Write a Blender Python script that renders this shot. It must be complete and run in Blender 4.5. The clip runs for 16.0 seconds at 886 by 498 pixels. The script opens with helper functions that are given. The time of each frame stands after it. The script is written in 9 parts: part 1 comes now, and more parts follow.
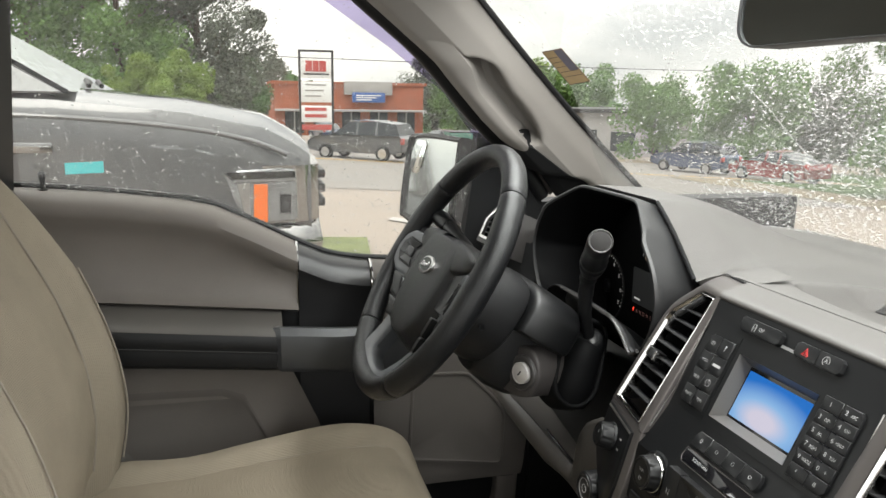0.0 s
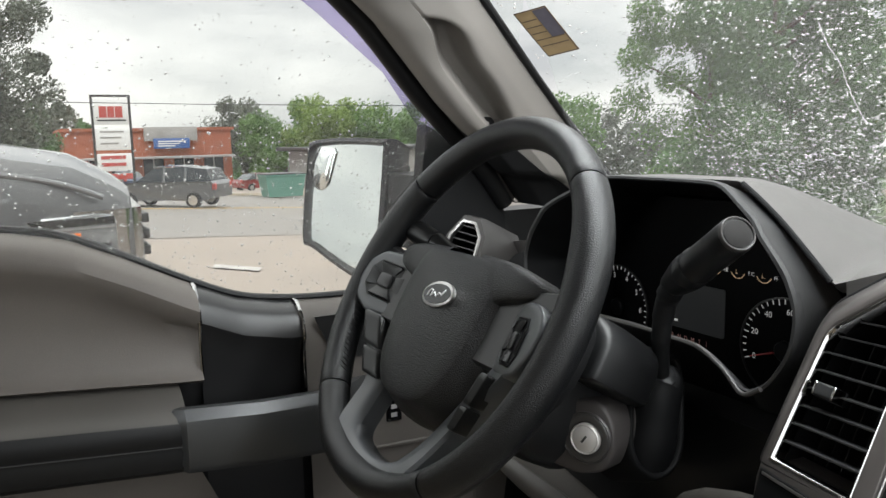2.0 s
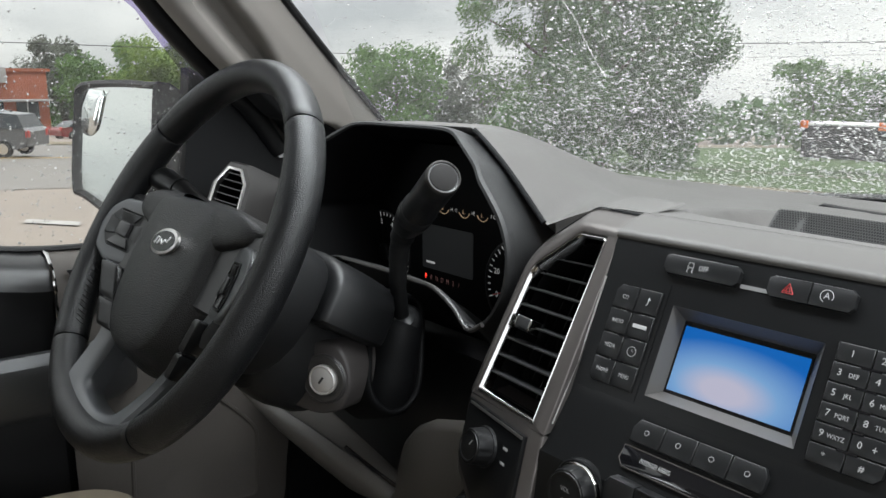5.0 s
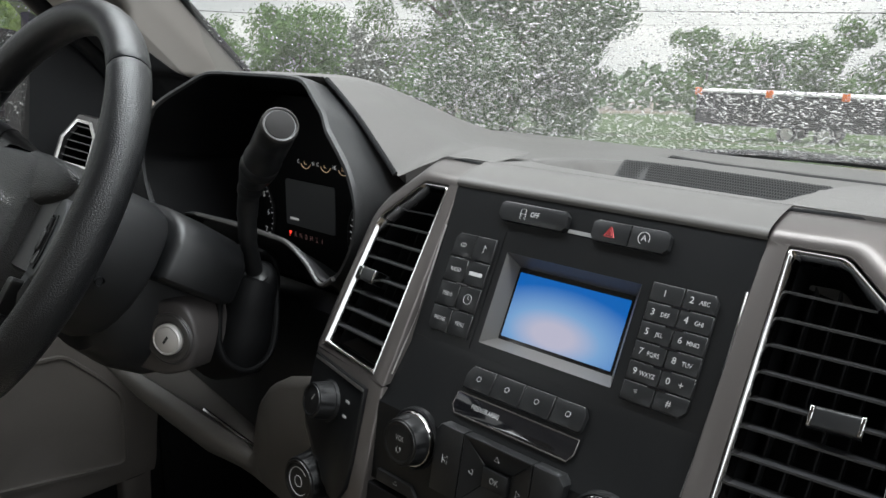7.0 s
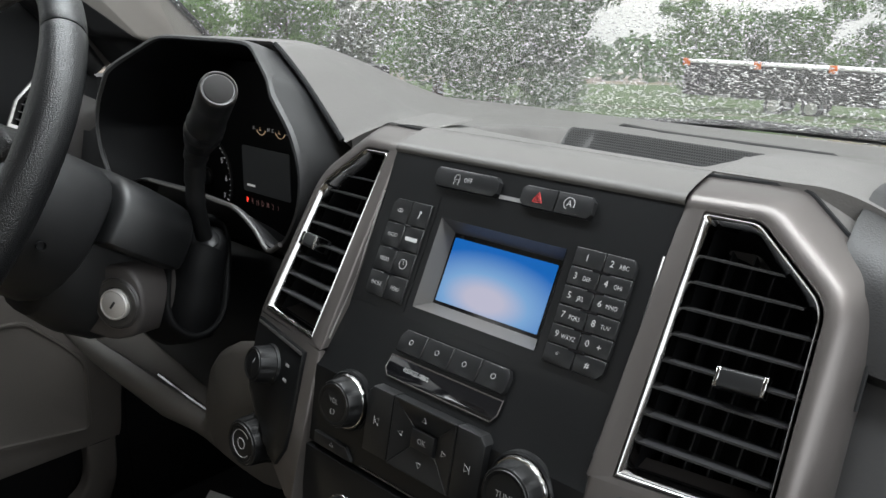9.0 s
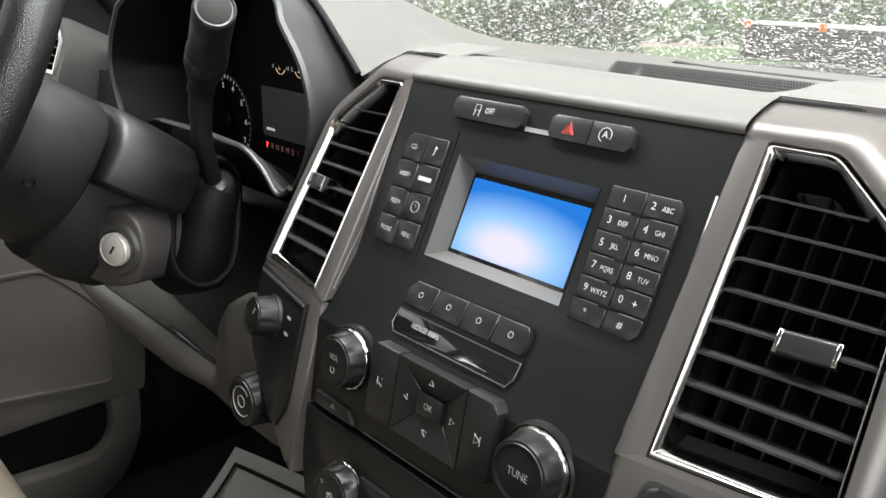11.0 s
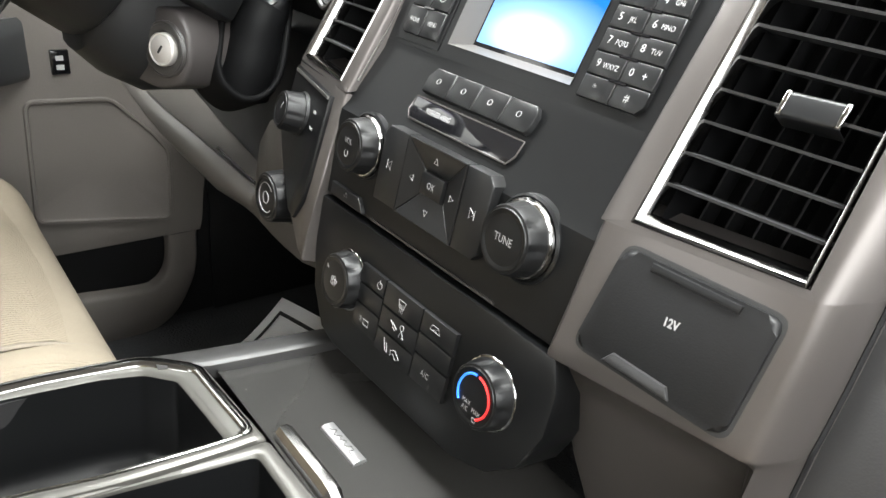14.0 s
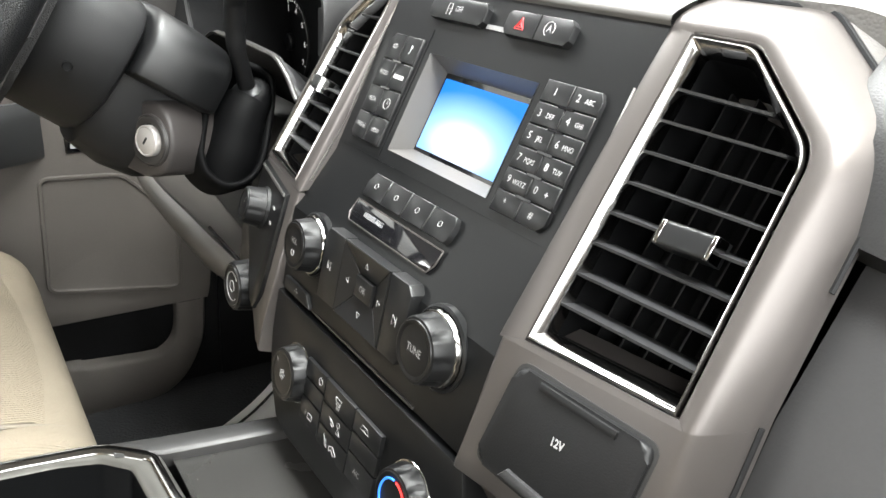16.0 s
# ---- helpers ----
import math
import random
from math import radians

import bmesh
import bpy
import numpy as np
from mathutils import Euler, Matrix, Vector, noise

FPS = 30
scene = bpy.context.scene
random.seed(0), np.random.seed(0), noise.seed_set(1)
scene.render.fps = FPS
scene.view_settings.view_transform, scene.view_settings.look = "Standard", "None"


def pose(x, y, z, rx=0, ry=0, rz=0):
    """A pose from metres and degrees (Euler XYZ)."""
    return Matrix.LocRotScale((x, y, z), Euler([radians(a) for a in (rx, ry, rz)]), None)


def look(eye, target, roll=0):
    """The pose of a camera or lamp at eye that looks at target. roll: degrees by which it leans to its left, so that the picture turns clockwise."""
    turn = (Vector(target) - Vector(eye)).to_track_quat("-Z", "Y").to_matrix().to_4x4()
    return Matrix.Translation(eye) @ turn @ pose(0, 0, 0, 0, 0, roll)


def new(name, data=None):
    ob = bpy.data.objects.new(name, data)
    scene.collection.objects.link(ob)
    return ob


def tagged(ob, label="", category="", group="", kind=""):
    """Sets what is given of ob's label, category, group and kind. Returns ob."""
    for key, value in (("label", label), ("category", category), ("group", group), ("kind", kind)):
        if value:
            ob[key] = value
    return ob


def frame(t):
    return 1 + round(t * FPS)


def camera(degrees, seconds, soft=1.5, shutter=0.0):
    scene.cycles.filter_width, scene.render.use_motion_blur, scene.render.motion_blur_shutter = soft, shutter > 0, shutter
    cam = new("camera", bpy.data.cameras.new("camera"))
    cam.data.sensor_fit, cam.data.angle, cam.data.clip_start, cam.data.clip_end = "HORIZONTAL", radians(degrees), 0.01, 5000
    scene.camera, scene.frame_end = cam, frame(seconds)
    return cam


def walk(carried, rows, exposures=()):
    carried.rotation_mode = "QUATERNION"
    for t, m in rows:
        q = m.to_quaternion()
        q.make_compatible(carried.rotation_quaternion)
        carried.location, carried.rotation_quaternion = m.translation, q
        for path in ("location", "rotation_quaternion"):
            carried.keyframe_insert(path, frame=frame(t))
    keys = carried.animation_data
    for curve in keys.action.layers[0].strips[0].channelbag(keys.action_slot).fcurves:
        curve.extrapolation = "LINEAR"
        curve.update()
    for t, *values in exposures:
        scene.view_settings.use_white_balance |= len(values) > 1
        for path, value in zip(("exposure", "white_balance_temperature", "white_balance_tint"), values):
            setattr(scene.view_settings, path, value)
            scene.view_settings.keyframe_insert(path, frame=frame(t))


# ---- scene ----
cam = camera(60.0, 16.0)
PATH = [
    (0, (0.592, -0.253, 1.568), (-1.305, 0.248, 1.177), 0.9),
    (0.5, (0.442, -0.286, 1.549), (-1.453, 0.246, 1.192), 0.8),
    (1, (0.341, -0.344, 1.512), (-1.485, 0.397, 1.171), 0.5),
    (1.5, (0.258, -0.366, 1.498), (-1.53, 0.48, 1.199), -1.0),
    (2, (0.19, -0.344, 1.483), (-1.55, 0.598, 1.191), -1.2),
    (2.5, (0.18, -0.332, 1.473), (-1.51, 0.687, 1.148), -0.4),
    (3, (0.198, -0.307, 1.481), (-1.459, 0.758, 1.136), -0.4),
    (3.5, (0.216, -0.293, 1.486), (-1.404, 0.824, 1.127), -0.2),
    (4, (0.23, -0.28, 1.487), (-1.355, 0.88, 1.111), -0.0),
    (4.5, (0.244, -0.272, 1.483), (-1.303, 0.934, 1.092), 0.1),
    (5, (0.258, -0.256, 1.477), (-1.24, 1.001, 1.055), -0.0),
    (5.2, (0.263, -0.248, 1.477), (-1.215, 1.027, 1.042), -0.0),
    (7.3, (0.297, -0.197, 1.461), (-1.008, 1.231, 0.951), 1.1),
    (7.5, (0.304, -0.189, 1.462), (-0.993, 1.246, 0.952), 1.2),
    (8, (0.329, -0.181, 1.462), (-0.946, 1.264, 0.925), 1.2),
    (8.5, (0.334, -0.183, 1.462), (-0.936, 1.256, 0.898), 1.7),
    (9, (0.323, -0.184, 1.46), (-0.958, 1.238, 0.879), 1.4),
    (9.2, (0.316, -0.177, 1.461), (-0.975, 1.233, 0.872), 0.9),
    (11.3, (0.296, -0.115, 1.423), (-1.053, 1.189, 0.728), 1.2),
    (11.5, (0.299, -0.109, 1.429), (-1.042, 1.192, 0.715), 0.9),
    (12, (0.306, -0.096, 1.417), (-1.052, 1.184, 0.695), 1.5),
    (12.5, (0.321, -0.099, 1.391), (-1.06, 1.132, 0.632), 2.5),
    (13, (0.334, -0.095, 1.377), (-1.061, 1.09, 0.571), 3.6),
    (13.5, (0.346, -0.101, 1.36), (-1.06, 1.049, 0.524), 4.5),
    (14, (0.348, -0.106, 1.345), (-1.064, 1.017, 0.481), 5.1),
    (14.5, (0.357, -0.097, 1.355), (-1.062, 1.023, 0.5), 5.1),
    (15, (0.368, -0.094, 1.383), (-1.086, 1.024, 0.585), 4.0),
    (15.5, (0.376, -0.074, 1.396), (-1.11, 1.036, 0.648), 2.8),
    (16, (0.386, -0.052, 1.386), (-1.134, 1.006, 0.633), 3.8),
]
EXPOSURES = [(0, 0.66, 6900, 10), (0.7, 0.58, 6850, 10), (1.5, 0.52, 6700, 10), (2.3, 0.40, 6580, 10), (3.5, 0.27, 6460, 10), (9.2, 0.34, 6500, 10), (11.3, 1.27, 6850, 10), (12.4, 1.60, 6900, 10), (13, 1.88, 6780, 10), (16, 1.95, 6840, 10)]
walk(cam, [(t, look(eye, target, roll)) for t, eye, target, roll in PATH], EXPOSURES)

# world, sun, exposure
world = bpy.data.worlds.new("overcast_sky")
scene.world = world
world.use_nodes = True
wn = world.node_tree
wn.nodes.clear()
sky = wn.nodes.new("ShaderNodeTexSky")
sky.sky_type = "NISHITA"
sky.sun_disc = False
sky.sun_elevation = radians(52)
sky.sun_rotation = radians(70)
coord = wn.nodes.new("ShaderNodeTexCoord")
mapping = wn.nodes.new("ShaderNodeMapping")
mapping.inputs["Scale"].default_value = (1.0, 1.0, 3.2)
clouds = wn.nodes.new("ShaderNodeTexNoise")
clouds.inputs["Scale"].default_value = 2.6
clouds.inputs["Detail"].default_value = 6
clouds.inputs["Roughness"].default_value = 0.55
ramp = wn.nodes.new("ShaderNodeValToRGB")
ramp.color_ramp.elements[0].position = 0.36
ramp.color_ramp.elements[0].color = (4.6, 4.75, 4.9, 1)
ramp.color_ramp.elements[1].position = 0.62
ramp.color_ramp.elements[1].color = (8.6, 8.55, 8.4, 1)
blend = wn.nodes.new("ShaderNodeMix")
blend.data_type = "RGBA"
blend.inputs[0].default_value = 0.93
back = wn.nodes.new("ShaderNodeBackground")
back.inputs["Strength"].default_value = 0.097
wout = wn.nodes.new("ShaderNodeOutputWorld")
wn.links.new(coord.outputs["Generated"], mapping.inputs["Vector"])
wn.links.new(mapping.outputs["Vector"], clouds.inputs["Vector"])
wn.links.new(clouds.outputs["Fac"], ramp.inputs["Fac"])
wn.links.new(sky.outputs["Color"], blend.inputs[6])
wn.links.new(ramp.outputs["Color"], blend.inputs[7])
# an overcast sky is about three times as bright overhead as at the horizon
height = wn.nodes.new("ShaderNodeSeparateXYZ")
wn.links.new(coord.outputs["Generated"], height.inputs[0])
rise = wn.nodes.new("ShaderNodeMapRange")
rise.inputs["From Min"].default_value, rise.inputs["From Max"].default_value = 0.25, 1.0
rise.inputs["To Min"].default_value, rise.inputs["To Max"].default_value = 1.0, 3.8
wn.links.new(height.outputs["Z"], rise.inputs["Value"])
overhead = wn.nodes.new("ShaderNodeVectorMath")
overhead.operation = "SCALE"
wn.links.new(blend.outputs[2], overhead.inputs[0])
wn.links.new(rise.outputs["Result"], overhead.inputs["Scale"])
wn.links.new(overhead.outputs["Vector"], back.inputs["Color"])
wn.links.new(back.outputs["Background"], wout.inputs["Surface"])

sun = new("sun", bpy.data.lights.new("sun", "SUN"))
sun.data.energy = 0.9
sun.data.angle = radians(25)
sun.data.color = (1.0, 0.99, 0.97)
sun.matrix_world = look((20, -8, 30), (0, 0, 1))


def window_fill(name, at, target, w, h, watts):
    """An area lamp added at a window opening, out of view, to boost the sky light inside."""
    d = bpy.data.lights.new(name, "AREA")
    d.shape = "RECTANGLE"
    d.size, d.size_y = w, h
    d.energy = watts
    d.color = (0.91, 0.965, 1.0)
    ob = new(name, d)
    ob.matrix_world = look(at, target)


window_fill("passenger_window_fill", (0.835, -0.12, 1.52), (-0.4, 0.05, 1.15), 0.85, 0.42, 2.9)
window_fill("rear_side_window_fill", (0.82, -1.00, 1.54), (-0.4, -0.2, 1.1), 0.70, 0.38, 1.9)
window_fill("rear_window_left_fill", (-0.82, -1.06, 1.55), (0.3, 0.0, 1.15), 0.60, 0.34, 3.4)
window_fill("back_window_fill", (0.0, -1.53, 1.52), (0, 0, 1.2), 1.15, 0.34, 1.4)
# strip lamp added along the top of the windshield, standing in for sky overhead
window_fill("windshield_top_fill", (0.0, 0.185, 1.752), (0.0, 0.20, 1.0), 1.15, 0.13, 6.5)


# ---- materials ----
def material(name, color, rough=0.5, metal=0.0, grain=0.0, grain_size=0.002, vary=0.12, vary_size=0.15, coat=0.0, spec=0.5, wear=0.0):
    """A painted, plastic, cloth or metal surface with variation at two scales and a fine relief (sizes in metres)."""
    m = bpy.data.materials.new(name)
    m.use_nodes = True
    nt = m.node_tree
    b = nt.nodes["Principled BSDF"]
    b.inputs["Roughness"].default_value = rough
    b.inputs["Metallic"].default_value = metal
    b.inputs["Coat Weight"].default_value = coat
    b.inputs["Specular IOR Level"].default_value = spec
    tc = nt.nodes.new("ShaderNodeTexCoord")
    big = nt.nodes.new("ShaderNodeTexNoise")
    big.inputs["Scale"].default_value = 1 / vary_size
    big.inputs["Detail"].default_value = 5
    fine = nt.nodes.new("ShaderNodeTexNoise")
    fine.inputs["Scale"].default_value = 1 / grain_size
    fine.inputs["Detail"].default_value = 2
    nt.links.new(tc.outputs["Object"], big.inputs["Vector"])
    nt.links.new(tc.outputs["Object"], fine.inputs["Vector"])
    both = nt.nodes.new("ShaderNodeMath")
    both.operation = "MULTIPLY_ADD"
    both.inputs[1].default_value = 0.35
    nt.links.new(fine.outputs["Fac"], both.inputs[0])
    nt.links.new(big.outputs["Fac"], both.inputs[2])
    cr = nt.nodes.new("ShaderNodeValToRGB")
    cr.color_ramp.elements[0].position, cr.color_ramp.elements[1].position = 0.42, 0.95
    cr.color_ramp.elements[0].color = (*[c * (1 - vary) for c in color], 1)
    cr.color_ramp.elements[1].color = (*[min(1, c * (1 + vary)) for c in color], 1)
    nt.links.new(both.outputs[0], cr.inputs["Fac"])
    nt.links.new(cr.outputs["Color"], b.inputs["Base Color"])
    rr = nt.nodes.new("ShaderNodeMapRange")
    rr.inputs["To Min"].default_value, rr.inputs["To Max"].default_value = max(0.02, rough - 0.08 - wear), min(1, rough + 0.08 + wear)
    nt.links.new(big.outputs["Fac"], rr.inputs["Value"])
    nt.links.new(rr.outputs["Result"], b.inputs["Roughness"])
    if grain:
        bump = nt.nodes.new("ShaderNodeBump")
        bump.inputs["Strength"].default_value = grain
        bump.inputs["Distance"].default_value = grain_size
        nt.links.new(fine.outputs["Fac"], bump.inputs["Height"])
        nt.links.new(bump.outputs["Normal"], b.inputs["Normal"])
    return m


def leather(name, color, rough, size, depth, spec=0.5):
    """Pebbled hide or moulded grain: cells of the given size."""
    m = material(name, color, rough, grain=0.0, spec=spec)
    nt = m.node_tree
    b = nt.nodes["Principled BSDF"]
    tc = nt.nodes.new("ShaderNodeTexCoord")
    vor = nt.nodes.new("ShaderNodeTexVoronoi")
    vor.inputs["Scale"].default_value = 1 / size
    bump = nt.nodes.new("ShaderNodeBump")
    bump.inputs["Strength"].default_value = depth
    bump.inputs["Distance"].default_value = size * 0.5
    bump.invert = True
    nt.links.new(tc.outputs["Object"], vor.inputs["Vector"])
    nt.links.new(vor.outputs["Distance"], bump.inputs["Height"])
    nt.links.new(bump.outputs["Normal"], b.inputs["Normal"])
    return m


def cloth(name, color, pitch, depth=0.5):
    """Woven seat fabric: a fine rib with a slow mottling."""
    m = material(name, color, 0.92, vary=0.10, vary_size=0.08, spec=0.2)
    nt = m.node_tree
    b = nt.nodes["Principled BSDF"]
    tc = nt.nodes.new("ShaderNodeTexCoord")
    w1 = nt.nodes.new("ShaderNodeTexWave")
    w1.bands_direction = "X"
    w1.inputs["Scale"].default_value = 0.314 / pitch
    w1.inputs["Distortion"].default_value = 0.6
    w2 = nt.nodes.new("ShaderNodeTexNoise")
    w2.inputs["Scale"].default_value = 1.6 / pitch
    w2.inputs["Detail"].default_value = 1
    add = nt.nodes.new("ShaderNodeMath")
    nt.links.new(tc.outputs["Object"], w1.inputs["Vector"])
    nt.links.new(tc.outputs["Object"], w2.inputs["Vector"])
    nt.links.new(w1.outputs["Fac"], add.inputs[0])
    nt.links.new(w2.outputs["Fac"], add.inputs[1])
    bump = nt.nodes.new("ShaderNodeBump")
    bump.inputs["Strength"].default_value = depth
    bump.inputs["Distance"].default_value = 0.0012
    nt.links.new(add.outputs[0], bump.inputs["Height"])
    nt.links.new(bump.outputs["Normal"], b.inputs["Normal"])
    return m


def glow(name, color, strength):
    m = bpy.data.materials.new(name)
    m.use_nodes = True
    b = m.node_tree.nodes["Principled BSDF"]
    b.inputs["Base Color"].default_value = (*color, 1)
    b.inputs["Emission Color"].default_value = (*color, 1)
    b.inputs["Emission Strength"].default_value = strength
    return m


def pane(name, tint, gloss=0.05, rough=0.0, haze=0.0):
    """Thin clear or tinted sheet: light goes straight through, with a faint reflection and a film of mist, mixed in as
    a white translucent veil that lightens the view.
    """
    m = bpy.data.materials.new(name)
    m.use_nodes = True
    nt = m.node_tree
    nt.nodes.clear()
    out = nt.nodes.new("ShaderNodeOutputMaterial")
    tr = nt.nodes.new("ShaderNodeBsdfTransparent")
    tr.inputs["Color"].default_value = (*tint, 1)
    gl = nt.nodes.new("ShaderNodeBsdfGlossy")
    gl.inputs["Roughness"].default_value = rough
    mx = nt.nodes.new("ShaderNodeMixShader")
    mx.inputs["Fac"].default_value = gloss
    nt.links.new(tr.outputs[0], mx.inputs[1])
    nt.links.new(gl.outputs[0], mx.inputs[2])
    mist = nt.nodes.new("ShaderNodeBsdfTranslucent")
    mist.inputs["Color"].default_value = (0.9, 0.9, 0.9, 1)
    veil = nt.nodes.new("ShaderNodeMixShader")
    veil.inputs["Fac"].default_value = haze
    nt.links.new(mx.outputs[0], veil.inputs[1])
    nt.links.new(mist.outputs[0], veil.inputs[2])
    nt.links.new(veil.outputs[0], out.inputs["Surface"])
    return m


def water_glass(name):
    """Rain beads: clear water, with some white translucency mixed in to stand for the sky light they focus."""
    m = bpy.data.materials.new(name)
    m.use_nodes = True
    nt = m.node_tree
    nt.nodes.clear()
    out = nt.nodes.new("ShaderNodeOutputMaterial")
    g = nt.nodes.new("ShaderNodeBsdfGlass")
    g.inputs["IOR"].default_value = 1.33
    g.inputs["Roughness"].default_value = 0.0
    sc = nt.nodes.new("ShaderNodeBsdfTranslucent")
    sc.inputs["Color"].default_value = (0.95, 0.95, 0.95, 1)
    mx = nt.nodes.new("ShaderNodeMixShader")
    mx.inputs["Fac"].default_value = 0.16
    nt.links.new(g.outputs[0], mx.inputs[1])
    nt.links.new(sc.outputs[0], mx.inputs[2])
    nt.links.new(mx.outputs[0], out.inputs["Surface"])
    return m


M_DASH = leather("dash_soft_plastic", (0.095, 0.091, 0.087), 0.46, 0.0016, 0.25)
M_HOOD = leather("hood_soft_plastic", (0.0225, 0.0228, 0.0236), 0.45, 0.0016, 0.15)
M_CAP = material("satin_grey_cap", (0.090, 0.086, 0.082), 0.42, grain=0.05, grain_size=0.0008, vary=0.05, spec=0.3)
M_POD = material("satin_dark_bezel", (0.098, 0.089, 0.085), 0.34, metal=0.60, grain=0.03, grain_size=0.0006, vary=0.06)
M_BLACK = material("black_fascia", (0.0042, 0.0045, 0.0049), 0.33, grain=0.04, grain_size=0.0007, vary=0.2, spec=0.34)
M_GLOSSBLACK = material("piano_black", (0.006, 0.006, 0.007), 0.08, vary=0.2, coat=0.4)
M_RUBBER = material("black_rubber", (0.0075, 0.0077, 0.0082), 0.46, grain=0.10, grain_size=0.001, vary=0.2, spec=0.30)
M_BUTTON = material("black_button", (0.0090, 0.0093, 0.0098), 0.32, grain=0.04, grain_size=0.0006, vary=0.15, spec=0.36)
M_VOID = material("matt_black_void", (0.0085, 0.0088, 0.0094), 0.75, vary=0.2, spec=0.2)
M_DEEP = material("deep_black_plastic", (0.0028, 0.0029, 0.0032), 0.6, vary=0.2, spec=0.10)
M_DARK = material("dark_grey_plastic", (0.022, 0.022, 0.0228), 0.36, grain=0.10, grain_size=0.0012, vary=0.15, spec=0.5)
M_CHROME = material("chrome", (0.36, 0.355, 0.35), 0.10, metal=1.0, vary=0.03)
M_STEEL = material("brushed_steel", (0.55, 0.54, 0.53), 0.32, metal=1.0, grain=0.1, grain_size=0.0004, vary=0.06)
M_DARKCHROME = material("smoked_chrome", (0.0070, 0.0072, 0.0076), 0.36, metal=0.0, vary=0.05, spec=0.30)
M_PULL = material("satin_pull_grey", (0.085, 0.087, 0.090), 0.36, metal=0.5, grain=0.03, grain_size=0.0006, vary=0.06)
M_SILVER = material("silver_painted_trim", (0.30, 0.30, 0.30), 0.35, metal=0.6, vary=0.05)
M_PEWTER = material("satin_pewter", (0.105, 0.102, 0.094), 0.34, metal=0.45, grain=0.02, grain_size=0.0006, vary=0.05, vary_size=0.04)
M_TRAY = material("satin_tray_grey", (0.060, 0.059, 0.056), 0.26, metal=0.55, vary=0.05, spec=0.5)
M_RAIL = material("dark_satin_rail", (0.034, 0.0335, 0.033), 0.40, metal=0.1, grain=0.03, grain_size=0.0006, vary=0.06)
M_LOCKHOUSE = material("satin_grey_housing", (0.034, 0.032, 0.031), 0.36, grain=0.06, grain_size=0.0008, vary=0.08, spec=0.5)
M_SHROUD = material("satin_grey_shroud", (0.0060, 0.0063, 0.0068), 0.40, grain=0.06, grain_size=0.0008, vary=0.08, spec=0.5)
M_FACET = material("taupe_grey_lock_facet", (0.040, 0.036, 0.035), 0.45, grain=0.06, grain_size=0.0008, vary=0.08, spec=0.4)
M_SPOKE = material("satin_spoke_grey", (0.071, 0.075, 0.080), 0.34, grain=0.03, grain_size=0.0006, vary=0.06, spec=0.5)
M_LOCK = material("nickel_lock_face", (0.48, 0.46, 0.44), 0.38, metal=0.35, vary=0.05)
M_LEATHER = leather("black_leather", (0.0075, 0.0079, 0.0086), 0.33, 0.0011, 0.66, 0.42)
M_SLAT = material("grey_slat", (0.022, 0.0225, 0.0235), 0.45, vary=0.05)
M_LID = leather("airbag_lid_plastic", (0.0165, 0.0165, 0.0168), 0.42, 0.0012, 0.22, 0.4)
M_PAD = leather("black_moulded_pad", (0.0085, 0.0089, 0.0096), 0.37, 0.0012, 0.80, 0.45)
M_TAUPE = leather("taupe_door_plastic", (0.138, 0.123, 0.110), 0.6, 0.0014, 0.2)
M_TAUPE_DARK = leather("taupe_lower_plastic", (0.118, 0.106, 0.096), 0.62, 0.0014, 0.25)
M_LOWER = leather("taupe_grey_trim", (0.072, 0.066, 0.060), 0.45, 0.0014, 0.15)
M_PILLAR = material("grey_pillar_trim", (0.185, 0.172, 0.158), 0.75, grain=0.12, grain_size=0.0011, vary=0.07, vary_size=0.3)
M_LINER = material("headliner_cloth", (0.28, 0.265, 0.245), 0.95, grain=0.3, grain_size=0.0015, vary=0.06)
M_SEAT = cloth("beige_seat_cloth", (0.262, 0.222, 0.168), 0.0036, 0.75)
M_SEATSIDE = cloth("beige_bolster_cloth", (0.262, 0.224, 0.172), 0.0026, 0.45)
M_PIPING = material("seat_seam_thread", (0.24, 0.21, 0.17), 0.9, vary=0.1)
M_CARPET = material("black_carpet", (0.026, 0.027, 0.029), 1.0, grain=0.8, grain_size=0.004, vary=0.3)
M_GLOVE = leather("glove_panel_plastic", (0.030, 0.0298, 0.0304), 0.42, 0.0012, 0.08)
M_PAPER = material("white_floor_paper", (0.84, 0.83, 0.82), 0.8, grain=0.1, grain_size=0.003, vary=0.04, vary_size=0.1)
M_INK = material("black_ink", (0.02, 0.02, 0.02), 0.7)
M_LEGEND = material("grey_white_legend", (0.34, 0.34, 0.34), 0.6, vary=0.03)
M_WHITEMARK = material("white_badge_script", (0.72, 0.72, 0.72), 0.4, vary=0.03)
M_RED = material("red_legend", (0.45, 0.02, 0.02), 0.5)
M_GRILLE = material("speaker_mesh_metal", (0.03, 0.03, 0.03), 0.5, vary=0.2)
M_GLASS = pane("clear_glass", (0.94, 0.97, 0.955), 0.03, haze=0.065)
M_SIDEGLASS = pane("side_glass", (0.94, 0.97, 0.95), 0.02, haze=0.055)
M_VISOR = pane("purple_tinted_film", (0.50, 0.44, 0.68), 0.05, 0.15)
M_WATER = water_glass("rain_water")
M_DOORMIRROR = material("door_mirror_silver", (0.76, 0.79, 0.77), 0.02, metal=1.0, vary=0.01)
M_DIMMIRROR = material("dimming_mirror_silver", (0.30, 0.32, 0.31), 0.02, metal=1.0, vary=0.01)
M_DIALMARK = glow("dim_dial_white", (0.55, 0.55, 0.55), 0.34)
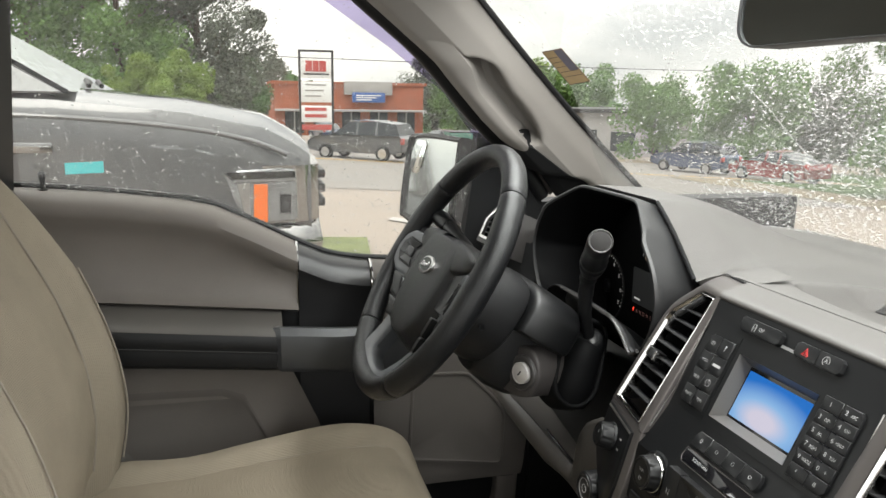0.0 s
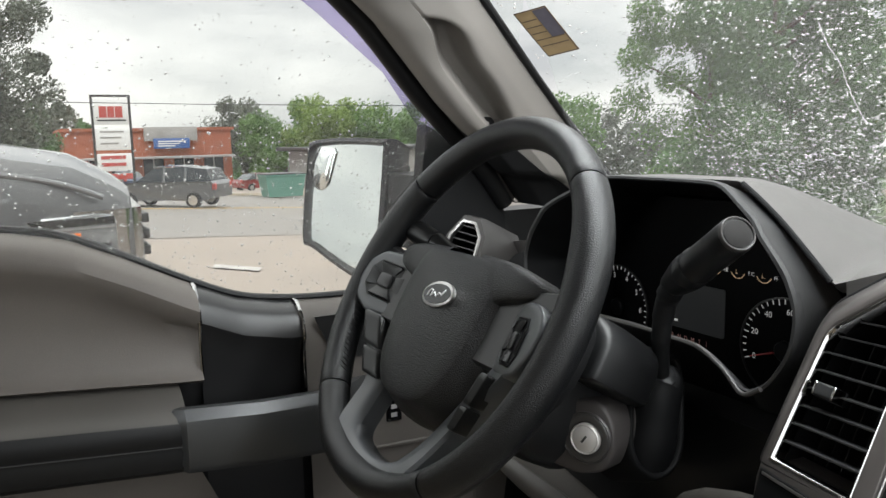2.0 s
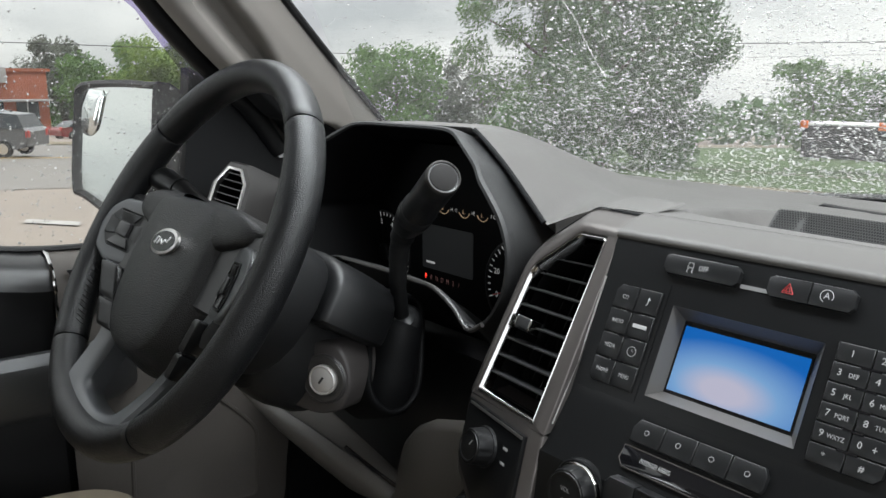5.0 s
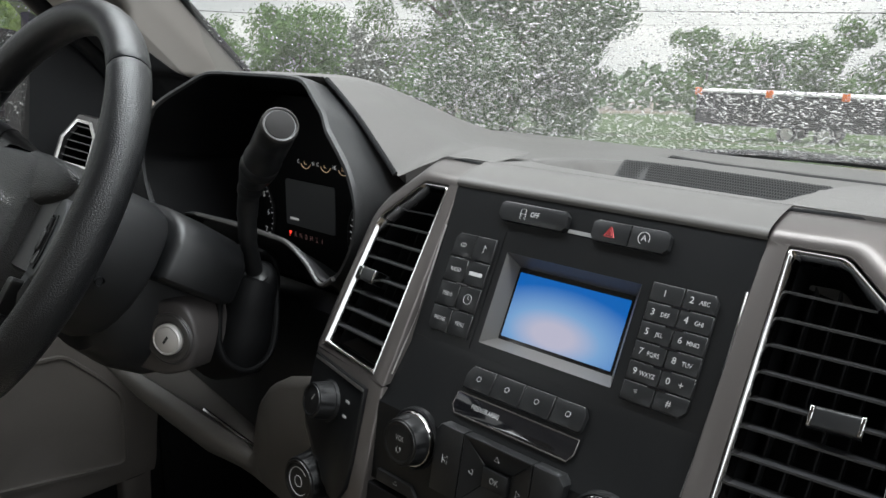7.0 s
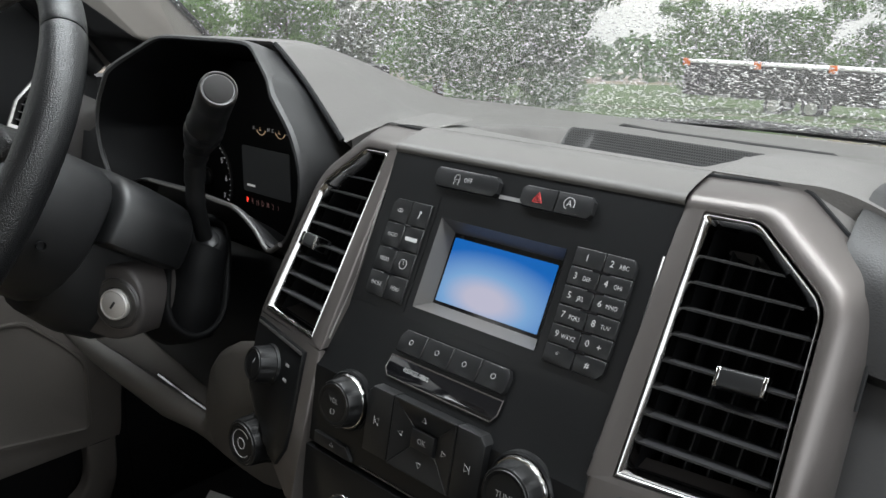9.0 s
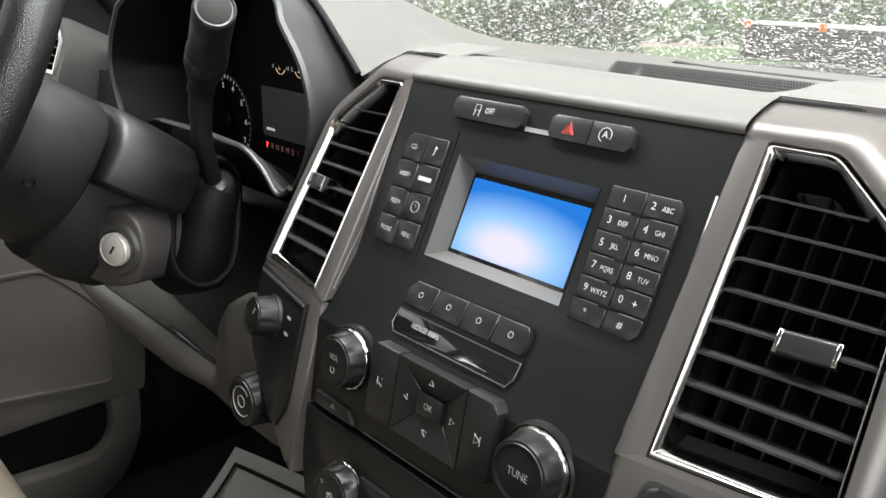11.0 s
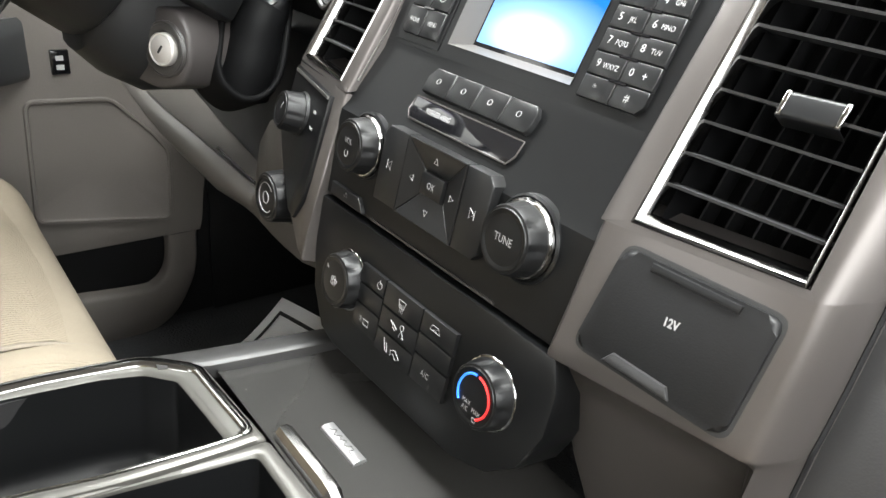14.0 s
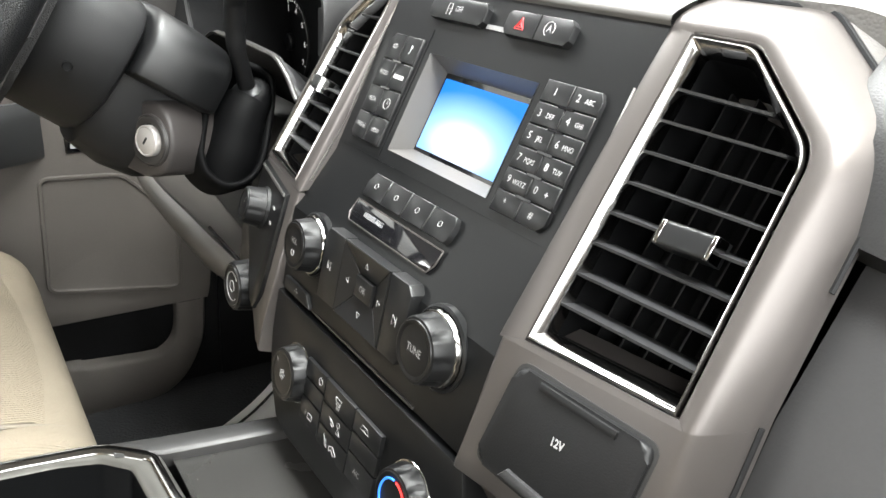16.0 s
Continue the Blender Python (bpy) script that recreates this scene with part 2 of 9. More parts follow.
M_SHIFT = glow("dim_red_shift_letter", (0.30, 0.16, 0.15), 0.2)
M_LAMP_RED = glow("red_indicator", (1.0, 0.05, 0.03), 2.5)
M_LAMP_AMBER = glow("amber_indicator", (0.9, 0.62, 0.38), 0.32)
M_LCD = glow("dim_cluster_display", (0.035, 0.037, 0.039), 0.10)
# printed knob arcs, given a weak emission to lift their colour
M_BLUE = glow("blue_arc_glow", (0.03, 0.2, 0.9), 0.3)
M_REDMARK = glow("red_arc_glow", (0.85, 0.03, 0.03), 0.25)


def screen_material():
    """A lit radio display: blue at the upper edge, fading to a pale lilac white."""
    m = bpy.data.materials.new("lit_radio_display")
    m.use_nodes = True
    nt = m.node_tree
    b = nt.nodes["Principled BSDF"]
    b.inputs["Roughness"].default_value = 0.3
    b.inputs["Specular IOR Level"].default_value = 0.15
    b.inputs["Base Color"].default_value = (0.01, 0.01, 0.012, 1)
    tc = nt.nodes.new("ShaderNodeTexCoord")
    mp = nt.nodes.new("ShaderNodeMapping")
    mp.inputs["Scale"].default_value = (13.0, 0.0, 31.0)
    mp.inputs["Location"].default_value = (0.10, 0.0, -39.10)
    ln = nt.nodes.new("ShaderNodeVectorMath")
    ln.operation = "LENGTH"
    cr = nt.nodes.new("ShaderNodeValToRGB")
    e = cr.color_ramp.elements
    e[0].position, e[0].color = 0.22, (0.66, 0.65, 0.82, 1)
    e[1].position, e[1].color = 1.0, (0.006, 0.17, 0.64, 1)
    mid = e.new(0.52)
    mid.color = (0.25, 0.50, 0.87, 1)
    nt.links.new(tc.outputs["Object"], mp.inputs["Vector"])
    nt.links.new(mp.outputs["Vector"], ln.inputs[0])
    nt.links.new(ln.outputs["Value"], cr.inputs["Fac"])
    nt.links.new(cr.outputs["Color"], b.inputs["Emission Color"])
    b.inputs["Emission Strength"].default_value = 0.56
    return m


M_SCREEN = screen_material()


# ---- building helpers ----
def thing(name, at, label, category, group="", kind=""):
    e = new(name)
    e.location = at
    e.empty_display_size = 0.05
    return tagged(e, label, category, group, kind)


def part(name, bm, mat, parent=None, label="", angle=38):
    bmesh.ops.recalc_face_normals(bm, faces=bm.faces)
    lim = radians(angle)
    for f in bm.faces:
        f.smooth = True
    for e in bm.edges:
        e.smooth = len(e.link_faces) == 2 and e.calc_face_angle(0.0) < lim
    me = bpy.data.meshes.new(name)
    bm.to_mesh(me)
    bm.free()
    me.materials.append(mat)
    ob = new(name, me)
    if parent is not None:
        ob.parent = parent
        ob.matrix_parent_inverse = full_matrix(parent).inverted()
    if label:
        ob["label"] = label
    return ob


def full_matrix(ob):
    m = ob.matrix_basis.copy()
    while ob.parent is not None:
        m = ob.matrix_parent_inverse @ m
        ob = ob.parent
        m = ob.matrix_basis @ m
    return m


def nb():
    return bmesh.new()


def box(bm, lo, hi, bev=0.0, m=None, seg=2):
    vs = [bm.verts.new((x, y, z)) for x in (lo[0], hi[0]) for y in (lo[1], hi[1]) for z in (lo[2], hi[2])]
    fs = [bm.faces.new([vs[i] for i in q]) for q in ((0, 1, 3, 2), (4, 6, 7, 5), (0, 4, 5, 1), (2, 3, 7, 6), (0, 2, 6, 4), (1, 5, 7, 3))]
    if bev:
        es = {e for f in fs for e in f.edges}
        r = bmesh.ops.bevel(bm, geom=list(es), offset=bev, segments=seg, affect="EDGES", profile=0.5)
        vs = list({v for f in r["faces"] for v in f.verts} | {v for v in vs if v.is_valid})
    if m is not None:
        for v in vs:
            v.co = m @ v.co
    return bm


def plate(bm, fn, pts, n0, n1, bev=0.0, seg=2):
    """A slab on a surface fn(u, z, n) with the outline pts, from depth n0 to n1, its front edge rounded."""
    lo = [bm.verts.new(fn(u, z, n0)) for u, z in pts]
    hi = [bm.verts.new(fn(u, z, n1)) for u, z in pts]
    k = len(pts)
    bm.faces.new(lo)
    top = bm.faces.new(hi)
    for i in range(k):
        bm.faces.new((lo[i], lo[(i + 1) % k], hi[(i + 1) % k], hi[i]))
    if bev:
        bmesh.ops.bevel(bm, geom=list(top.edges), offset=bev, segments=seg, affect="EDGES", profile=0.5)
    return bm


def rings(bm, loops, cap0=False, cap1=False, closed=True):
    """Skin a row of loops that have equal counts."""
    vs = [[bm.verts.new(p) for p in lp] for lp in loops]
    k = len(loops[0])
    for a, b in zip(vs, vs[1:]):
        for i in range(k if closed else k - 1):
            bm.faces.new((a[i], a[(i + 1) % k], b[(i + 1) % k], b[i]))
    if cap0:
        bm.faces.new(vs[0])
    if cap1:
        bm.faces.new(vs[-1])
    return vs


def lathe(bm, prof, m, seg=28, cap0=True, cap1=True):
    """Turn (radius, height) pairs about the local z of m."""
    loops = [[m @ Vector((r * math.cos(a), r * math.sin(a), h)) for a in (2 * math.pi * i / seg for i in range(seg))] for r, h in prof]
    return rings(bm, loops, cap0, cap1)


def tube(bm, pts, r, seg=10, closed=False, caps=True):
    pts = [Vector(p) for p in pts]
    n = len(pts)
    rad = r if isinstance(r, (list, tuple)) else [r] * n
    loops = []
    up = None
    for i, p in enumerate(pts):
        a = pts[(i - 1) % n] if closed or i else p
        b = pts[(i + 1) % n] if closed or i < n - 1 else p
        t = (b - a).normalized()
        if up is None:
            up = Vector((0, 0, 1)) if abs(t.z) < 0.9 else Vector((1, 0, 0))
        side = t.cross(up).normalized()
        up = side.cross(t).normalized()
        loops.append([p + rad[i] * (math.cos(c) * side + math.sin(c) * up) for c in (2 * math.pi * k / seg for k in range(seg))])
    if closed:
        loops.append(loops[0])
    rings(bm, loops, caps and not closed, caps and not closed)
    if closed:
        bmesh.ops.remove_doubles(bm, verts=bm.verts, dist=1e-6)
    return bm


def smooth_line(pts, n=6):
    """A Catmull-Rom line through pts."""
    ps = [Vector(p) for p in pts]
    out = []
    for i in range(len(ps) - 1):
        p0, p1, p2, p3 = ps[max(i - 1, 0)], ps[i], ps[i + 1], ps[min(i + 2, len(ps) - 1)]
        for k in range(n):
            t = k / n
            out.append(0.5 * (2 * p1 + (p2 - p0) * t + (2 * p0 - 5 * p1 + 4 * p2 - p3) * t * t + (3 * p1 - p0 - 3 * p2 + p3) * t ** 3))
    out.append(ps[-1])
    return out


def rrect(u0, z0, u1, z1, r, seg=4):
    pts = []
    for cx, cz, a0 in ((u1 - r, z1 - r, 0), (u0 + r, z1 - r, 90), (u0 + r, z0 + r, 180), (u1 - r, z0 + r, 270)):
        for k in range(seg + 1):
            a = radians(a0 + 90 * k / seg)
            pts.append((cx + r * math.cos(a), cz + r * math.sin(a)))
    return pts


def fillet(pts, r, seg=3):
    """Round the corners of a closed outline."""
    out = []
    n = len(pts)
    for i in range(n):
        p, a, b = Vector(pts[i]), Vector(pts[i - 1]), Vector(pts[(i + 1) % n])
        ra, rb = min(r, 0.42 * (a - p).length), min(r, 0.42 * (b - p).length)
        p0, p1 = p + (a - p).normalized() * ra, p + (b - p).normalized() * rb
        for k in range(seg + 1):
            t = k / seg
            q = p0 * (1 - t) ** 2 + p * (2 * t * (1 - t)) + p1 * t * t
            out.append((q.x, q.y))
    return out


span = lambda a, b, n: [lerp(a, b, i / n) for i in range(n + 1)]


def lerp(a, b, t):
    return a + (b - a) * t


def smoothstep(a, b, x):
    t = min(1, max(0, (x - a) / (b - a)))
    return t * t * (3 - 2 * t)


def ramp_at(x, pairs):
    """Straight-line interpolation through (x, value) pairs."""
    if x <= pairs[0][0]:
        return pairs[0][1]
    for (a, u), (b, v) in zip(pairs, pairs[1:]):
        if x <= b:
            return u + (v - u) * (x - a) / (b - a)
    return pairs[-1][1]


def frame_on(fn, u, z, n=0.0, spin=0.0):
    """The pose on a surface: local x along it, y up it, z out of it."""
    o = Vector(fn(u, z, n))
    x = (Vector(fn(u + 1e-3, z, n)) - o).normalized()
    if x.x < -0.5:
        x = -x
    y = (Vector(fn(u, z + 1e-3, n)) - o).normalized()
    w = x.cross(y).normalized()
    y = w.cross(x)
    m = Matrix((x, y, w)).transposed().to_4x4()
    m.translation = o
    return m @ Matrix.Rotation(radians(spin), 4, "Z")


def legend(text, size, m, mat, parent, name="legend", squeeze=1.0, bold=0.0):
    """Printed characters in the built-in font, centred on the pose m."""
    c = bpy.data.curves.new("letters", "FONT")
    c.body = text
    c.size = size
    c.align_x, c.align_y = "CENTER", "CENTER"
    c.offset = bold
    c.resolution_u = 2
    tmp = bpy.data.objects.new("letters", c)
    me = bpy.data.meshes.new_from_object(tmp)
    bpy.data.objects.remove(tmp)
    me.transform(m @ Matrix.Diagonal((squeeze, 1, 1, 1)))
    bm = nb()
    bm.from_mesh(me)
    bpy.data.meshes.remove(me)
    return part(name, bm, mat, parent)


def bar_mark(m, w, h, mat, parent, name="mark", t=0.0002):
    bm = nb()
    box(bm, (-w / 2, -h / 2, 0), (w / 2, h / 2, t), m=m)
    return part(name, bm, mat, parent)


def outline_mark(m, pts, r, mat, parent, closed=True, name="symbol"):
    bm = nb()
    tube(bm, [m @ Vector((x, y, 0.0001)) for x, y in pts], r * 0.62, 5, closed)
    return part(name, bm, mat, parent)


def circle_pts(r, n=16, a0=0, a1=360, cx=0, cy=0):
    full = abs(a1 - a0) >= 360
    k = n if full else n + 1
    return [(cx + r * math.cos(radians(a0 + (a1 - a0) * i / n)), cy + r * math.sin(radians(a0 + (a1 - a0) * i / n))) for i in range(k)]


# ---- dashboard surfaces: u across (m), z height (m), n out of the surface ----
def on_upper(u, z, n=0.0):
    return Vector((u, 0.257 + 0.483 * (z - 1.356), z)) + n * Vector((0, -0.9005, 0.4349))


def on_shelf(u, z, n=0.0):
    return Vector((u, 0.200 + 0.75 * (z - 1.238), z)) + n * Vector((0, -0.8, 0.6))


def on_lower(u, z, n=0.0):
    return Vector((u, 0.164 + 0.18 * (z - 1.190), z)) + n * Vector((0, -0.984, 0.177))


def on_pod(side):
    """The slanted front of a vent pod; it stands steeper below the vent."""
    def fn(x, z, n=0.0):
        w = z - 1.203
        y = 0.17069 + 0.30 * w + 0.145 * (w + math.sqrt(w * w + 0.000036)) + 0.17 * (x - 0.143)
        return Vector((side * x, y, z)) + n * Vector((side * 0.147, -0.866, lerp(0.25, 0.476, smoothstep(1.194, 1.212, z)))).normalized()
    return fn


dashboard = thing("dashboard", (0, 0.45, 1.1), "dark grey soft-touch dashboard of a pickup truck", "dashboard")
CL = -0.457


TRAY_REAR = [(-0.135, 0.425), (-0.122, 0.452), (-0.10, 0.472), (-0.07, 0.477), (-0.03, 0.473), (0.03, 0.462), (0.11, 0.447)]
TRAY_FRONT = [(-0.135, 0.368), (-0.120, 0.345), (-0.09, 0.332), (-0.03, 0.321), (0.05, 0.312), (0.12, 0.306)]


def tray_depth(x, y):
    """The storage tray behind the cap: a lens with a steep front and a sloped back."""
    rear, front = ramp_at(x, TRAY_REAR) - y, y - ramp_at(x, TRAY_FRONT)
    return 0.024 * smoothstep(0, 0.034, rear) * smoothstep(0, 0.008, front) * smoothstep(-0.137, -0.100, x) * (1 - smoothstep(0.098, 0.112, x))


def dash_height(x, y):
    base = ramp_at(y, [(0.29, 1.3690), (0.36, 1.3640), (0.50, 1.3530), (0.68, 1.3440), (0.76, 1.3340), (0.94, 1.2800), (1.0, 1.262)])
    dx = abs(x - CL)
    hood = 0.066 * (1 - smoothstep(0.05, 0.235, dx)) * (1 - smoothstep(0.36, 0.64, y))
    mound = 0.009 * smoothstep(0.104, 0.135, x) * (1 - smoothstep(0.16, 0.24, x)) * smoothstep(0.30, 0.36, y) * (1 - smoothstep(0.40, 0.52, y))
    edge = -0.020 * smoothstep(0.185, 0.262, x) * (1 - smoothstep(0.36, 0.52, y))
    slot = 0.006 * smoothstep(-0.135, -0.10, x) * (1 - smoothstep(0.14, 0.17, x)) * math.exp(-((y - ramp_at(x, [(-0.12, 0.590), (0.0, 0.566), (0.15, 0.556)])) / 0.007) ** 2)
    far = -0.06 * smoothstep(0.60, 0.86, abs(x)) - 0.06 * smoothstep(0.60, 0.68, -x)
    crest = base + hood + mound + edge - slot - tray_depth(x, y) + far
    # the front edge follows the cluster hood, then melts into the pad
    rim = ramp_at(dx, [(0.095, 1.4305), (0.107, 1.4230), (0.137, 1.4020), (0.164, 1.3780), (0.189, 1.3540), (0.205, 1.3385), (0.24, 1.3520), (0.279, 1.3665), (0.31, 1.3685)] if x > CL else [(0.095, 1.4305), (0.107, 1.4230), (0.137, 1.4020), (0.164, 1.3780), (0.189, 1.3540), (0.205, 1.3400), (0.30, 1.325), (0.45, 1.305)])
    near = (1 - smoothstep(0.30, 0.40, y)) * (1 - smoothstep(0.285, 0.315, dx) if x > CL else 1)
    return lerp(crest, rim, near)


def dash_front(x):
    hood = 1 - smoothstep(0.20, 0.26, abs(x - CL))
    return lerp(0.294, 0.306, hood) + 0.012 * smoothstep(0.17, 0.22, x)


spread = lambda a, b, n: [a + (b - a) * i / n for i in range(n)]
GX = spread(-0.88, -0.72, 14) + spread(-0.72, -0.17, 90) + spread(-0.17, 0.17, 124) + spread(0.17, 0.30, 26) + spread(0.30, 0.88, 40) + [0.88]
GY = [0.0, 0.006] + spread(0.012, 0.20, 68) + spread(0.20, 0.34, 36) + spread(0.34, 1.0, 36) + [1.0]
bm = nb()
grid = [[bm.verts.new((lambda y: (x, y, dash_height(x, y)))(lerp(dash_front(x), 0.985, t))) for t in GY] for x in GX]
for i in range(len(GX) - 1):
    for j in range(len(GY) - 1):
        bm.faces.new((grid[i][j], grid[i + 1][j], grid[i + 1][j + 1], grid[i][j + 1]))
for i in range(len(GX) - 1):
    a, b = grid[i][0], grid[i + 1][0]
    drop = Vector((0, 0.012, -0.010 if abs(b.co.x - CL) < 0.225 else -0.10))
    c, d = bm.verts.new(b.co + drop), bm.verts.new(a.co + drop)
    bm.faces.new((a, b, c, d))
bmesh.ops.remove_doubles(bm, verts=bm.verts, dist=1e-5)
part("top_pad", bm, M_DASH, dashboard, "grey grained dashboard top with an oval tray", angle=50)
# dark groove between the cluster hood and the pad
bm = nb()
tube(bm, smooth_line([(CL + dx, dash_front(CL + dx) - 0.001, dash_height(CL + dx, dash_front(CL + dx)) + 0.0004) for dx in (0.099, 0.12, 0.15, 0.18, 0.203)]), 0.0028, 8)
part("hood_groove", bm, M_VOID, dashboard)
# defroster slot
bm = nb()
tube(bm, smooth_line([(x, y, dash_height(x, y) + 0.0022) for x, y in ((-0.112, 0.589), (-0.06, 0.578), (0.0, 0.567), (0.06, 0.562), (0.13, 0.558))]), [0.001] + [0.0042] * 23 + [0.001], 8)
part("defroster_slot", bm, M_RUBBER, dashboard, "black defroster slot")

# satin cap over the radio
bm = nb()
prof = [(0.2575, 1.350), (0.2540, 1.3545), (0.2545, 1.3575), (0.2580, 1.3600), (0.268, 1.3640), (0.2800, 1.3672), (0.2905, 1.3692), (0.2925, 1.3685), (0.293, 1.362)]
rings(bm, [[Vector((x, y, z)) for y, z in prof] for x in span(-0.126, 0.126, 8)], closed=False)
part("top_cap", bm, M_CAP, dashboard, "satin grey trim cap above the radio", angle=50)

# speaker grille on the sloped back of the tray
grille_y = lambda x, t: ramp_at(x, TRAY_REAR) - lerp(0.032, 0.002, t)
bm = nb()
for i in range(81):
    for j in range(13):
        x = -0.0945 + i * 0.00245 + (0.00122 if j % 2 else 0)
        t = (j + 0.8) / 13.6
        y = grille_y(x, t)
        z = dash_height(x, y) + 0.0030
        slope = (dash_height(x, y + 0.002) - dash_height(x, y - 0.002)) / 0.004
        vs = [bm.verts.new((x + 0.00088 * math.cos(a), y + 0.0009 * math.sin(a), z + slope * 0.0009 * math.sin(a))) for a in (k * math.pi / 3 for k in range(6))]
        bm.faces.new(vs)
part("grille_perforation", bm, M_VOID, dashboard)
bm = nb()
rings(bm, [[(lambda y: Vector((x, y, dash_height(x, y) + dz)))(grille_y(x, t)) for t, dz in ((-0.06, -0.004), (-0.04, 0.0022), (0.2, 0.0022), (0.4, 0.0022), (0.6, 0.0022), (0.8, 0.0022), (0.98, 0.0022), (1.02, -0.002))] for x in [-0.0975] + spread(-0.0973, 0.104, 12) + [0.104]], closed=False)
part("speaker_grille", bm, M_GRILLE, dashboard, "dark perforated speaker grille")

# passenger side: front face and the dark airbag pad
bm = nb()
loops = []
for x in (0.238, 0.30, 0.40, 0.55, 0.70, 0.85):
    f = dash_front(x)
    z0 = dash_height(x, f)
    loops.append([Vector((x, f + 0.004, z0 - 0.002)), Vector((x, f - 0.012, z0 - 0.030)), Vector((x, f - 0.030, z0 - 0.08)), Vector((x, 0.232, 1.20)), Vector((x, 0.200, 1.10)), Vector((x, 0.196, 1.04)), Vector((x, 0.215, 0.93)), Vector((x, 0.30, 0.82))])
rings(bm, loops, closed=False)
part("passenger_front", bm, M_GLOVE, dashboard, "dark grey grained glove box panel")
bm = nb()
lid = lambda x, k: [Vector((x, dash_front(x) + 0.012 + dy * k, dash_height(x, dash_front(x) + 0.012 + max(dy, 0)) + dz * k - 0.004 * (1 - k))) for dy, dz in ((0.055, 0.000), (0.050, 0.007), (0.03, 0.009), (0.005, 0.006), (-0.030, -0.012), (-0.052, -0.035), (-0.062, -0.075), (-0.05, -0.085))]
rings(bm, [lid(x, k) for x, k in ((0.212, 0.80), (0.214, 0.90), (0.220, 0.97), (0.230, 1.0), (0.30, 1.0), (0.45, 1.0), (0.64, 1.0), (0.84, 1.0))], cap0=True, cap1=True)
part("airbag_lid", bm, M_LID, dashboard, "dark leather-grained airbag lid", angle=50)

# body behind the fascia and lower dash
bm = nb()
box(bm, (-0.225, 0.31, 0.98), (0.225, 0.52, 1.32))
part("inner_body", bm, M_BLACK, dashboard)
bm = nb()
rings(bm, [[Vector((x, 0.29, 1.345 - 0.06 * smoothstep(0.6, 0.85, -x))), Vector((x, 0.262, 1.30)), Vector((x, 0.245, 1.22)), Vector((x, 0.232, 1.15))] for x in (-0.88, -0.80, -0.72, -0.66)], closed=False)
part("left_end", bm, M_VOID, dashboard)
# black panel under the column, and the taupe lower panel that rises beside the switch plate
bm = nb()
rings(bm, [[Vector((x, 0.40, 1.10)), Vector((x, 0.285, 1.205)), Vector((x, 0.268, 1.19)), Vector((x, 0.260, 1.13)), Vector((x, 0.250, 1.05)), Vector((x, 0.27, 0.985)), Vector((x, 0.40, 0.97))] for x in (-0.84, -0.6, -0.45, -0.35, -0.22)], closed=False)
part("under_column", bm, M_BLACK, dashboard, "black panel under the steering column")
bm = nb()
loops = []
for x, y, zt, zb in ((-0.72, 0.170, 1.080, 1.060), (-0.62, 0.166, 1.071, 1.045), (-0.575, 0.168, 1.066, 1.034), (-0.52, 0.176, 1.058, 1.020), (-0.45, 0.190, 1.041, 1.000), (-0.405, 0.203, 1.026, 0.994), (-0.390, 0.206, 1.022, 0.991), (-0.379, 0.207, 1.034, 0.989), (-0.371, 0.207, 1.070, 0.988), (-0.362, 0.207, 1.098, 0.987), (-0.345, 0.207, 1.118, 0.985), (-0.318, 0.208, 1.134, 0.982), (-0.28, 0.210, 1.145, 0.980), (-0.255, 0.212, 1.149, 0.984), (-0.22, 0.214, 1.150, 1.030), (-0.15, 0.218, 1.10, 1.060)):
    loops.append([Vector((x, y + 0.020, zt - 0.006)), Vector((x, y + 0.012, zt)), Vector((x, y + 0.004, zt - 0.003)), Vector((x, y, zt - 0.010)), Vector((x, y - 0.001, lerp(zt, zb, 0.6))), Vector((x, y + 0.003, zb + 0.006)), Vector((x, y + 0.012, zb)), Vector((x, y + 0.14, zb + 0.012))])
rings(bm, loops, closed=False)
part("lower_panel", bm, M_LOWER, dashboard, "taupe moulded lower dash panel", angle=50)
bm = nb()
tube(bm, smooth_line([(-0.475, 0.205, 1.047), (-0.43, 0.214, 1.033), (-0.385, 0.222, 1.022)]), 0.0022, 6)
part("edge_trim", bm, M_GLOSSBLACK, dashboard, "gloss black inner edge")
# footwell firewall
bm = nb()
rings(bm, [[Vector((x, 0.44, 1.30)), Vector((x, 0.46, 1.12)), Vector((x, 0.62, 0.95)), Vector((x, 0.70, 0.72)), Vector((x, 0.60, 0.58))] for x in (-0.90, -0.3, 0.3, 0.90)], closed=False)
part("firewall", bm, M_CARPET, dashboard, "black footwell carpet")
# side panels, deep enough to also close the footwell against stray light
for s in (-1, 1):
    bm = nb()
    box(bm, (min(s * 0.86, s * 0.93), 0.33, 0.55), (max(s * 0.86, s * 0.93), 0.95, 1.36))
    part("kick_panel", bm, M_RUBBER, dashboard, "black footwell side panel")

# ---- radio and heater stack ----
radio = thing("radio_unit", (0, 0.2, 1.2), "black radio and heater stack with keypad and lit blue screen", "car radio")
SX0, SX1, SZ0, SZ1 = -0.057, 0.056, 1.249, 1.313
bm = nb()
zs = [1.355, SZ1, SZ0, 1.2405]
us = [-0.126, SX0, SX1, 0.126]
for i in range(3):
    for j in range(3):
        if i == 1 and j == 1:
            continue
        bm.faces.new([bm.verts.new(on_upper(u, z)) for u, z in ((us[i], zs[j]), (us[i + 1], zs[j]), (us[i + 1], zs[j + 1]), (us[i], zs[j + 1]))])
last = [(0.201, 1.2405), (0.1985, 1.2345), (0.171, 1.198), (0.1655, 1.192), (0.1633, 1.184), (0.1535, 1.1315), (0.160, 1.1300)]
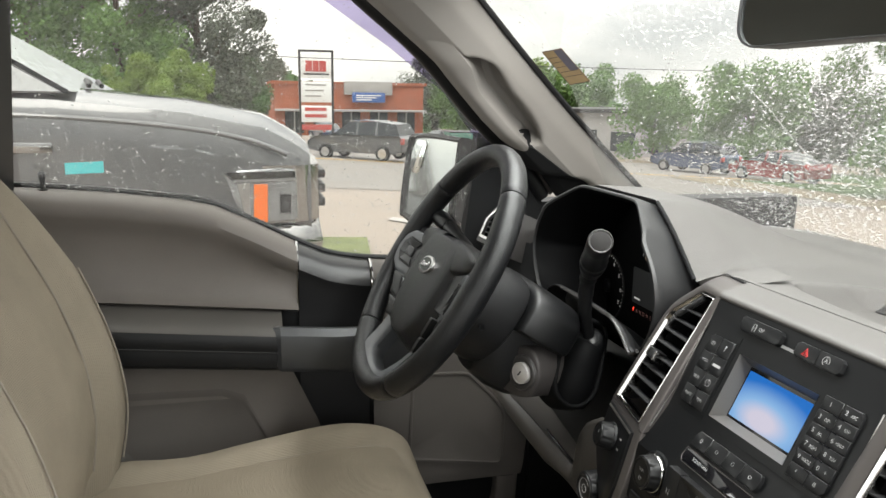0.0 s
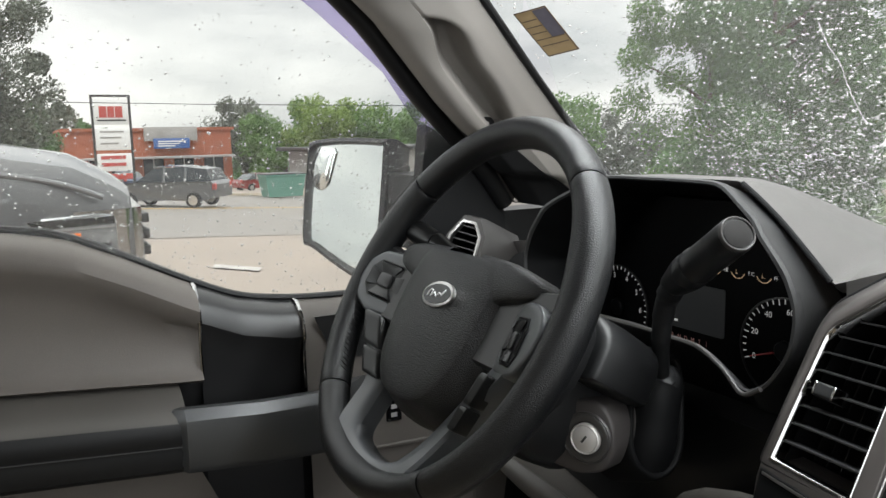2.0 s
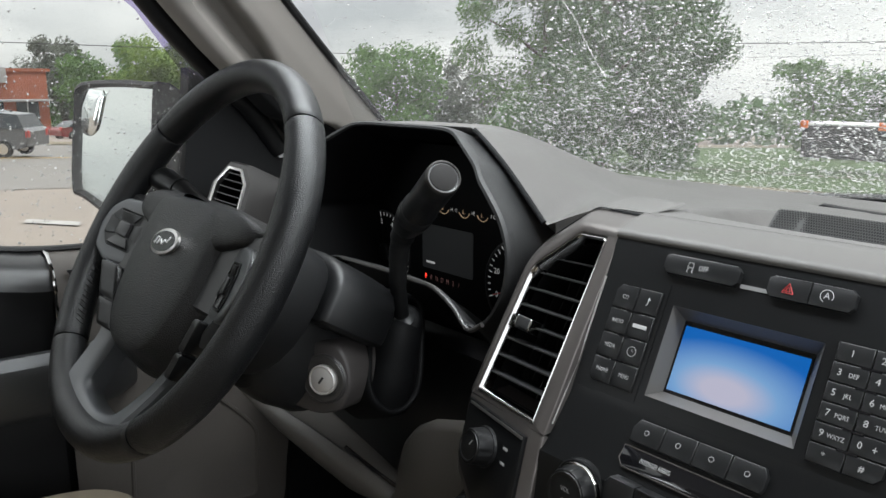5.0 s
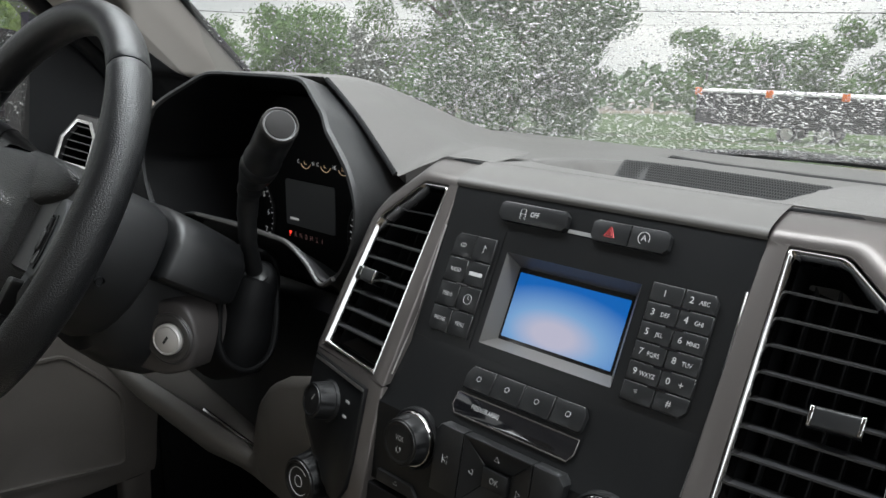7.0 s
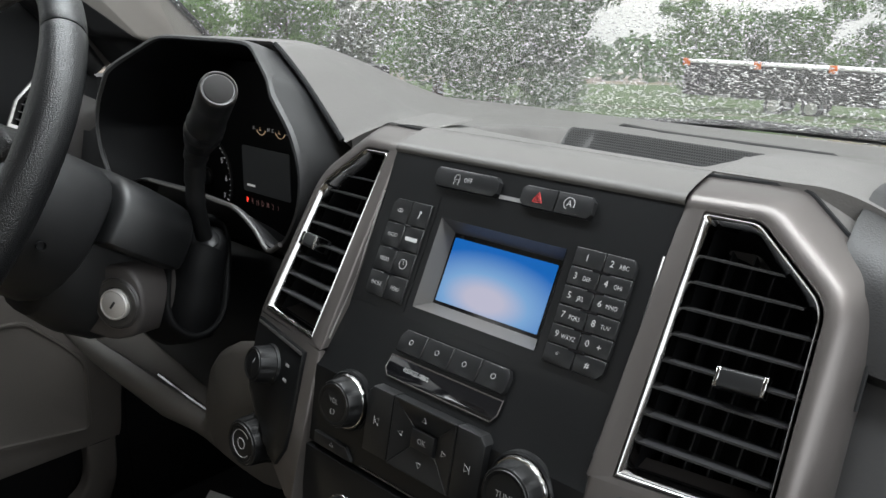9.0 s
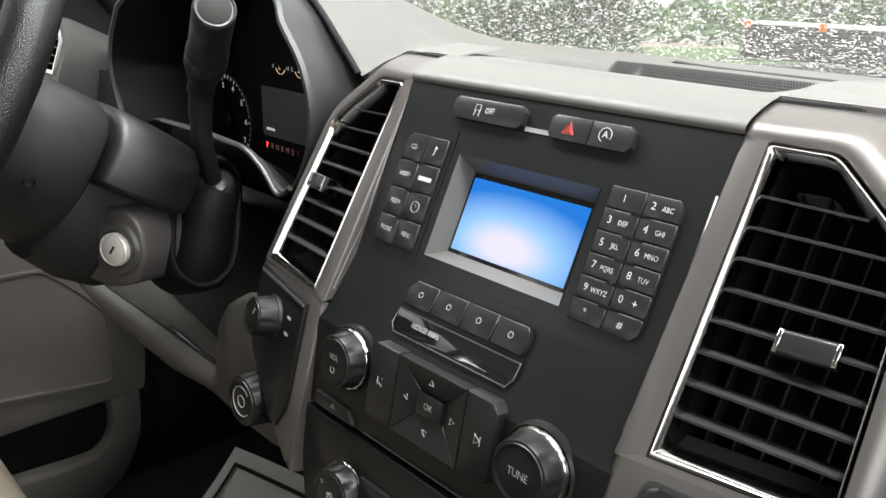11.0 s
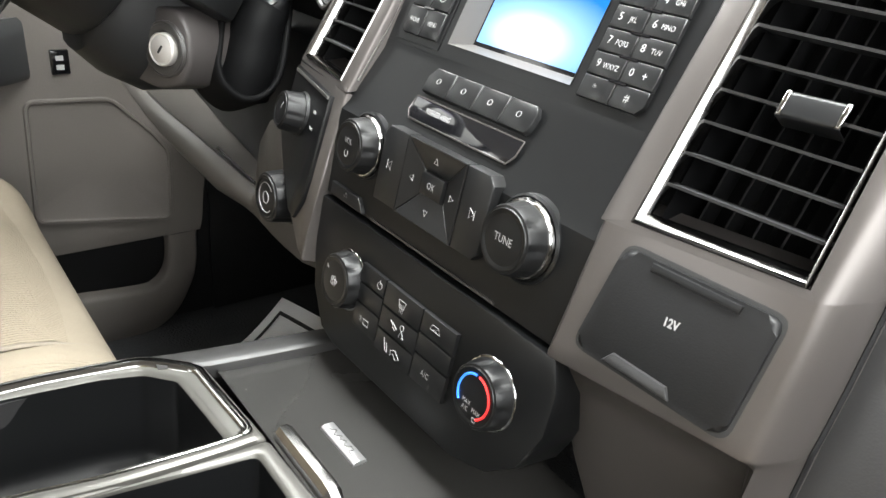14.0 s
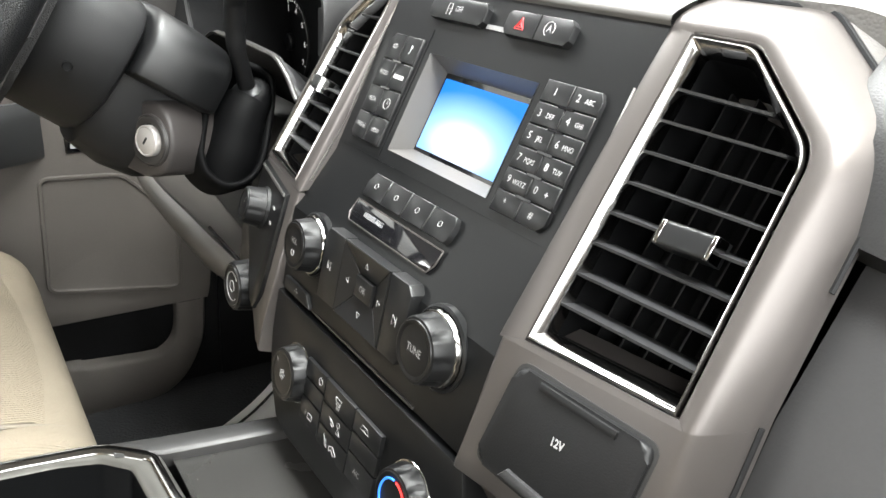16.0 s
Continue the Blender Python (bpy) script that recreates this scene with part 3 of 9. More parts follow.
rings(bm, [[Vector((x, y, z)) for y, z in last] for x in (-0.126, 0.126)], closed=False)
bmesh.ops.remove_doubles(bm, verts=bm.verts, dist=2e-4)
part("fascia", bm, M_BLACK, radio, "matt black radio fascia", angle=25)
bm = nb()
lip = 0.0022
for (a, b) in (((SX0, SZ0), (SX1, SZ0)), ((SX1, SZ0), (SX1, SZ1)), ((SX1, SZ1), (SX0, SZ1)), ((SX0, SZ1), (SX0, SZ0))):
    q = [on_upper(*a, 0.0006), on_upper(*b, 0.0006)]
    ins = lambda p: (p[0] * 0.88 - 0.0032, 1.2812 + (p[1] - 1.281) * 0.80)
    q += [on_upper(*ins(b), -0.0165), on_upper(*ins(a), -0.0165)]
    bm.faces.new([bm.verts.new(p) for p in q])
bmesh.ops.remove_doubles(bm, verts=bm.verts, dist=1e-5)
part("screen_surround", bm, M_CAP, radio, "dark grey sloped screen surround", angle=20)
bm = nb()
plate(bm, on_upper, rrect(SX0 * 0.88 - 0.0034, 1.2554, SX1 * 0.88 - 0.0030, 1.3070, 0.0006, 1), -0.019, -0.0164)
part("screen_bezel", bm, M_GLOSSBLACK, radio)
bm = nb()
plate(bm, on_upper, rrect(-0.0512, 1.2580, 0.0440, 1.3035, 0.0004, 1), -0.0163, -0.0158)
part("screen", bm, M_SCREEN, radio, "lit screen fading from blue to white")


def button(fn, pts, parent, name="button", n1=0.0030, mat=None, bev=0.0011, n0=-0.004):
    b = nb()
    plate(b, fn, pts, n0, n1, bev)
    return part(name, b, mat or M_BUTTON, parent)


def frame_line(fn, pts, parent, r=0.0006, n=0.0004, mat=None, name="edge_line", closed=True):
    b = nb()
    tube(b, [fn(u, z, n) for u, z in pts], r, 5, closed)
    return part(name, b, mat or M_STEEL, parent)


# traction, hazard and stop-start buttons
tb = button(on_upper, [(-0.0735, 1.3452), (-0.0700, 1.3472), (-0.0150, 1.3472), (-0.0115, 1.3440), (-0.0115, 1.3365), (-0.0150, 1.3335), (-0.0690, 1.3335), (-0.0735, 1.3375)], radio, n1=0.005)
m = frame_on(on_upper, -0.0400, 1.3405, 0.0052)
legend("OFF", 0.0056, m, M_LEGEND, tb, squeeze=0.8)
m = frame_on(on_upper, -0.0505, 1.3405, 0.0052)
outline_mark(m, [(-0.0026, -0.0005), (-0.0018, 0.0032), (0.0018, 0.0032), (0.0026, -0.0005)], 0.0004, M_LEGEND, tb)
outline_mark(m, [(-0.0022, -0.0012), (-0.0012, -0.0022), (-0.0026, -0.0034), (-0.0014, -0.0044)], 0.0004, M_LEGEND, tb, closed=False)
outline_mark(m, [(0.0018, -0.0012), (0.0028, -0.0022), (0.0014, -0.0034), (0.0026, -0.0044)], 0.0004, M_LEGEND, tb, closed=False)
hb = button(on_upper, [(0.0095, 1.3440), (0.0130, 1.3462), (0.0388, 1.3462), (0.0388, 1.3325), (0.0125, 1.3325), (0.0095, 1.3355)], radio, n1=0.005)
m = frame_on(on_upper, 0.0245, 1.3390, 0.0052)
outline_mark(m, [(-0.0040, -0.0030), (0, 0.0040), (0.0040, -0.0030)], 0.0006, M_RED, hb)
outline_mark(m, [(-0.0018, -0.0017), (0, 0.0014), (0.0018, -0.0017)], 0.0006, M_RED, hb)
sb = button(on_upper, [(0.0392, 1.3462), (0.0645, 1.3462), (0.0680, 1.3435), (0.0680, 1.3355), (0.0650, 1.3325), (0.0392, 1.3325)], radio, n1=0.005)
m = frame_on(on_upper, 0.0500, 1.3395, 0.0052)
legend("A", 0.0060, m, M_LEGEND, sb)
outline_mark(m, circle_pts(0.0042, 16, -30, 250), 0.0004, M_LEGEND, sb, closed=False)
bm = nb()
plate(bm, on_upper, [(-0.0110, 1.3368), (0.0090, 1.3368), (0.0090, 1.3342), (-0.0110, 1.3342)], -0.001, 0.0008)
part("joining_strip", bm, M_SILVER, radio)

# menu keys beside the screen
bm = nb()
plate(bm, on_upper, [(-0.1135, 1.3265), (-0.0640, 1.3265), (-0.0640, 1.243), (-0.1135, 1.243)], -0.004, 0.0006)
part("key_recess", bm, M_BLACK, radio)
names = [("CD", "note"), ("RADIO", ""), ("MEDIA", "clock"), ("PHONE", "MENU")]
for r in range(4):
    z1 = 1.3190 - r * 0.0181
    for c in range(2):
        u0 = -0.1085 + c * 0.0206
        pts = [(u0, z1 - 0.0172), (u0 + 0.0199, z1 - 0.0172), (u0 + 0.0199, z1), (u0, z1)]
        if r == 0 and c == 0:
            pts = [(u0, z1 - 0.0172), (u0 + 0.0199, z1 - 0.0172), (u0 + 0.0199, z1), (u0 + 0.004, z1), (u0, z1 - 0.004)]
        if r == 3 and c == 0:
            pts = [(u0 + 0.003, z1 - 0.0172), (u0 + 0.0199, z1 - 0.0172), (u0 + 0.0199, z1), (u0, z1), (u0, z1 - 0.0140)]
        kb = button(on_upper, pts, radio, "key", n1=0.0026, bev=0.0007)
        m = frame_on(on_upper, u0 + 0.0100, z1 - 0.0086, 0.0028)
        word = names[r][c]
        if word == "note":
            outline_mark(m, [(-0.0008, -0.0028), (0.0004, -0.0020), (0.0004, 0.0034), (0.0022, 0.0014)], 0.0005, M_LEGEND, kb, closed=False)
        elif word == "clock":
            outline_mark(m, circle_pts(0.0038, 16), 0.0004, M_LEGEND, kb)
            outline_mark(m, [(0, 0.0024), (0, 0), (0.0016, 0)], 0.0003, M_LEGEND, kb, closed=False)
        elif word:
            legend(word, 0.0047, m, M_LEGEND, kb, squeeze=0.72 if len(word) > 2 else 0.9)
        else:
            bar_mark(m, 0.0125, 0.0030, M_LEGEND, kb)
    bm = nb()
    if r < 3:
        box(bm, (-0.0055, -0.0006, 0), (0.0055, 0.0006, 0.0009), m=frame_on(on_upper, -0.0880, z1 - 0.0176, 0.0021))
        part("key_bridge", bm, M_GLOSSBLACK, radio)

# number keys
pad = [("1", ""), ("2", "ABC"), ("3", "DEF"), ("4", "GHI"), ("5", "JKL"), ("6", "MNO"), ("7", "PQRS"), ("8", "TUV"), ("9", "WXYZ"), ("0", "+"), ("*", ""), ("#", "")]
for r in range(6):
    z1 = 1.3160 - r * 0.01185
    for c in range(2):
        u0 = 0.0645 + c * 0.0228
        u1 = u0 + 0.0222
        pts = [(u0, z1 - 0.0113), (u1, z1 - 0.0113), (u1, z1), (u0, z1)]
        if r == 0 and c == 1:
            pts = [(u0, z1 - 0.0113), (u1, z1 - 0.0113), (u1, z1 - 0.004), (u1 - 0.003, z1), (u0, z1)]
        if r == 5 and c == 1:
            pts = [(u0, z1 - 0.0113), (u1 - 0.004, z1 - 0.0113), (u1, z1 - 0.007), (u1, z1), (u0, z1)]
        kb = button(on_upper, pts, radio, "number_key", n1=0.0030, bev=0.0007)
        d, w = pad[2 * r + c]
        m = frame_on(on_upper, u0 + (0.0055 if w else 0.010), z1 - 0.0056, 0.0032)
        legend(d, 0.0062 if d not in "*#" else 0.0058, m, M_LEGEND, kb)
        if w:
            legend(w, 0.0042 if w != "+" else 0.007, frame_on(on_upper, u0 + 0.0142, z1 - 0.0060, 0.0032), M_LEGEND, kb, squeeze=0.85)
    if r < 5:
        bm = nb()
        box(bm, (-0.0060, -0.0007, 0), (0.0060, 0.0007, 0.0009), m=frame_on(on_upper, 0.0873, z1 - 0.0117, 0.0024))
        part("key_bridge", bm, M_GLOSSBLACK, radio)

# four preset keys and the airbag display
for c in range(4):
    u0 = -0.0545 + c * 0.0258
    pts = [(u0, 1.2195), (u0 + 0.0252, 1.2195), (u0 + 0.0252, 1.2335), (u0, 1.2335)]
    if c == 0:
        pts = [(u0 + 0.001, 1.2195), (u0 + 0.0252, 1.2195), (u0 + 0.0252, 1.2335), (u0 + 0.004, 1.2335), (u0, 1.228)]
    if c == 3:
        pts = [(u0, 1.2195), (u0 + 0.0235, 1.2195), (u0 + 0.0252, 1.222), (u0 + 0.0252, 1.2295), (u0 + 0.022, 1.2335), (u0, 1.2335)]
    kb = button(on_shelf, pts, radio, "preset_key", n1=0.0034, bev=0.0008)
    outline_mark(frame_on(on_shelf, u0 + 0.0125, 1.2268, 0.0035), circle_pts(0.0018, 12), 0.00035, M_LEGEND, kb)
ab = [(-0.0560, 1.2165), (0.0490, 1.2165), (0.0490, 1.2085), (0.0455, 1.2040), (-0.0520, 1.2040), (-0.0565, 1.2080)]
ad = button(on_shelf, ab, radio, "airbag_display", n1=0.0012, mat=M_GLOSSBLACK, bev=0.0004)
frame_line(on_shelf, ab, ad, 0.0006, 0.0010, M_POD)
legend("PASSENGER AIRBAG", 0.0050, frame_on(on_shelf, -0.0270, 1.2108, 0.0014), M_LEGEND, ad, squeeze=0.56)


def knob(fn, u, z, r, h, parent, label, name="knob", dull=False):
    """A round control: dark cap, ribbed chrome-edged skirt and a seat in the fascia."""
    m = frame_on(fn, u, z)
    b = nb()
    lathe(b, [(r * 1.32, -0.004), (r * 1.32, 0.0005), (r * 1.24, 0.0018), (r * 1.16, 0.0004), (r * 1.16, -0.004)], m, 40, False, False)
    base = part(name, b, M_BLACK, parent, label)
    b = nb()
    seg = 64
    prof = [(r * 1.10, h * 0.24), (r * 1.09, h * 0.34), (r * 1.06, h * 0.50), (r * 1.01, h * 0.90), (r * 0.97, h * 0.98), (r * 0.90, h)]
    loops = []
    for k, (rr, hh) in enumerate(prof):
        lp = []
        for i in range(seg):
            a = 2 * math.pi * i / seg
            cut = 0.93 if 1 < k < 4 and (i % 8) in (0, 1) else 1.0
            lp.append(m @ Vector((rr * cut * math.cos(a), rr * cut * math.sin(a), hh)))
        loops.append(lp)
    rings(b, loops, False, True)
    part("skirt", b, M_RUBBER if dull else M_DARKCHROME, base, "dark ribbed skirt")
    b = nb()
    loops = []
    for rr, hh in ((r * 1.10, 0.0), (r * 1.20, h * 0.06), (r * 1.20, h * 0.17), (r * 1.15, h * 0.27), (r * 1.04, h * 0.30)):
        loops.append([m @ Vector((rr * (1 - 0.03 * (abs((i % 8) - 4) == 4)) * math.cos(2 * math.pi * i / seg), rr * (1 - 0.03 * (abs((i % 8) - 4) == 4)) * math.sin(2 * math.pi * i / seg), hh)) for i in range(seg)])
    rings(b, loops)
    part("collar_ring" if dull else "chrome_ring", b, M_RUBBER if dull else M_CHROME, base, "black collar" if dull else "scalloped chrome ring")
    b = nb()
    lathe(b, [(r * 0.91, h * 0.985), (r * 0.88, h * 1.035), (r * 0.80, h * 1.035), (r * 0.74, h * 0.995), (r * 0.1, h * 0.99)], m, 40, False, True)
    part("cap", b, M_BLACK, base)
    return base, m @ Matrix.Translation((0, 0, h + 0.0002))


vol, mt = knob(on_lower, -0.0810, 1.1770, 0.0178, 0.016, radio, "black volume knob with chrome ring", "volume_knob")
legend("VOL", 0.0054, mt @ pose(0, 0.003, 0), M_LEGEND, vol, squeeze=0.85)
outline_mark(mt @ pose(0, -0.0055, 0), circle_pts(0.0022, 12, 120, 420), 0.0003, M_LEGEND, vol, closed=False)
tune, mt = knob(on_lower, 0.0822, 1.1760, 0.0188, 0.017, radio, "black tuning knob with chrome ring", "tuning_knob")
legend("TUNE", 0.0064, mt, M_LEGEND, tune, squeeze=0.85)

# navigation pad
np_ = button(on_lower, [(-0.0560, 1.1950), (-0.0515, 1.2000), (-0.0300, 1.2000), (-0.0300, 1.1500), (-0.0560, 1.1500)], radio, "seek_key", n1=0.006, bev=0.0016)
outline_mark(frame_on(on_lower, -0.0440, 1.1760, 0.0062), [(0.0022, 0.003), (0.0022, -0.003), (-0.0018, 0)], 0.0004, M_LEGEND, np_)
outline_mark(frame_on(on_lower, -0.0440, 1.1760, 0.0062), [(-0.0022, 0.003), (-0.0022, -0.003)], 0.0004, M_LEGEND, np_, closed=False)
np2 = button(on_lower, [(0.0300, 1.2000), (0.0500, 1.2000), (0.0545, 1.1950), (0.0545, 1.1545), (0.0500, 1.1500), (0.0300, 1.1500)], radio, "seek_key", n1=0.006, bev=0.0016)
outline_mark(frame_on(on_lower, 0.0430, 1.1750, 0.0062), [(-0.0022, 0.003), (-0.0022, -0.003), (0.0018, 0)], 0.0004, M_LEGEND, np2)
outline_mark(frame_on(on_lower, 0.0430, 1.1750, 0.0062), [(0.0022, 0.003), (0.0022, -0.003)], 0.0004, M_LEGEND, np2, closed=False)
NO, NI = [(-0.0295, 1.2000), (0.0295, 1.2000), (0.0295, 1.1500), (-0.0295, 1.1500)], [(-0.0115, 1.1835), (0.0115, 1.1835), (0.0115, 1.1685), (-0.0115, 1.1685)]
for k in range(4):
    a, b2 = NO[k], NO[(k + 1) % 4]
    c, d = NI[(k + 1) % 4], NI[k]
    bm = nb()
    q = [on_lower(*a, 0.0062), on_lower(*b2, 0.0062), on_lower(*c, 0.0018), on_lower(*d, 0.0018)]
    w = [on_lower(*p, -0.003) for p in (a, b2, c, d)]
    rings(bm, [w, q], True, True)
    bmesh.ops.bevel(bm, geom=list(bm.edges), offset=0.0005, segments=1, affect="EDGES")
    ar = part("arrow_key", bm, M_BUTTON, radio)
    mu, mz = (a[0] + b2[0] + c[0] + d[0]) / 4, (a[1] + b2[1] + c[1] + d[1]) / 4
    outline_mark(frame_on(on_lower, mu, mz, 0.0044, (0, -90, 180, 90)[k]), [(-0.002, -0.0015), (0, 0.0022), (0.002, -0.0015)], 0.0004, M_LEGEND, ar)
ok = button(on_lower, [(-0.0108, 1.1830), (0.0108, 1.1830), (0.0108, 1.1690), (-0.0108, 1.1690)], radio, "ok_key", n1=0.0045, bev=0.0010)
legend("OK", 0.0062, frame_on(on_lower, 0, 1.1758, 0.0047), M_LEGEND, ok, squeeze=0.85)
ej = button(on_lower, [(-0.1130, 1.1420), (-0.0760, 1.1420), (-0.0690, 1.1340), (-0.0690, 1.1325), (-0.1130, 1.1325)], radio, "eject_key", n1=0.003, bev=0.0010)
outline_mark(frame_on(on_lower, -0.0915, 1.1375, 0.0032), [(-0.0022, -0.0004), (0, 0.0024), (0.0022, -0.0004)], 0.0004, M_LEGEND, ej)
bm = nb()
box(bm, (-0.066, -0.0008, -0.001), (0.066, 0.0008, 0.0012), m=frame_on(on_lower, 0.006, 1.1330, 0.0))
part("disc_slot", bm, M_LOCKHOUSE, radio, "thin disc slot with bright lip")

# heater panel
bm = nb()
hp = [(-0.122, 1.1285), (0.127, 1.1285), (0.134, 1.110), (0.134, 1.085), (0.122, 1.058), (0.100, 1.040), (0.070, 1.0315), (-0.072, 1.0300), (-0.092, 1.0350), (-0.112, 1.060), (-0.122, 1.095)]
plate(bm, on_lower, hp, -0.03, 0.0035, 0.003, 2)
heater = part("heater_panel", bm, M_BLACK, radio, "black heater control panel")
fan, mt = knob(on_lower, -0.0680, 1.0840, 0.0192, 0.015, radio, "black fan knob with chrome ring", "fan_knob")
for k in range(5):
    outline_mark(mt, circle_pts(0.0014, 6, cx=0.0026 * math.cos(k * 1.2566), cy=0.0026 * math.sin(k * 1.2566)), 0.0003, M_LEGEND, fan)
bar_mark(mt @ pose(-0.0105, 0.0075, 0, 0, 0, 40), 0.0006, 0.0035, M_LEGEND, fan)
tmp_k, mt = knob(on_lower, 0.0892, 1.0860, 0.0190, 0.015, radio, "black temperature knob with blue and red arc", "temperature_knob")
outline_mark(mt, circle_pts(0.0130, 18, 95, 215), 0.0012, M_BLUE, tmp_k, closed=False)
outline_mark(mt, circle_pts(0.0130, 18, 85, -60), 0.0012, M_REDMARK, tmp_k, closed=False)
legend("MAX\nA/C", 0.0042, mt @ pose(-0.0042, -0.0075, 0), M_LEGEND, tmp_k, squeeze=0.8)
legend("MAX", 0.0042, mt @ pose(0.0050, -0.0078, 0), M_LEGEND, tmp_k, squeeze=0.8)
outline_mark(mt @ pose(0.0050, -0.0125, 0), [(-0.0018, 0.0012), (0.0018, 0.0012), (0.0011, -0.0012), (-0.0011, -0.0012)], 0.0003, M_LEGEND, tmp_k)
HK = [(-0.0500, -0.0205, 1.1055, 1.0925), (-0.0500, -0.0205, 1.0915, 1.0785), (-0.0500, -0.0205, 1.0775, 1.0600), (-0.0195, 0.0215, 1.1055, 1.0895), (-0.0195, 0.0215, 1.0885, 1.0735), (-0.0195, 0.0215, 1.0725, 1.0580), (0.0225, 0.0560, 1.1055, 1.0915), (0.0225, 0.0560, 1.0905, 1.0775), (0.0225, 0.0560, 1.0765, 1.0590)]
hk = []
for u0, u1, z1, z0 in HK:
    hk.append(button(on_lower, [(u0, z0), (u1, z0), (u1, z1), (u0, z1)], radio, "heater_key", n1=0.0065, bev=0.0009))
sym = lambda i, u, z: frame_on(on_lower, u, z, 0.0067)
outline_mark(sym(0, -0.0260, 1.0990), circle_pts(0.0026, 14, 120, 420), 0.0004, M_LEGEND, hk[0], closed=False)
outline_mark(sym(0, -0.0260, 1.0990), [(0, 0.0036), (0, 0.0006)], 0.0004, M_LEGEND, hk[0], closed=False)
legend("R", 0.0055, sym(2, -0.0395, 1.0680), M_LEGEND, hk[2], squeeze=0.9)
outline_mark(sym(2, -0.0330, 1.0680), [(-0.003, -0.002), (0.003, -0.002), (0.003, 0.002), (-0.003, 0.002)], 0.0004, M_LEGEND, hk[2])
outline_mark(sym(3, 0.0010, 1.0975), [(-0.0040, 0.003), (0.0040, 0.003), (0.0024, -0.002), (-0.0024, -0.002)], 0.0004, M_LEGEND, hk[3])
for k in (-1, 0, 1):
    outline_mark(sym(3, 0.0010 + k * 0.0016, 1.0955), [(0, 0.0025), (0.0004, 0), (0, -0.0030)], 0.0003, M_LEGEND, hk[3], closed=False)
outline_mark(sym(4, 0.0020, 1.0810), circle_pts(0.0019, 10, cx=0.0042, cy=0.0030), 0.0004, M_LEGEND, hk[4])
outline_mark(sym(4, 0.0020, 1.0810), [(0.0042, 0.0010), (0.0022, -0.0035), (0.0072, -0.0035)], 0.0004, M_LEGEND, hk[4])
outline_mark(sym(4, 0.0020, 1.0810), [(-0.0085, 0.0030), (-0.0055, 0.0005), (-0.0062, 0.0025), (-0.0010, -0.0005), (-0.0030, -0.0022), (-0.0060, -0.0008)], 0.0004, M_LEGEND, hk[4], closed=False)
outline_mark(sym(5, -0.0020, 1.0655), [(-0.0075, 0.0040), (-0.0045, -0.0035), (-0.0020, -0.0040), (-0.0040, 0.0020)], 0.0004, M_LEGEND, hk[5], closed=False)
outline_mark(sym(5, 0.0035, 1.0640), [(-0.0040, 0.0010), (0.0010, 0.0030), (0.0060, -0.0010), (0.0030, -0.0030), (-0.0010, 0.0000), (-0.0035, -0.0025)], 0.0004, M_LEGEND, hk[5])
outline_mark(sym(6, 0.0370, 1.0990), [(-0.0050, -0.0015), (-0.0030, 0.0020), (0.0030, 0.0020), (0.0050, -0.0015)], 0.0004, M_LEGEND, hk[6])
outline_mark(sym(6, 0.0370, 1.0990), [(-0.0015, -0.0005), (0.0020, 0.0008), (0.0018, -0.0012)], 0.0004, M_LEGEND, hk[6])
legend("A/C", 0.0055, sym(8, 0.0370, 1.0680), M_LEGEND, hk[8], squeeze=0.9)


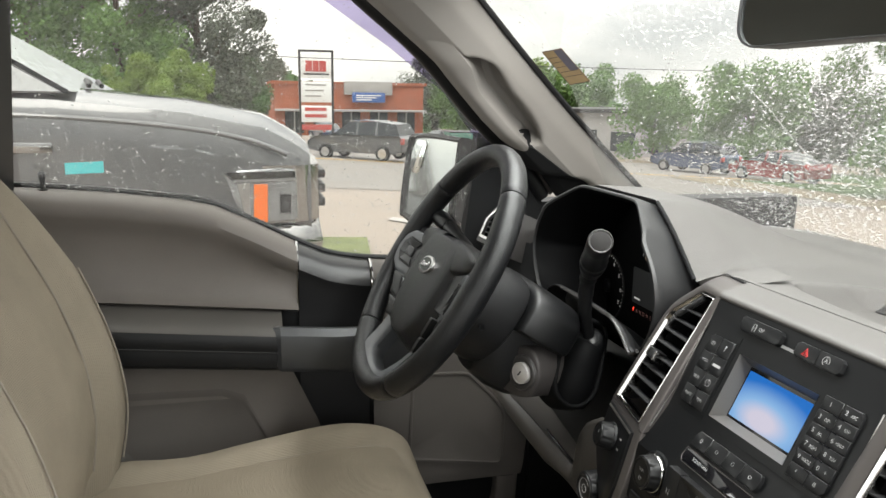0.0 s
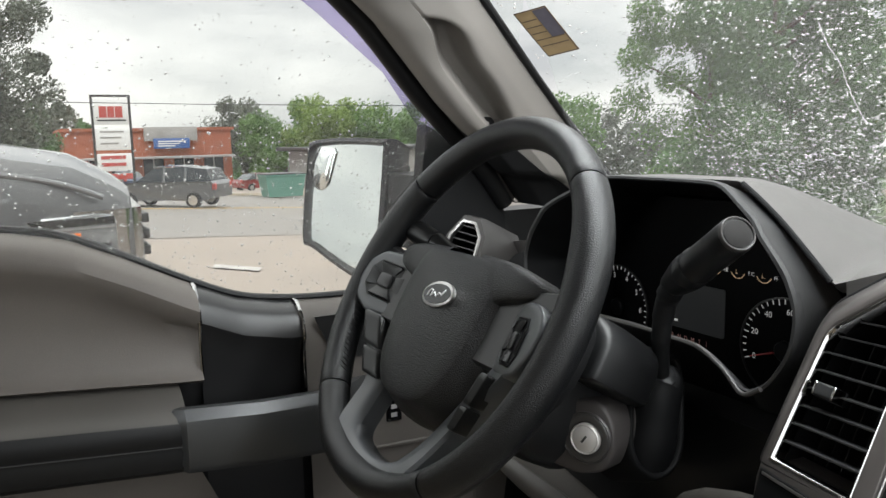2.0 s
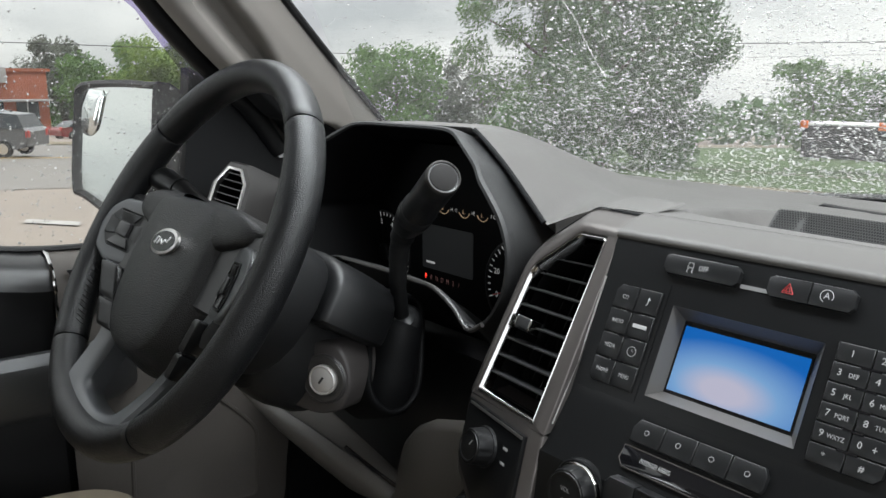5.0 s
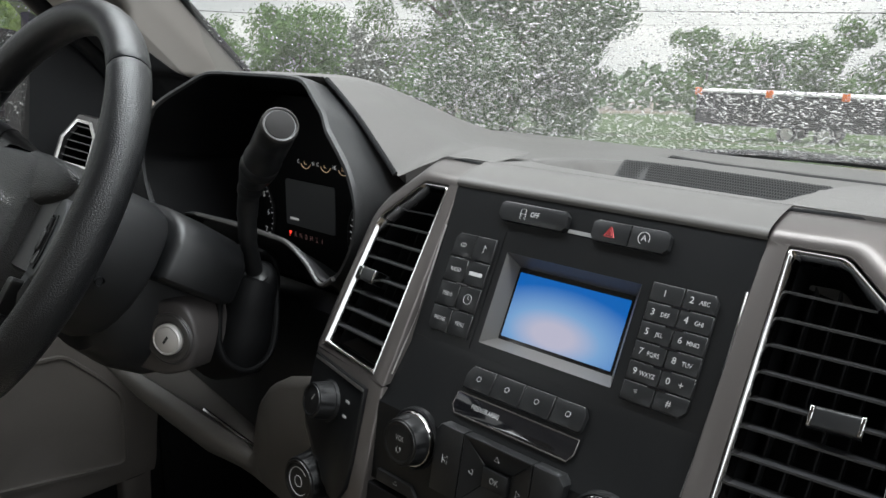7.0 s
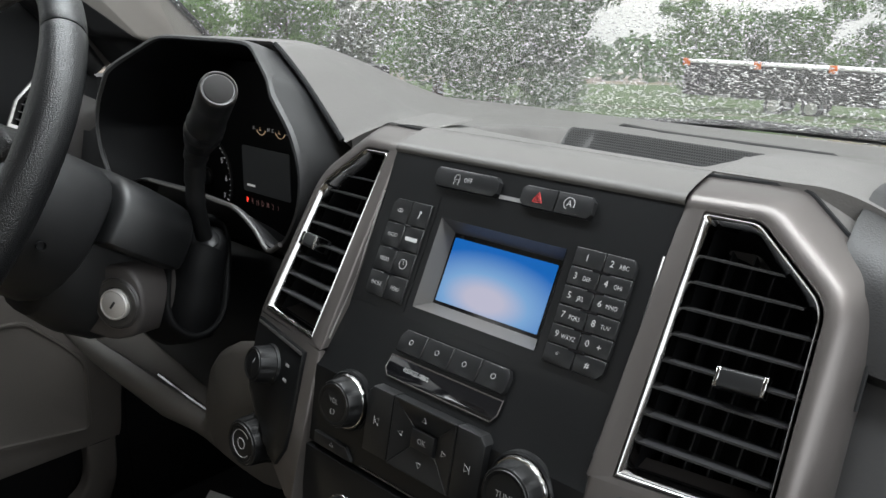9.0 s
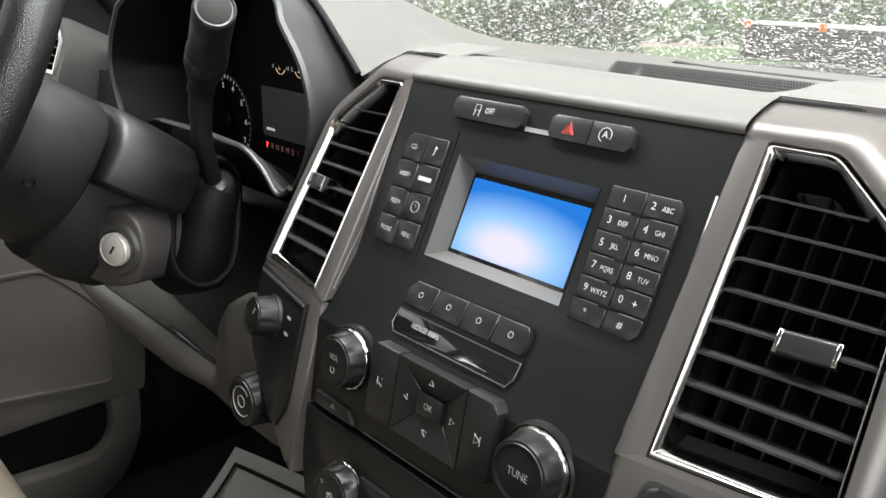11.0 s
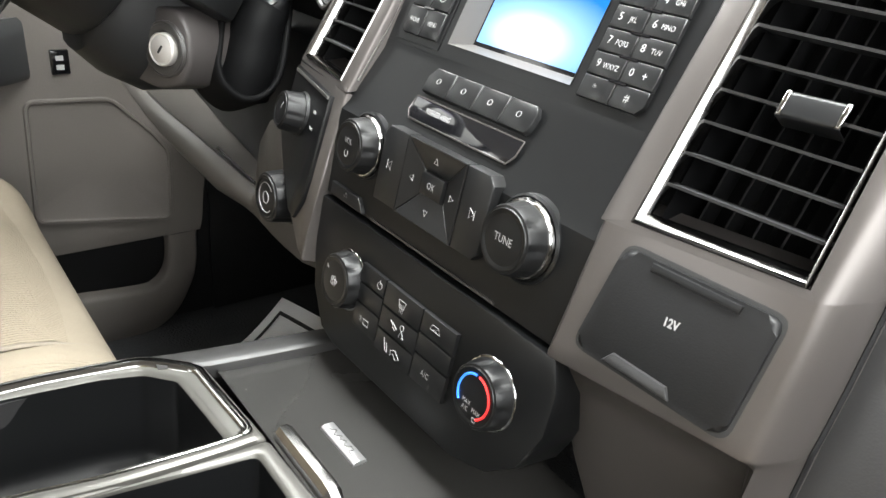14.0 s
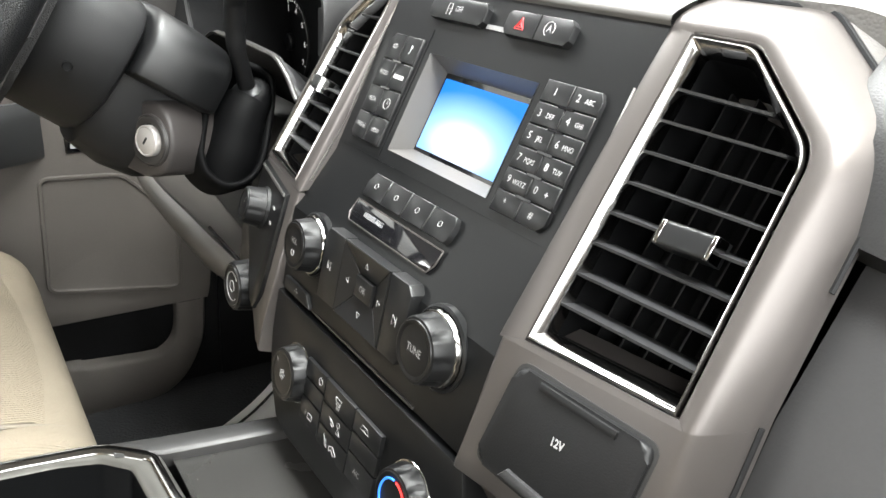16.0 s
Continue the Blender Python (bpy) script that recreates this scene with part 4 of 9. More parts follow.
# ---- vent pods on both sides of the stack ----
def vent_pod(side, label):
    fn = on_pod(side)
    pod = thing("vent_pod", (side * 0.19, 0.25, 1.2), label, "air vent", "vent pods beside the radio")
    inner = [(0.1375, 1.3500), (0.1700, 1.3490), (0.2150, 1.3130), (0.2175, 1.264), (0.2205, 1.2065), (0.186, 1.2065), (0.1385, 1.2065), (0.1380, 1.285)]
    outer = [(0.1255, 1.3575), (0.1745, 1.3570), (0.2235, 1.3170), (0.2260, 1.264), (0.2290, 1.2030), (0.186, 1.2030), (0.1235, 1.2030), (0.1245, 1.285)]
    radii = (0.004, 0.008, 0.016, 0.02, 0.0004, 0.0004, 0.0004, 0.01)

    def outline(pts, dr, dz, k=1.0):
        """Rounded outline; dr moves the free sides out, dz the top up; the foot stays on the bend."""
        mv = [(x + (dr if x > 0.21 else 0.55 * dr if 0.16 < x < 0.18 and z > 1.3 else -0.2 * dr if x < 0.13 else 0), z + (dz if z > 1.33 else 0.7 * dz if z > 1.30 else 0)) for x, z in pts]
        out = []
        for i, p in enumerate(mv):
            p, q, r = Vector(p), Vector(mv[i - 1]), Vector(mv[(i + 1) % len(mv)])
            rr = radii[i] * k
            p0, p1 = p + (q - p).normalized() * rr, p + (r - p).normalized() * rr
            out += [(c.x, c.y) for c in (p0 * (1 - t) ** 2 + p * (2 * t * (1 - t)) + p1 * t * t for t in span(0, 1, 6))]
        return out

    b = nb()
    back = Vector((0, 1, 0.10))
    prof = [(0.0134, 0.0062, 0.034), (0.0130, 0.0060, 0.024), (0.0116, 0.0056, 0.0185), (0.0088, 0.0046, 0.0122), (0.0058, 0.0034, 0.0068), (0.0030, 0.0020, 0.0030), (0.0004, 0.0004, 0.0008), (-0.0028, -0.0024, 0.0)]
    loops = [[fn(x, z) + back * d for x, z in outline(outer, dr, dz)] for dr, dz, d in prof]
    loops += [[fn(x, z, n) for x, z in outline(inner, d, d, 0.6)] for d, n in ((0.0022, 0.0), (0.0014, -0.0006), (0.0010, -0.006))]
    rings(b, loops)
    part("bezel", b, M_POD, pod, "satin dark metal-look bezel", angle=60)
    # dark gap round the pod where it meets the pad
    b = nb()
    rim = outline(outer, 0.0138, 0.0066)
    tube(b, [fn(x, z) + back * 0.026 for x, z in rim[2:26]], 0.0015, 6)
    part("seam", b, M_VOID, pod)
    b = nb()
    rings(b, [[fn(x, z) + back * d for x, z in outline(outer, dr, dz)[3:19]] for d, dr, dz in ((0.034, 0.0120, 0.0056), (0.028, 0.0148, 0.0070), (0.040, 0.0170, 0.0074), (0.085, 0.0200, 0.0060))], closed=False)
    part("rear_collar", b, M_DASH, pod, "grey pad edge round the pod", angle=60)
    wide = 0.0042 if side > 0 else 0.0022
    # chrome surround: a fine outer bead and a broad inner slope
    b = nb()
    kr, kl = (0.5, -1) if side > 0 else (0.8, -0.4)
    ring = lambda d, n: [fn(x, z, n) for x, z in outline([(x - d * (kr if x > 0.2 else kl if x < 0.15 else 0.3 if z > 1.3 else 0), z - d * (0.7 if z > 1.34 else 0.4 if z > 1.3 else 0 if z > 1.22 else -1)) for x, z in inner], 0, 0, 0.6)]
    rings(b, [ring(0.0002, -0.003), ring(0.0004, 0.0002), ring(0.0012, 0.0010), ring(0.0020, 0.0014), ring(0.0026, 0.0010), ring(0.0026 + wide, -0.0050), ring(0.0030 + wide, -0.012)])
    part("chrome_ring", b, M_CHROME, pod, "polished chrome vent surround", angle=50)
    # dark duct
    b = nb()
    rings(b, [ring(0.0028 + wide, -0.010), ring(0.010, -0.055)], False, True)
    part("duct", b, M_DEEP, pod)
    # slats across
    rows = 8
    for k in range(rows):
        z = 1.2262 + k * (1.3268 - 1.2262) / (rows - 1)
        x0 = 0.1425
        x1 = 0.2180 if z < 1.305 else lerp(0.2130, 0.1730, (z - 1.305) / 0.040)
        b = nb()
        q = [(x0, z, -0.0040), (x1, z - 0.0026, -0.0040), (x1, z + 0.0006, -0.020), (x0, z + 0.0032, -0.020)]
        lo = [fn(*p) for p in q]
        hi = [p + Vector((0, 0, 0.0015)) for p in lo]
        rings(b, [lo, hi], True, True)
        part("slat", b, M_SLAT, pod)
    for k in range(5):
        x = 0.1540 + k * 0.0135
        ztop = 1.338 if x < 0.17 else lerp(1.338, 1.300, (x - 0.17) / 0.042)
        b = nb()
        q = [(x, 1.216, -0.032), (x, ztop, -0.032), (x, ztop, -0.050), (x, 1.216, -0.050)]
        lo = [fn(*p) for p in q]
        rings(b, [lo, [p + Vector((0.0012, 0, 0)) for p in lo]], True, True)
        part("vane", b, M_RUBBER, pod)
    # thumb tab
    b = nb()
    zc = 1.2678
    w0, w1 = (0.1740, 0.2010) if side > 0 else (0.1820, 0.2030)
    plate(b, fn, [(w0, zc - 0.0045), (w1, zc - 0.0045), (w1, zc + 0.0060), (w0, zc + 0.0060)], -0.012, 0.0045, 0.0025, 3)
    tab = part("tab", b, M_BUTTON, pod)
    for e in (w0 - 0.0001, w1 - 0.0022):
        b = nb()
        plate(b, fn, [(e, zc - 0.0042), (e + 0.0024, zc - 0.0042), (e + 0.0024, zc + 0.0058), (e, zc + 0.0058)], -0.008, 0.0048, 0.0008, 2)
        part("tab_end", b, M_CHROME, tab, "chrome end")
    # lower leg of the pod, in one surface with the bezel
    b = nb()
    if side > 0:
        rows_ = [(1.2032, 0.1235, 0.2290, 0.0), (1.185, 0.1232, 0.2294, 0.0), (1.160, 0.1226, 0.2294, 0.0), (1.140, 0.1216, 0.2290, 0.0), (1.1325, 0.1210, 0.2287, 0.0), (1.1308, 0.1208, 0.2286, 0.0006), (1.1300, 0.1208, 0.2285, 0.0022), (1.126, 0.1206, 0.2280, 0.0120), (1.105, 0.121, 0.2272, 0.0260), (1.06, 0.128, 0.225, 0.0480), (0.985, 0.150, 0.219, 0.085)]
        loops = []
        for z, xl, xr, rec in rows_:
            q = [(xl - 0.0004, 0.05), (xl, 0.012), (xl + 0.0004, 0.003), (xl + 0.0022, 0.0006), (xl + 0.004, 0.0), (lerp(xl, xr, 0.3), 0.0), (lerp(xl, xr, 0.6), 0.0), (xr - 0.0028, 0.0), (xr + 0.0004, 0.0008), (xr + 0.0030, 0.0030), (xr + 0.0058, 0.0068), (xr + 0.0088, 0.0122), (xr + 0.0116, 0.0185), (xr + 0.0130, 0.024), (xr + 0.0134, 0.034)]
            # the foot is stepped back only on the front; the side face runs on
            loops.append([fn(x, z) + back * d + Vector((0, rec * (1 if i < 8 else 0.6 if i == 8 else 0.25), 0.0)) for i, (x, d) in enumerate(q)])
        rings(b, loops, closed=False)
        part("leg", b, M_POD, pod, "satin dark lower leg", angle=50)
        b = nb()
        tube(b, [lp[-2] + Vector((0.0006, 0.002, 0)) for lp in loops], 0.0015, 6)
        part("seam", b, M_VOID, pod)
    else:
        leg = [(0.1235, 1.2032), (0.150, 1.2032), (0.2290, 1.2032), (0.2300, 1.190), (0.2240, 1.135), (0.185, 1.106), (0.150, 1.098), (0.128, 1.084), (0.119, 1.080), (0.1205, 1.105), (0.1225, 1.135)]
        plate(b, fn, leg, -0.05, 0.0, 0.003, 3)
        part("leg", b, M_POD, pod, "satin dark lower leg", angle=60)
    return pod, fn


podR, fnR = vent_pod(1, "satin dark bezel with tall chrome-framed air vent")
podL, fnL = vent_pod(-1, "satin dark bezel with tall chrome-framed air vent beside the wheel")
# 12 volt socket cover
cover = fillet([(0.1435, 1.1965), (0.2200, 1.1925), (0.2165, 1.1365), (0.1360, 1.1440)], 0.007, 4)
bm = nb()
plate(bm, fnR, cover, -0.003, 0.0042, 0.0032, 4)
cv = part("socket_cover", bm, M_RUBBER, podR, "black socket cover marked 12V")
legend("12V", 0.0060, frame_on(fnR, 0.1775, 1.1725, 0.0045), M_LEGEND, cv, squeeze=0.8, bold=0.0002)
bm = nb()
plate(bm, fnR, [(0.1590, 1.1945), (0.2030, 1.1920), (0.2025, 1.1880), (0.1590, 1.1905)], 0.002, 0.0056, 0.0012, 2)
part("hinge", bm, M_RUBBER, cv)
bm = nb()
plate(bm, fnR, [(0.1540, 1.1445), (0.1900, 1.1410), (0.1870, 1.1465), (0.1580, 1.1495)], 0.001, 0.0066, 0.0010, 2)
part("finger_lip", bm, M_DARK, cv)
bm = nb()
plate(bm, fnR, [(0.179 + (x - 0.179) * 1.045, 1.1675 + (z - 1.1675) * 1.065) for x, z in cover], -0.004, 0.0005)
part("gap_line", bm, M_INK, cv)
# left control plate with two knobs
lp = [(0.2240, 1.1990), (0.1410, 1.1955), (0.1385, 1.1350), (0.1400, 1.1160), (0.1500, 1.1000), (0.1640, 1.1020), (0.2200, 1.1430), (0.2240, 1.1500)]
bm = nb()
plate(bm, fnL, lp, -0.003, 0.0030, 0.0015, 2)
cp = part("control_plate", bm, M_BLACK, podL, "black switch plate")
bm = nb()
plate(bm, fnL, [(0.2200, 1.1975), (0.1425, 1.1945), (0.1425, 1.1925), (0.2200, 1.1955)], 0.002, 0.0042)
part("plate_line", bm, M_STEEL, cp)
k4, mt = knob(fnL, 0.1880, 1.1690, 0.0150, 0.020, podL, "black rotary switch", "rotary_switch", True)
bar_mark(mt @ pose(0.002, 0.004, 0, 0, 0, -30), 0.0008, 0.006, M_LEGEND, k4)
for z, s in ((1.1780, "OFF"), (1.1660, "ON")):
    bar_mark(frame_on(fnL, 0.1600, z, 0.0032), 0.006, 0.0022, M_LEGEND, cp)
k5, mt = knob(lambda u, z, n=0: Vector((u, 0.170 + 0.1 * (z - 1.1), z)) + n * Vector((0, -0.995, 0.1)), -0.2000, 1.0960, 0.0210, 0.030, podL, "dark ribbed rotary light switch", "light_switch", True)
outline_mark(mt, circle_pts(0.0125, 18, 40, 320), 0.0007, M_LEGEND, k5, closed=False)
outline_mark(mt, circle_pts(0.005, 12), 0.0006, M_LEGEND, k5)
# slits beside the fascia
for s, fn in ((1, fnR), (-1, fnL)):
    bm = nb()
    tube(bm, [on_upper(s * 0.1235, z, 0.0016) for z in (1.322, 1.29, 1.255)] + [on_shelf(s * 0.1225, 1.21, 0.002)], 0.0008, 5)
    part("seam_light", bm, M_STEEL, radio, "thin bright seam beside the fascia")


# ---- instrument cluster ----
cluster = thing("instrument_cluster", (CL, 0.3, 1.25), "black hooded instrument cluster with dim gauges", "instrument cluster")


def hood_loop(y0, grow, drop=0.0):
    """Half-hexagon outline of the binnacle opening, both sides of its centre line; drop lowers its floor."""
    right = [(0.000, 1.4285), (0.060, 1.4285), (0.095, 1.4270), (0.160, 1.3930), (0.197, 1.3500), (0.210, 1.3180), (0.205, 1.2820), (0.184, 1.2470), (0.160, 1.2310), (0.137, 1.2500), (0.105, 1.2640), (0.075, 1.2660), (0.000, 1.2680)]
    pts = fillet(right + [(-x, z) for x, z in right[-2:0:-1]], 0.014, 3)
    out = []
    for x, z in pts:
        cx, cz = x * (1 + grow / 0.19), z + grow * (1 if z > 1.34 else (z - 1.31) / 0.03 if z > 1.31 else -0.5)
        out.append(Vector((CL + cx, y0 + 0.7 * max(0, z - 1.385), cz - drop * (1 - smoothstep(1.26, 1.32, z)))))
    return out


bm = nb()
rings(bm, [hood_loop(0.345, -0.016, 0.10), hood_loop(0.300, -0.011, 0.05), hood_loop(0.262, 0.001, 0.01), hood_loop(0.250, 0.004), hood_loop(0.246, 0.003), hood_loop(0.2455, 0.0005), hood_loop(0.250, -0.002)])
part("hood", bm, M_HOOD, cluster, "dark grey cluster hood", angle=35)
bm = nb()
rings(bm, [hood_loop(0.2485, -0.0015), hood_loop(0.262, -0.007, 0.014), hood_loop(0.300, -0.019, 0.045), hood_loop(0.372, -0.026, 0.105), hood_loop(0.392, -0.028, 0.12)], False, True)
part("inner_shroud", bm, M_DEEP, cluster, "black inner shroud")
FC = -0.488


def on_face(u, z, n=0.0):
    return Vector((u, 0.377 - n, z))


bm = nb()
plate(bm, on_face, [(FC - 0.18, 1.185), (FC + 0.215, 1.185), (FC + 0.225, 1.32), (FC + 0.12, 1.40), (FC - 0.09, 1.40), (FC - 0.16, 1.32)], -0.006, 0.0)
part("gauge_face", bm, M_DEEP, cluster, "black gauge face")
for cx, nums, name, sp in ((FC - 0.136, "01234567", "rev_counter", 0.0105), (FC + 0.136, ("0", "20", "40", "60", "80", "100", "120"), "speedometer", 0.0100)):
    cz, R = 1.240, 0.060
    bm = nb()
    lathe(bm, [(R, 0.0), (R, 0.003), (R - 0.0014, 0.0035), (R - 0.002, 0.001)], frame_on(on_face, cx, cz, 0.0002), 48, False, False)
    dial = part(name, bm, M_DARK, cluster, "round gauge with white numerals")
    n = len(nums)
    for i, d in enumerate(nums):
        a = radians(200 - i * 230 / (n - 1))
        legend(d, sp, frame_on(on_face, cx + 0.044 * math.cos(a), cz + 0.044 * math.sin(a), 0.0008), M_DIALMARK, dial)
    for i in range(29):
        a = 200 - i * 230 / 28
        m = frame_on(on_face, cx, cz, 0.0006) @ Matrix.Rotation(radians(a), 4, "Z") @ Matrix.Translation((0.0545, 0, 0))
        bm = nb()
        box(bm, (-(0.0036 if i % 4 == 0 else 0.0018), -0.0005, 0), (0.003, 0.0005, 0.0003), m=m)
        part("tick", bm, M_DIALMARK, dial)
    bm = nb()
    lathe(bm, [(0.012, 0.0), (0.012, 0.004), (0.010, 0.006)], frame_on(on_face, cx, cz, 0.001), 20, False, True)
    part("needle_hub", bm, M_BUTTON, dial)
    bm = nb()
    tube(bm, [on_face(cx, cz, 0.005), on_face(cx + 0.046 * math.cos(radians(199)), cz + 0.046 * math.sin(radians(199)), 0.005)], [0.0014, 0.0006], 6)
    part("needle", bm, M_RED, dial, "red needle")
for k, cx in enumerate((-0.532, -0.494, -0.454, -0.420, -0.384)[1:]):
    m = frame_on(on_face, cx, 1.318, 0.0006)
    outline_mark(m, circle_pts(0.0105, 12, 205, 335, 0, 0.004), 0.0006, M_LAMP_AMBER, cluster, closed=False, name="gauge_arc")
    outline_mark(m, [(-0.0026, -0.001), (0.0026, -0.001), (0.0026, 0.0042), (-0.0026, 0.0042)], 0.0007, M_LAMP_AMBER, cluster, name="warning_symbol")
    legend("E" if k == 2 else "C", 0.0065, m @ pose(-0.0155, 0.001, 0), M_DIALMARK, cluster)
    legend("F" if k == 2 else "H", 0.0065, m @ pose(0.0155, 0.001, 0), M_DIALMARK, cluster)
bm = nb()
plate(bm, on_face, rrect(-0.538, 1.234, -0.437, 1.294, 0.003, 2), 0.0, 0.0012)
disp = part("display", bm, M_LCD, cluster, "dim grey cluster display")
bar_mark(frame_on(on_face, -0.520, 1.243, 0.0016), 0.018, 0.003, M_DIALMARK, disp)
for i, ch in enumerate("PRNDM21"):
    legend(ch, 0.0095, frame_on(on_face, -0.531 + i * 0.0112, 1.2215, 0.0008), M_LAMP_RED if ch == "P" else M_SHIFT, cluster, squeeze=0.8)
# bright lip under the gauges
bm = nb()
tube(bm, smooth_line([(CL - 0.075, 0.2445, 1.2660), (CL + 0.03, 0.2435, 1.2675), (CL + 0.072, 0.2435, 1.2662), (CL + 0.104, 0.2435, 1.2645), (CL + 0.135, 0.2435, 1.2505), (CL + 0.159, 0.2435, 1.2315), (CL + 0.180, 0.2435, 1.2420)]), 0.0028, 8)
part("lip_trim", bm, M_LOCKHOUSE, cluster, "silver lip below the gauges")

# round-ended vent at the door end of the dash
side_vent = thing("side_vent", (-0.76, 0.22, 1.3), "small trapezoid air vent with silver rim", "air vent")
sv = frame_on(lambda u, z, n=0: Vector((u, 0.205 + 0.45 * (z - 1.33), z)), -0.762, 1.335) @ Matrix.Rotation(radians(20), 4, "Y")
SO = [(-0.034, -0.045), (0.040, -0.045), (0.034, 0.010), (0.014, 0.034), (-0.016, 0.034), (-0.036, 0.0)]
scl = lambda pts, k: [(x * k, y * k) for x, y in pts]
at = lambda pts, n: [sv @ Vector((x, y, n)) for x, y in pts]
bm = nb()
rings(bm, [at(scl(SO, 1.10), -0.10), at(scl(SO, 1.10), -0.012), at(SO, -0.001), at(scl(SO, 0.80), 0.0)])
part("housing", bm, M_LOCKHOUSE, side_vent)
bm = nb()
rings(bm, [at(scl(SO, 0.82), -0.001), at(scl(SO, 0.80), 0.003), at(scl(SO, 0.70), 0.002), at(scl(SO, 0.70), -0.010)])
part("rim", bm, M_STEEL, side_vent, "silver vent rim")
bm = nb()
rings(bm, [at(scl(SO, 0.70), -0.006), at(scl(SO, 0.66), -0.05)], False, True)
part("duct", bm, M_BLACK, side_vent)
for k in range(5):
    y = -0.024 + k * 0.0105
    w = ramp_at(y, [(-0.03, 0.024), (0.005, 0.021), (0.024, 0.010)])
    bm = nb()
    box(bm, (-w, y, -0.014), (w, y + 0.0016, -0.001), m=sv)
    part("slat", bm, M_DARK, side_vent)

# ---- steering column ----
column = thing("steering_column", (CL, 0.2, 1.2), "black steering column shroud with ignition lock", "steering column")
WC = Vector((-0.4633, 0.0115, 1.3221))
WT = radians(31.4)
AX = Vector((0, -math.cos(WT), math.sin(WT)))
WM = Matrix((Vector((1, 0, 0)), Vector((0, math.sin(WT), math.cos(WT))), AX)).transposed().to_4x4()
WM.translation = WC
# upper shroud, lower shroud and the round cover behind the hub, as sections along the column
def column_part(name, rows, mat, label, power=0.62, low=None):
    b = nb()
    loops = []
    for d, w, hu, hd in rows:
        lp = []
        for i in range(28):
            a = 2 * math.pi * i / 28
            c, s = math.cos(a), math.sin(a)
            k = power if s > 0 or low is None else low
            x = w * math.copysign(abs(c) ** k, c)
            y = (hu if s > 0 else hd) * math.copysign(abs(s) ** k, s)
            lp.append(WM @ Vector((x, y, -d)))
        loops.append(lp)
    rings(b, loops, True, True)
    part(name, b, mat, column, label)


column_part("upper_shroud", ((0.119, 0.098, 0.050, 0.012), (0.121, 0.103, 0.055, 0.014), (0.126, 0.106, 0.058, 0.0145), (0.165, 0.107, 0.058, 0.0145), (0.198, 0.105, 0.056, 0.014), (0.206, 0.098, 0.050, 0.012)), M_SHROUD, "dark grey upper column shroud", 0.5)
column_part("lower_shroud", ((0.106, 0.058, 0.01, 0.085), (0.118, 0.064, 0.01, 0.104), (0.150, 0.066, 0.01, 0.112), (0.188, 0.070, 0.01, 0.110), (0.206, 0.072, 0.01, 0.100), (0.270, 0.045, 0.01, 0.07)), M_RUBBER, "black lower column shroud")
column_part("hub_cover", ((0.018, 0.058, 0.045, 0.058), (0.026, 0.078, 0.052, 0.076), (0.050, 0.092, 0.057, 0.090), (0.105, 0.1005, 0.057, 0.094), (0.112, 0.0990, 0.055, 0.092), (0.1155, 0.094, 0.050, 0.086)), M_RUBBER, "black moulded cover behind the hub", 0.58, 0.95)
bm = nb()
lathe(bm, [(0.0042, 0.0), (0.0042, -0.004), (0.0030, -0.004)], Matrix.Translation(WM @ Vector((0.1000, -0.030, -0.070))) @ Matrix.Rotation(radians(90), 4, "Y"), 12, False, True)
part("screw_hole", bm, M_VOID, column)
# ignition housing and lock
KC = Vector((-0.3835, 0.1235, 1.1825))
KA = Vector((0.42, -0.86, 0.10)).normalized()
kx = KA.cross(Vector((0, 0, 1))).normalized() * -1
KM = Matrix((kx, KA.cross(kx), KA)).transposed().to_4x4()
KM.translation = KC
bm = nb()
outline = fillet([(-0.026, 0.037), (0.012, 0.038), (0.027, 0.020), (0.031, -0.006), (0.021, -0.031), (-0.008, -0.040), (-0.056, -0.032), (-0.040, 0.012)], 0.010, 4)
rings(bm, [[KM @ Vector((x * 1.1, y * 1.1, -0.07)) for x, y in outline], [KM @ Vector((x, y, -0.008)) for x, y in outline], [KM @ Vector((x * 0.97, y * 0.97, -0.004)) for x, y in outline], [KM @ Vector((x * 0.90, y * 0.90, -0.0025)) for x, y in outline]], False, True)
part("lock_housing", bm, M_FACET, column, "dark grey ignition housing", angle=60)
bm = nb()
lathe(bm, [(0.0262, -0.004), (0.0262, -0.0012), (0.0250, 0.0002), (0.0240, -0.0004), (0.0232, 0.0006), (0.0200, 0.0012), (0.0180, 0.0004), (0.0165, -0.001), (0.0165, -0.004)], KM, 40, False, False)
part("lock_collar", bm, M_LOCKHOUSE, column)
bm = nb()
lathe(bm, [(0.0155, -0.003), (0.0155, 0.0035), (0.0142, 0.0048), (0.0128, 0.0040), (0.0118, 0.0046), (0.002, 0.0050)], KM, 36, False, True)
lock = part("ignition_lock", bm, M_LOCK, column, "round metal ignition lock")
bm = nb()
box(bm, (-0.0012, -0.0042, 0.0045), (0.0012, 0.0042, 0.0054), m=KM @ Matrix.Rotation(radians(-35), 4, "Z"))
part("key_slot", bm, M_INK, lock)
# wiper stalk
stalk = thing("wiper_stalk", (-0.60, 0.07, 1.36), "black wiper stalk behind the wheel", "stalk")
bm = nb()
tube(bm, [(-0.52, 0.085, 1.335), (-0.560, 0.078, 1.347), (-0.590, 0.070, 1.360), (-0.618, 0.063, 1.369), (-0.634, 0.060, 1.372)], [0.008, 0.0095, 0.0125, 0.0145, 0.0125], 14)
part("arm", bm, M_BUTTON, stalk)
bm = nb()
tube(bm, [(-0.591, 0.0695, 1.3603), (-0.593, 0.069, 1.3610)], 0.0136, 14)
part("ring", bm, M_RUBBER, stalk)

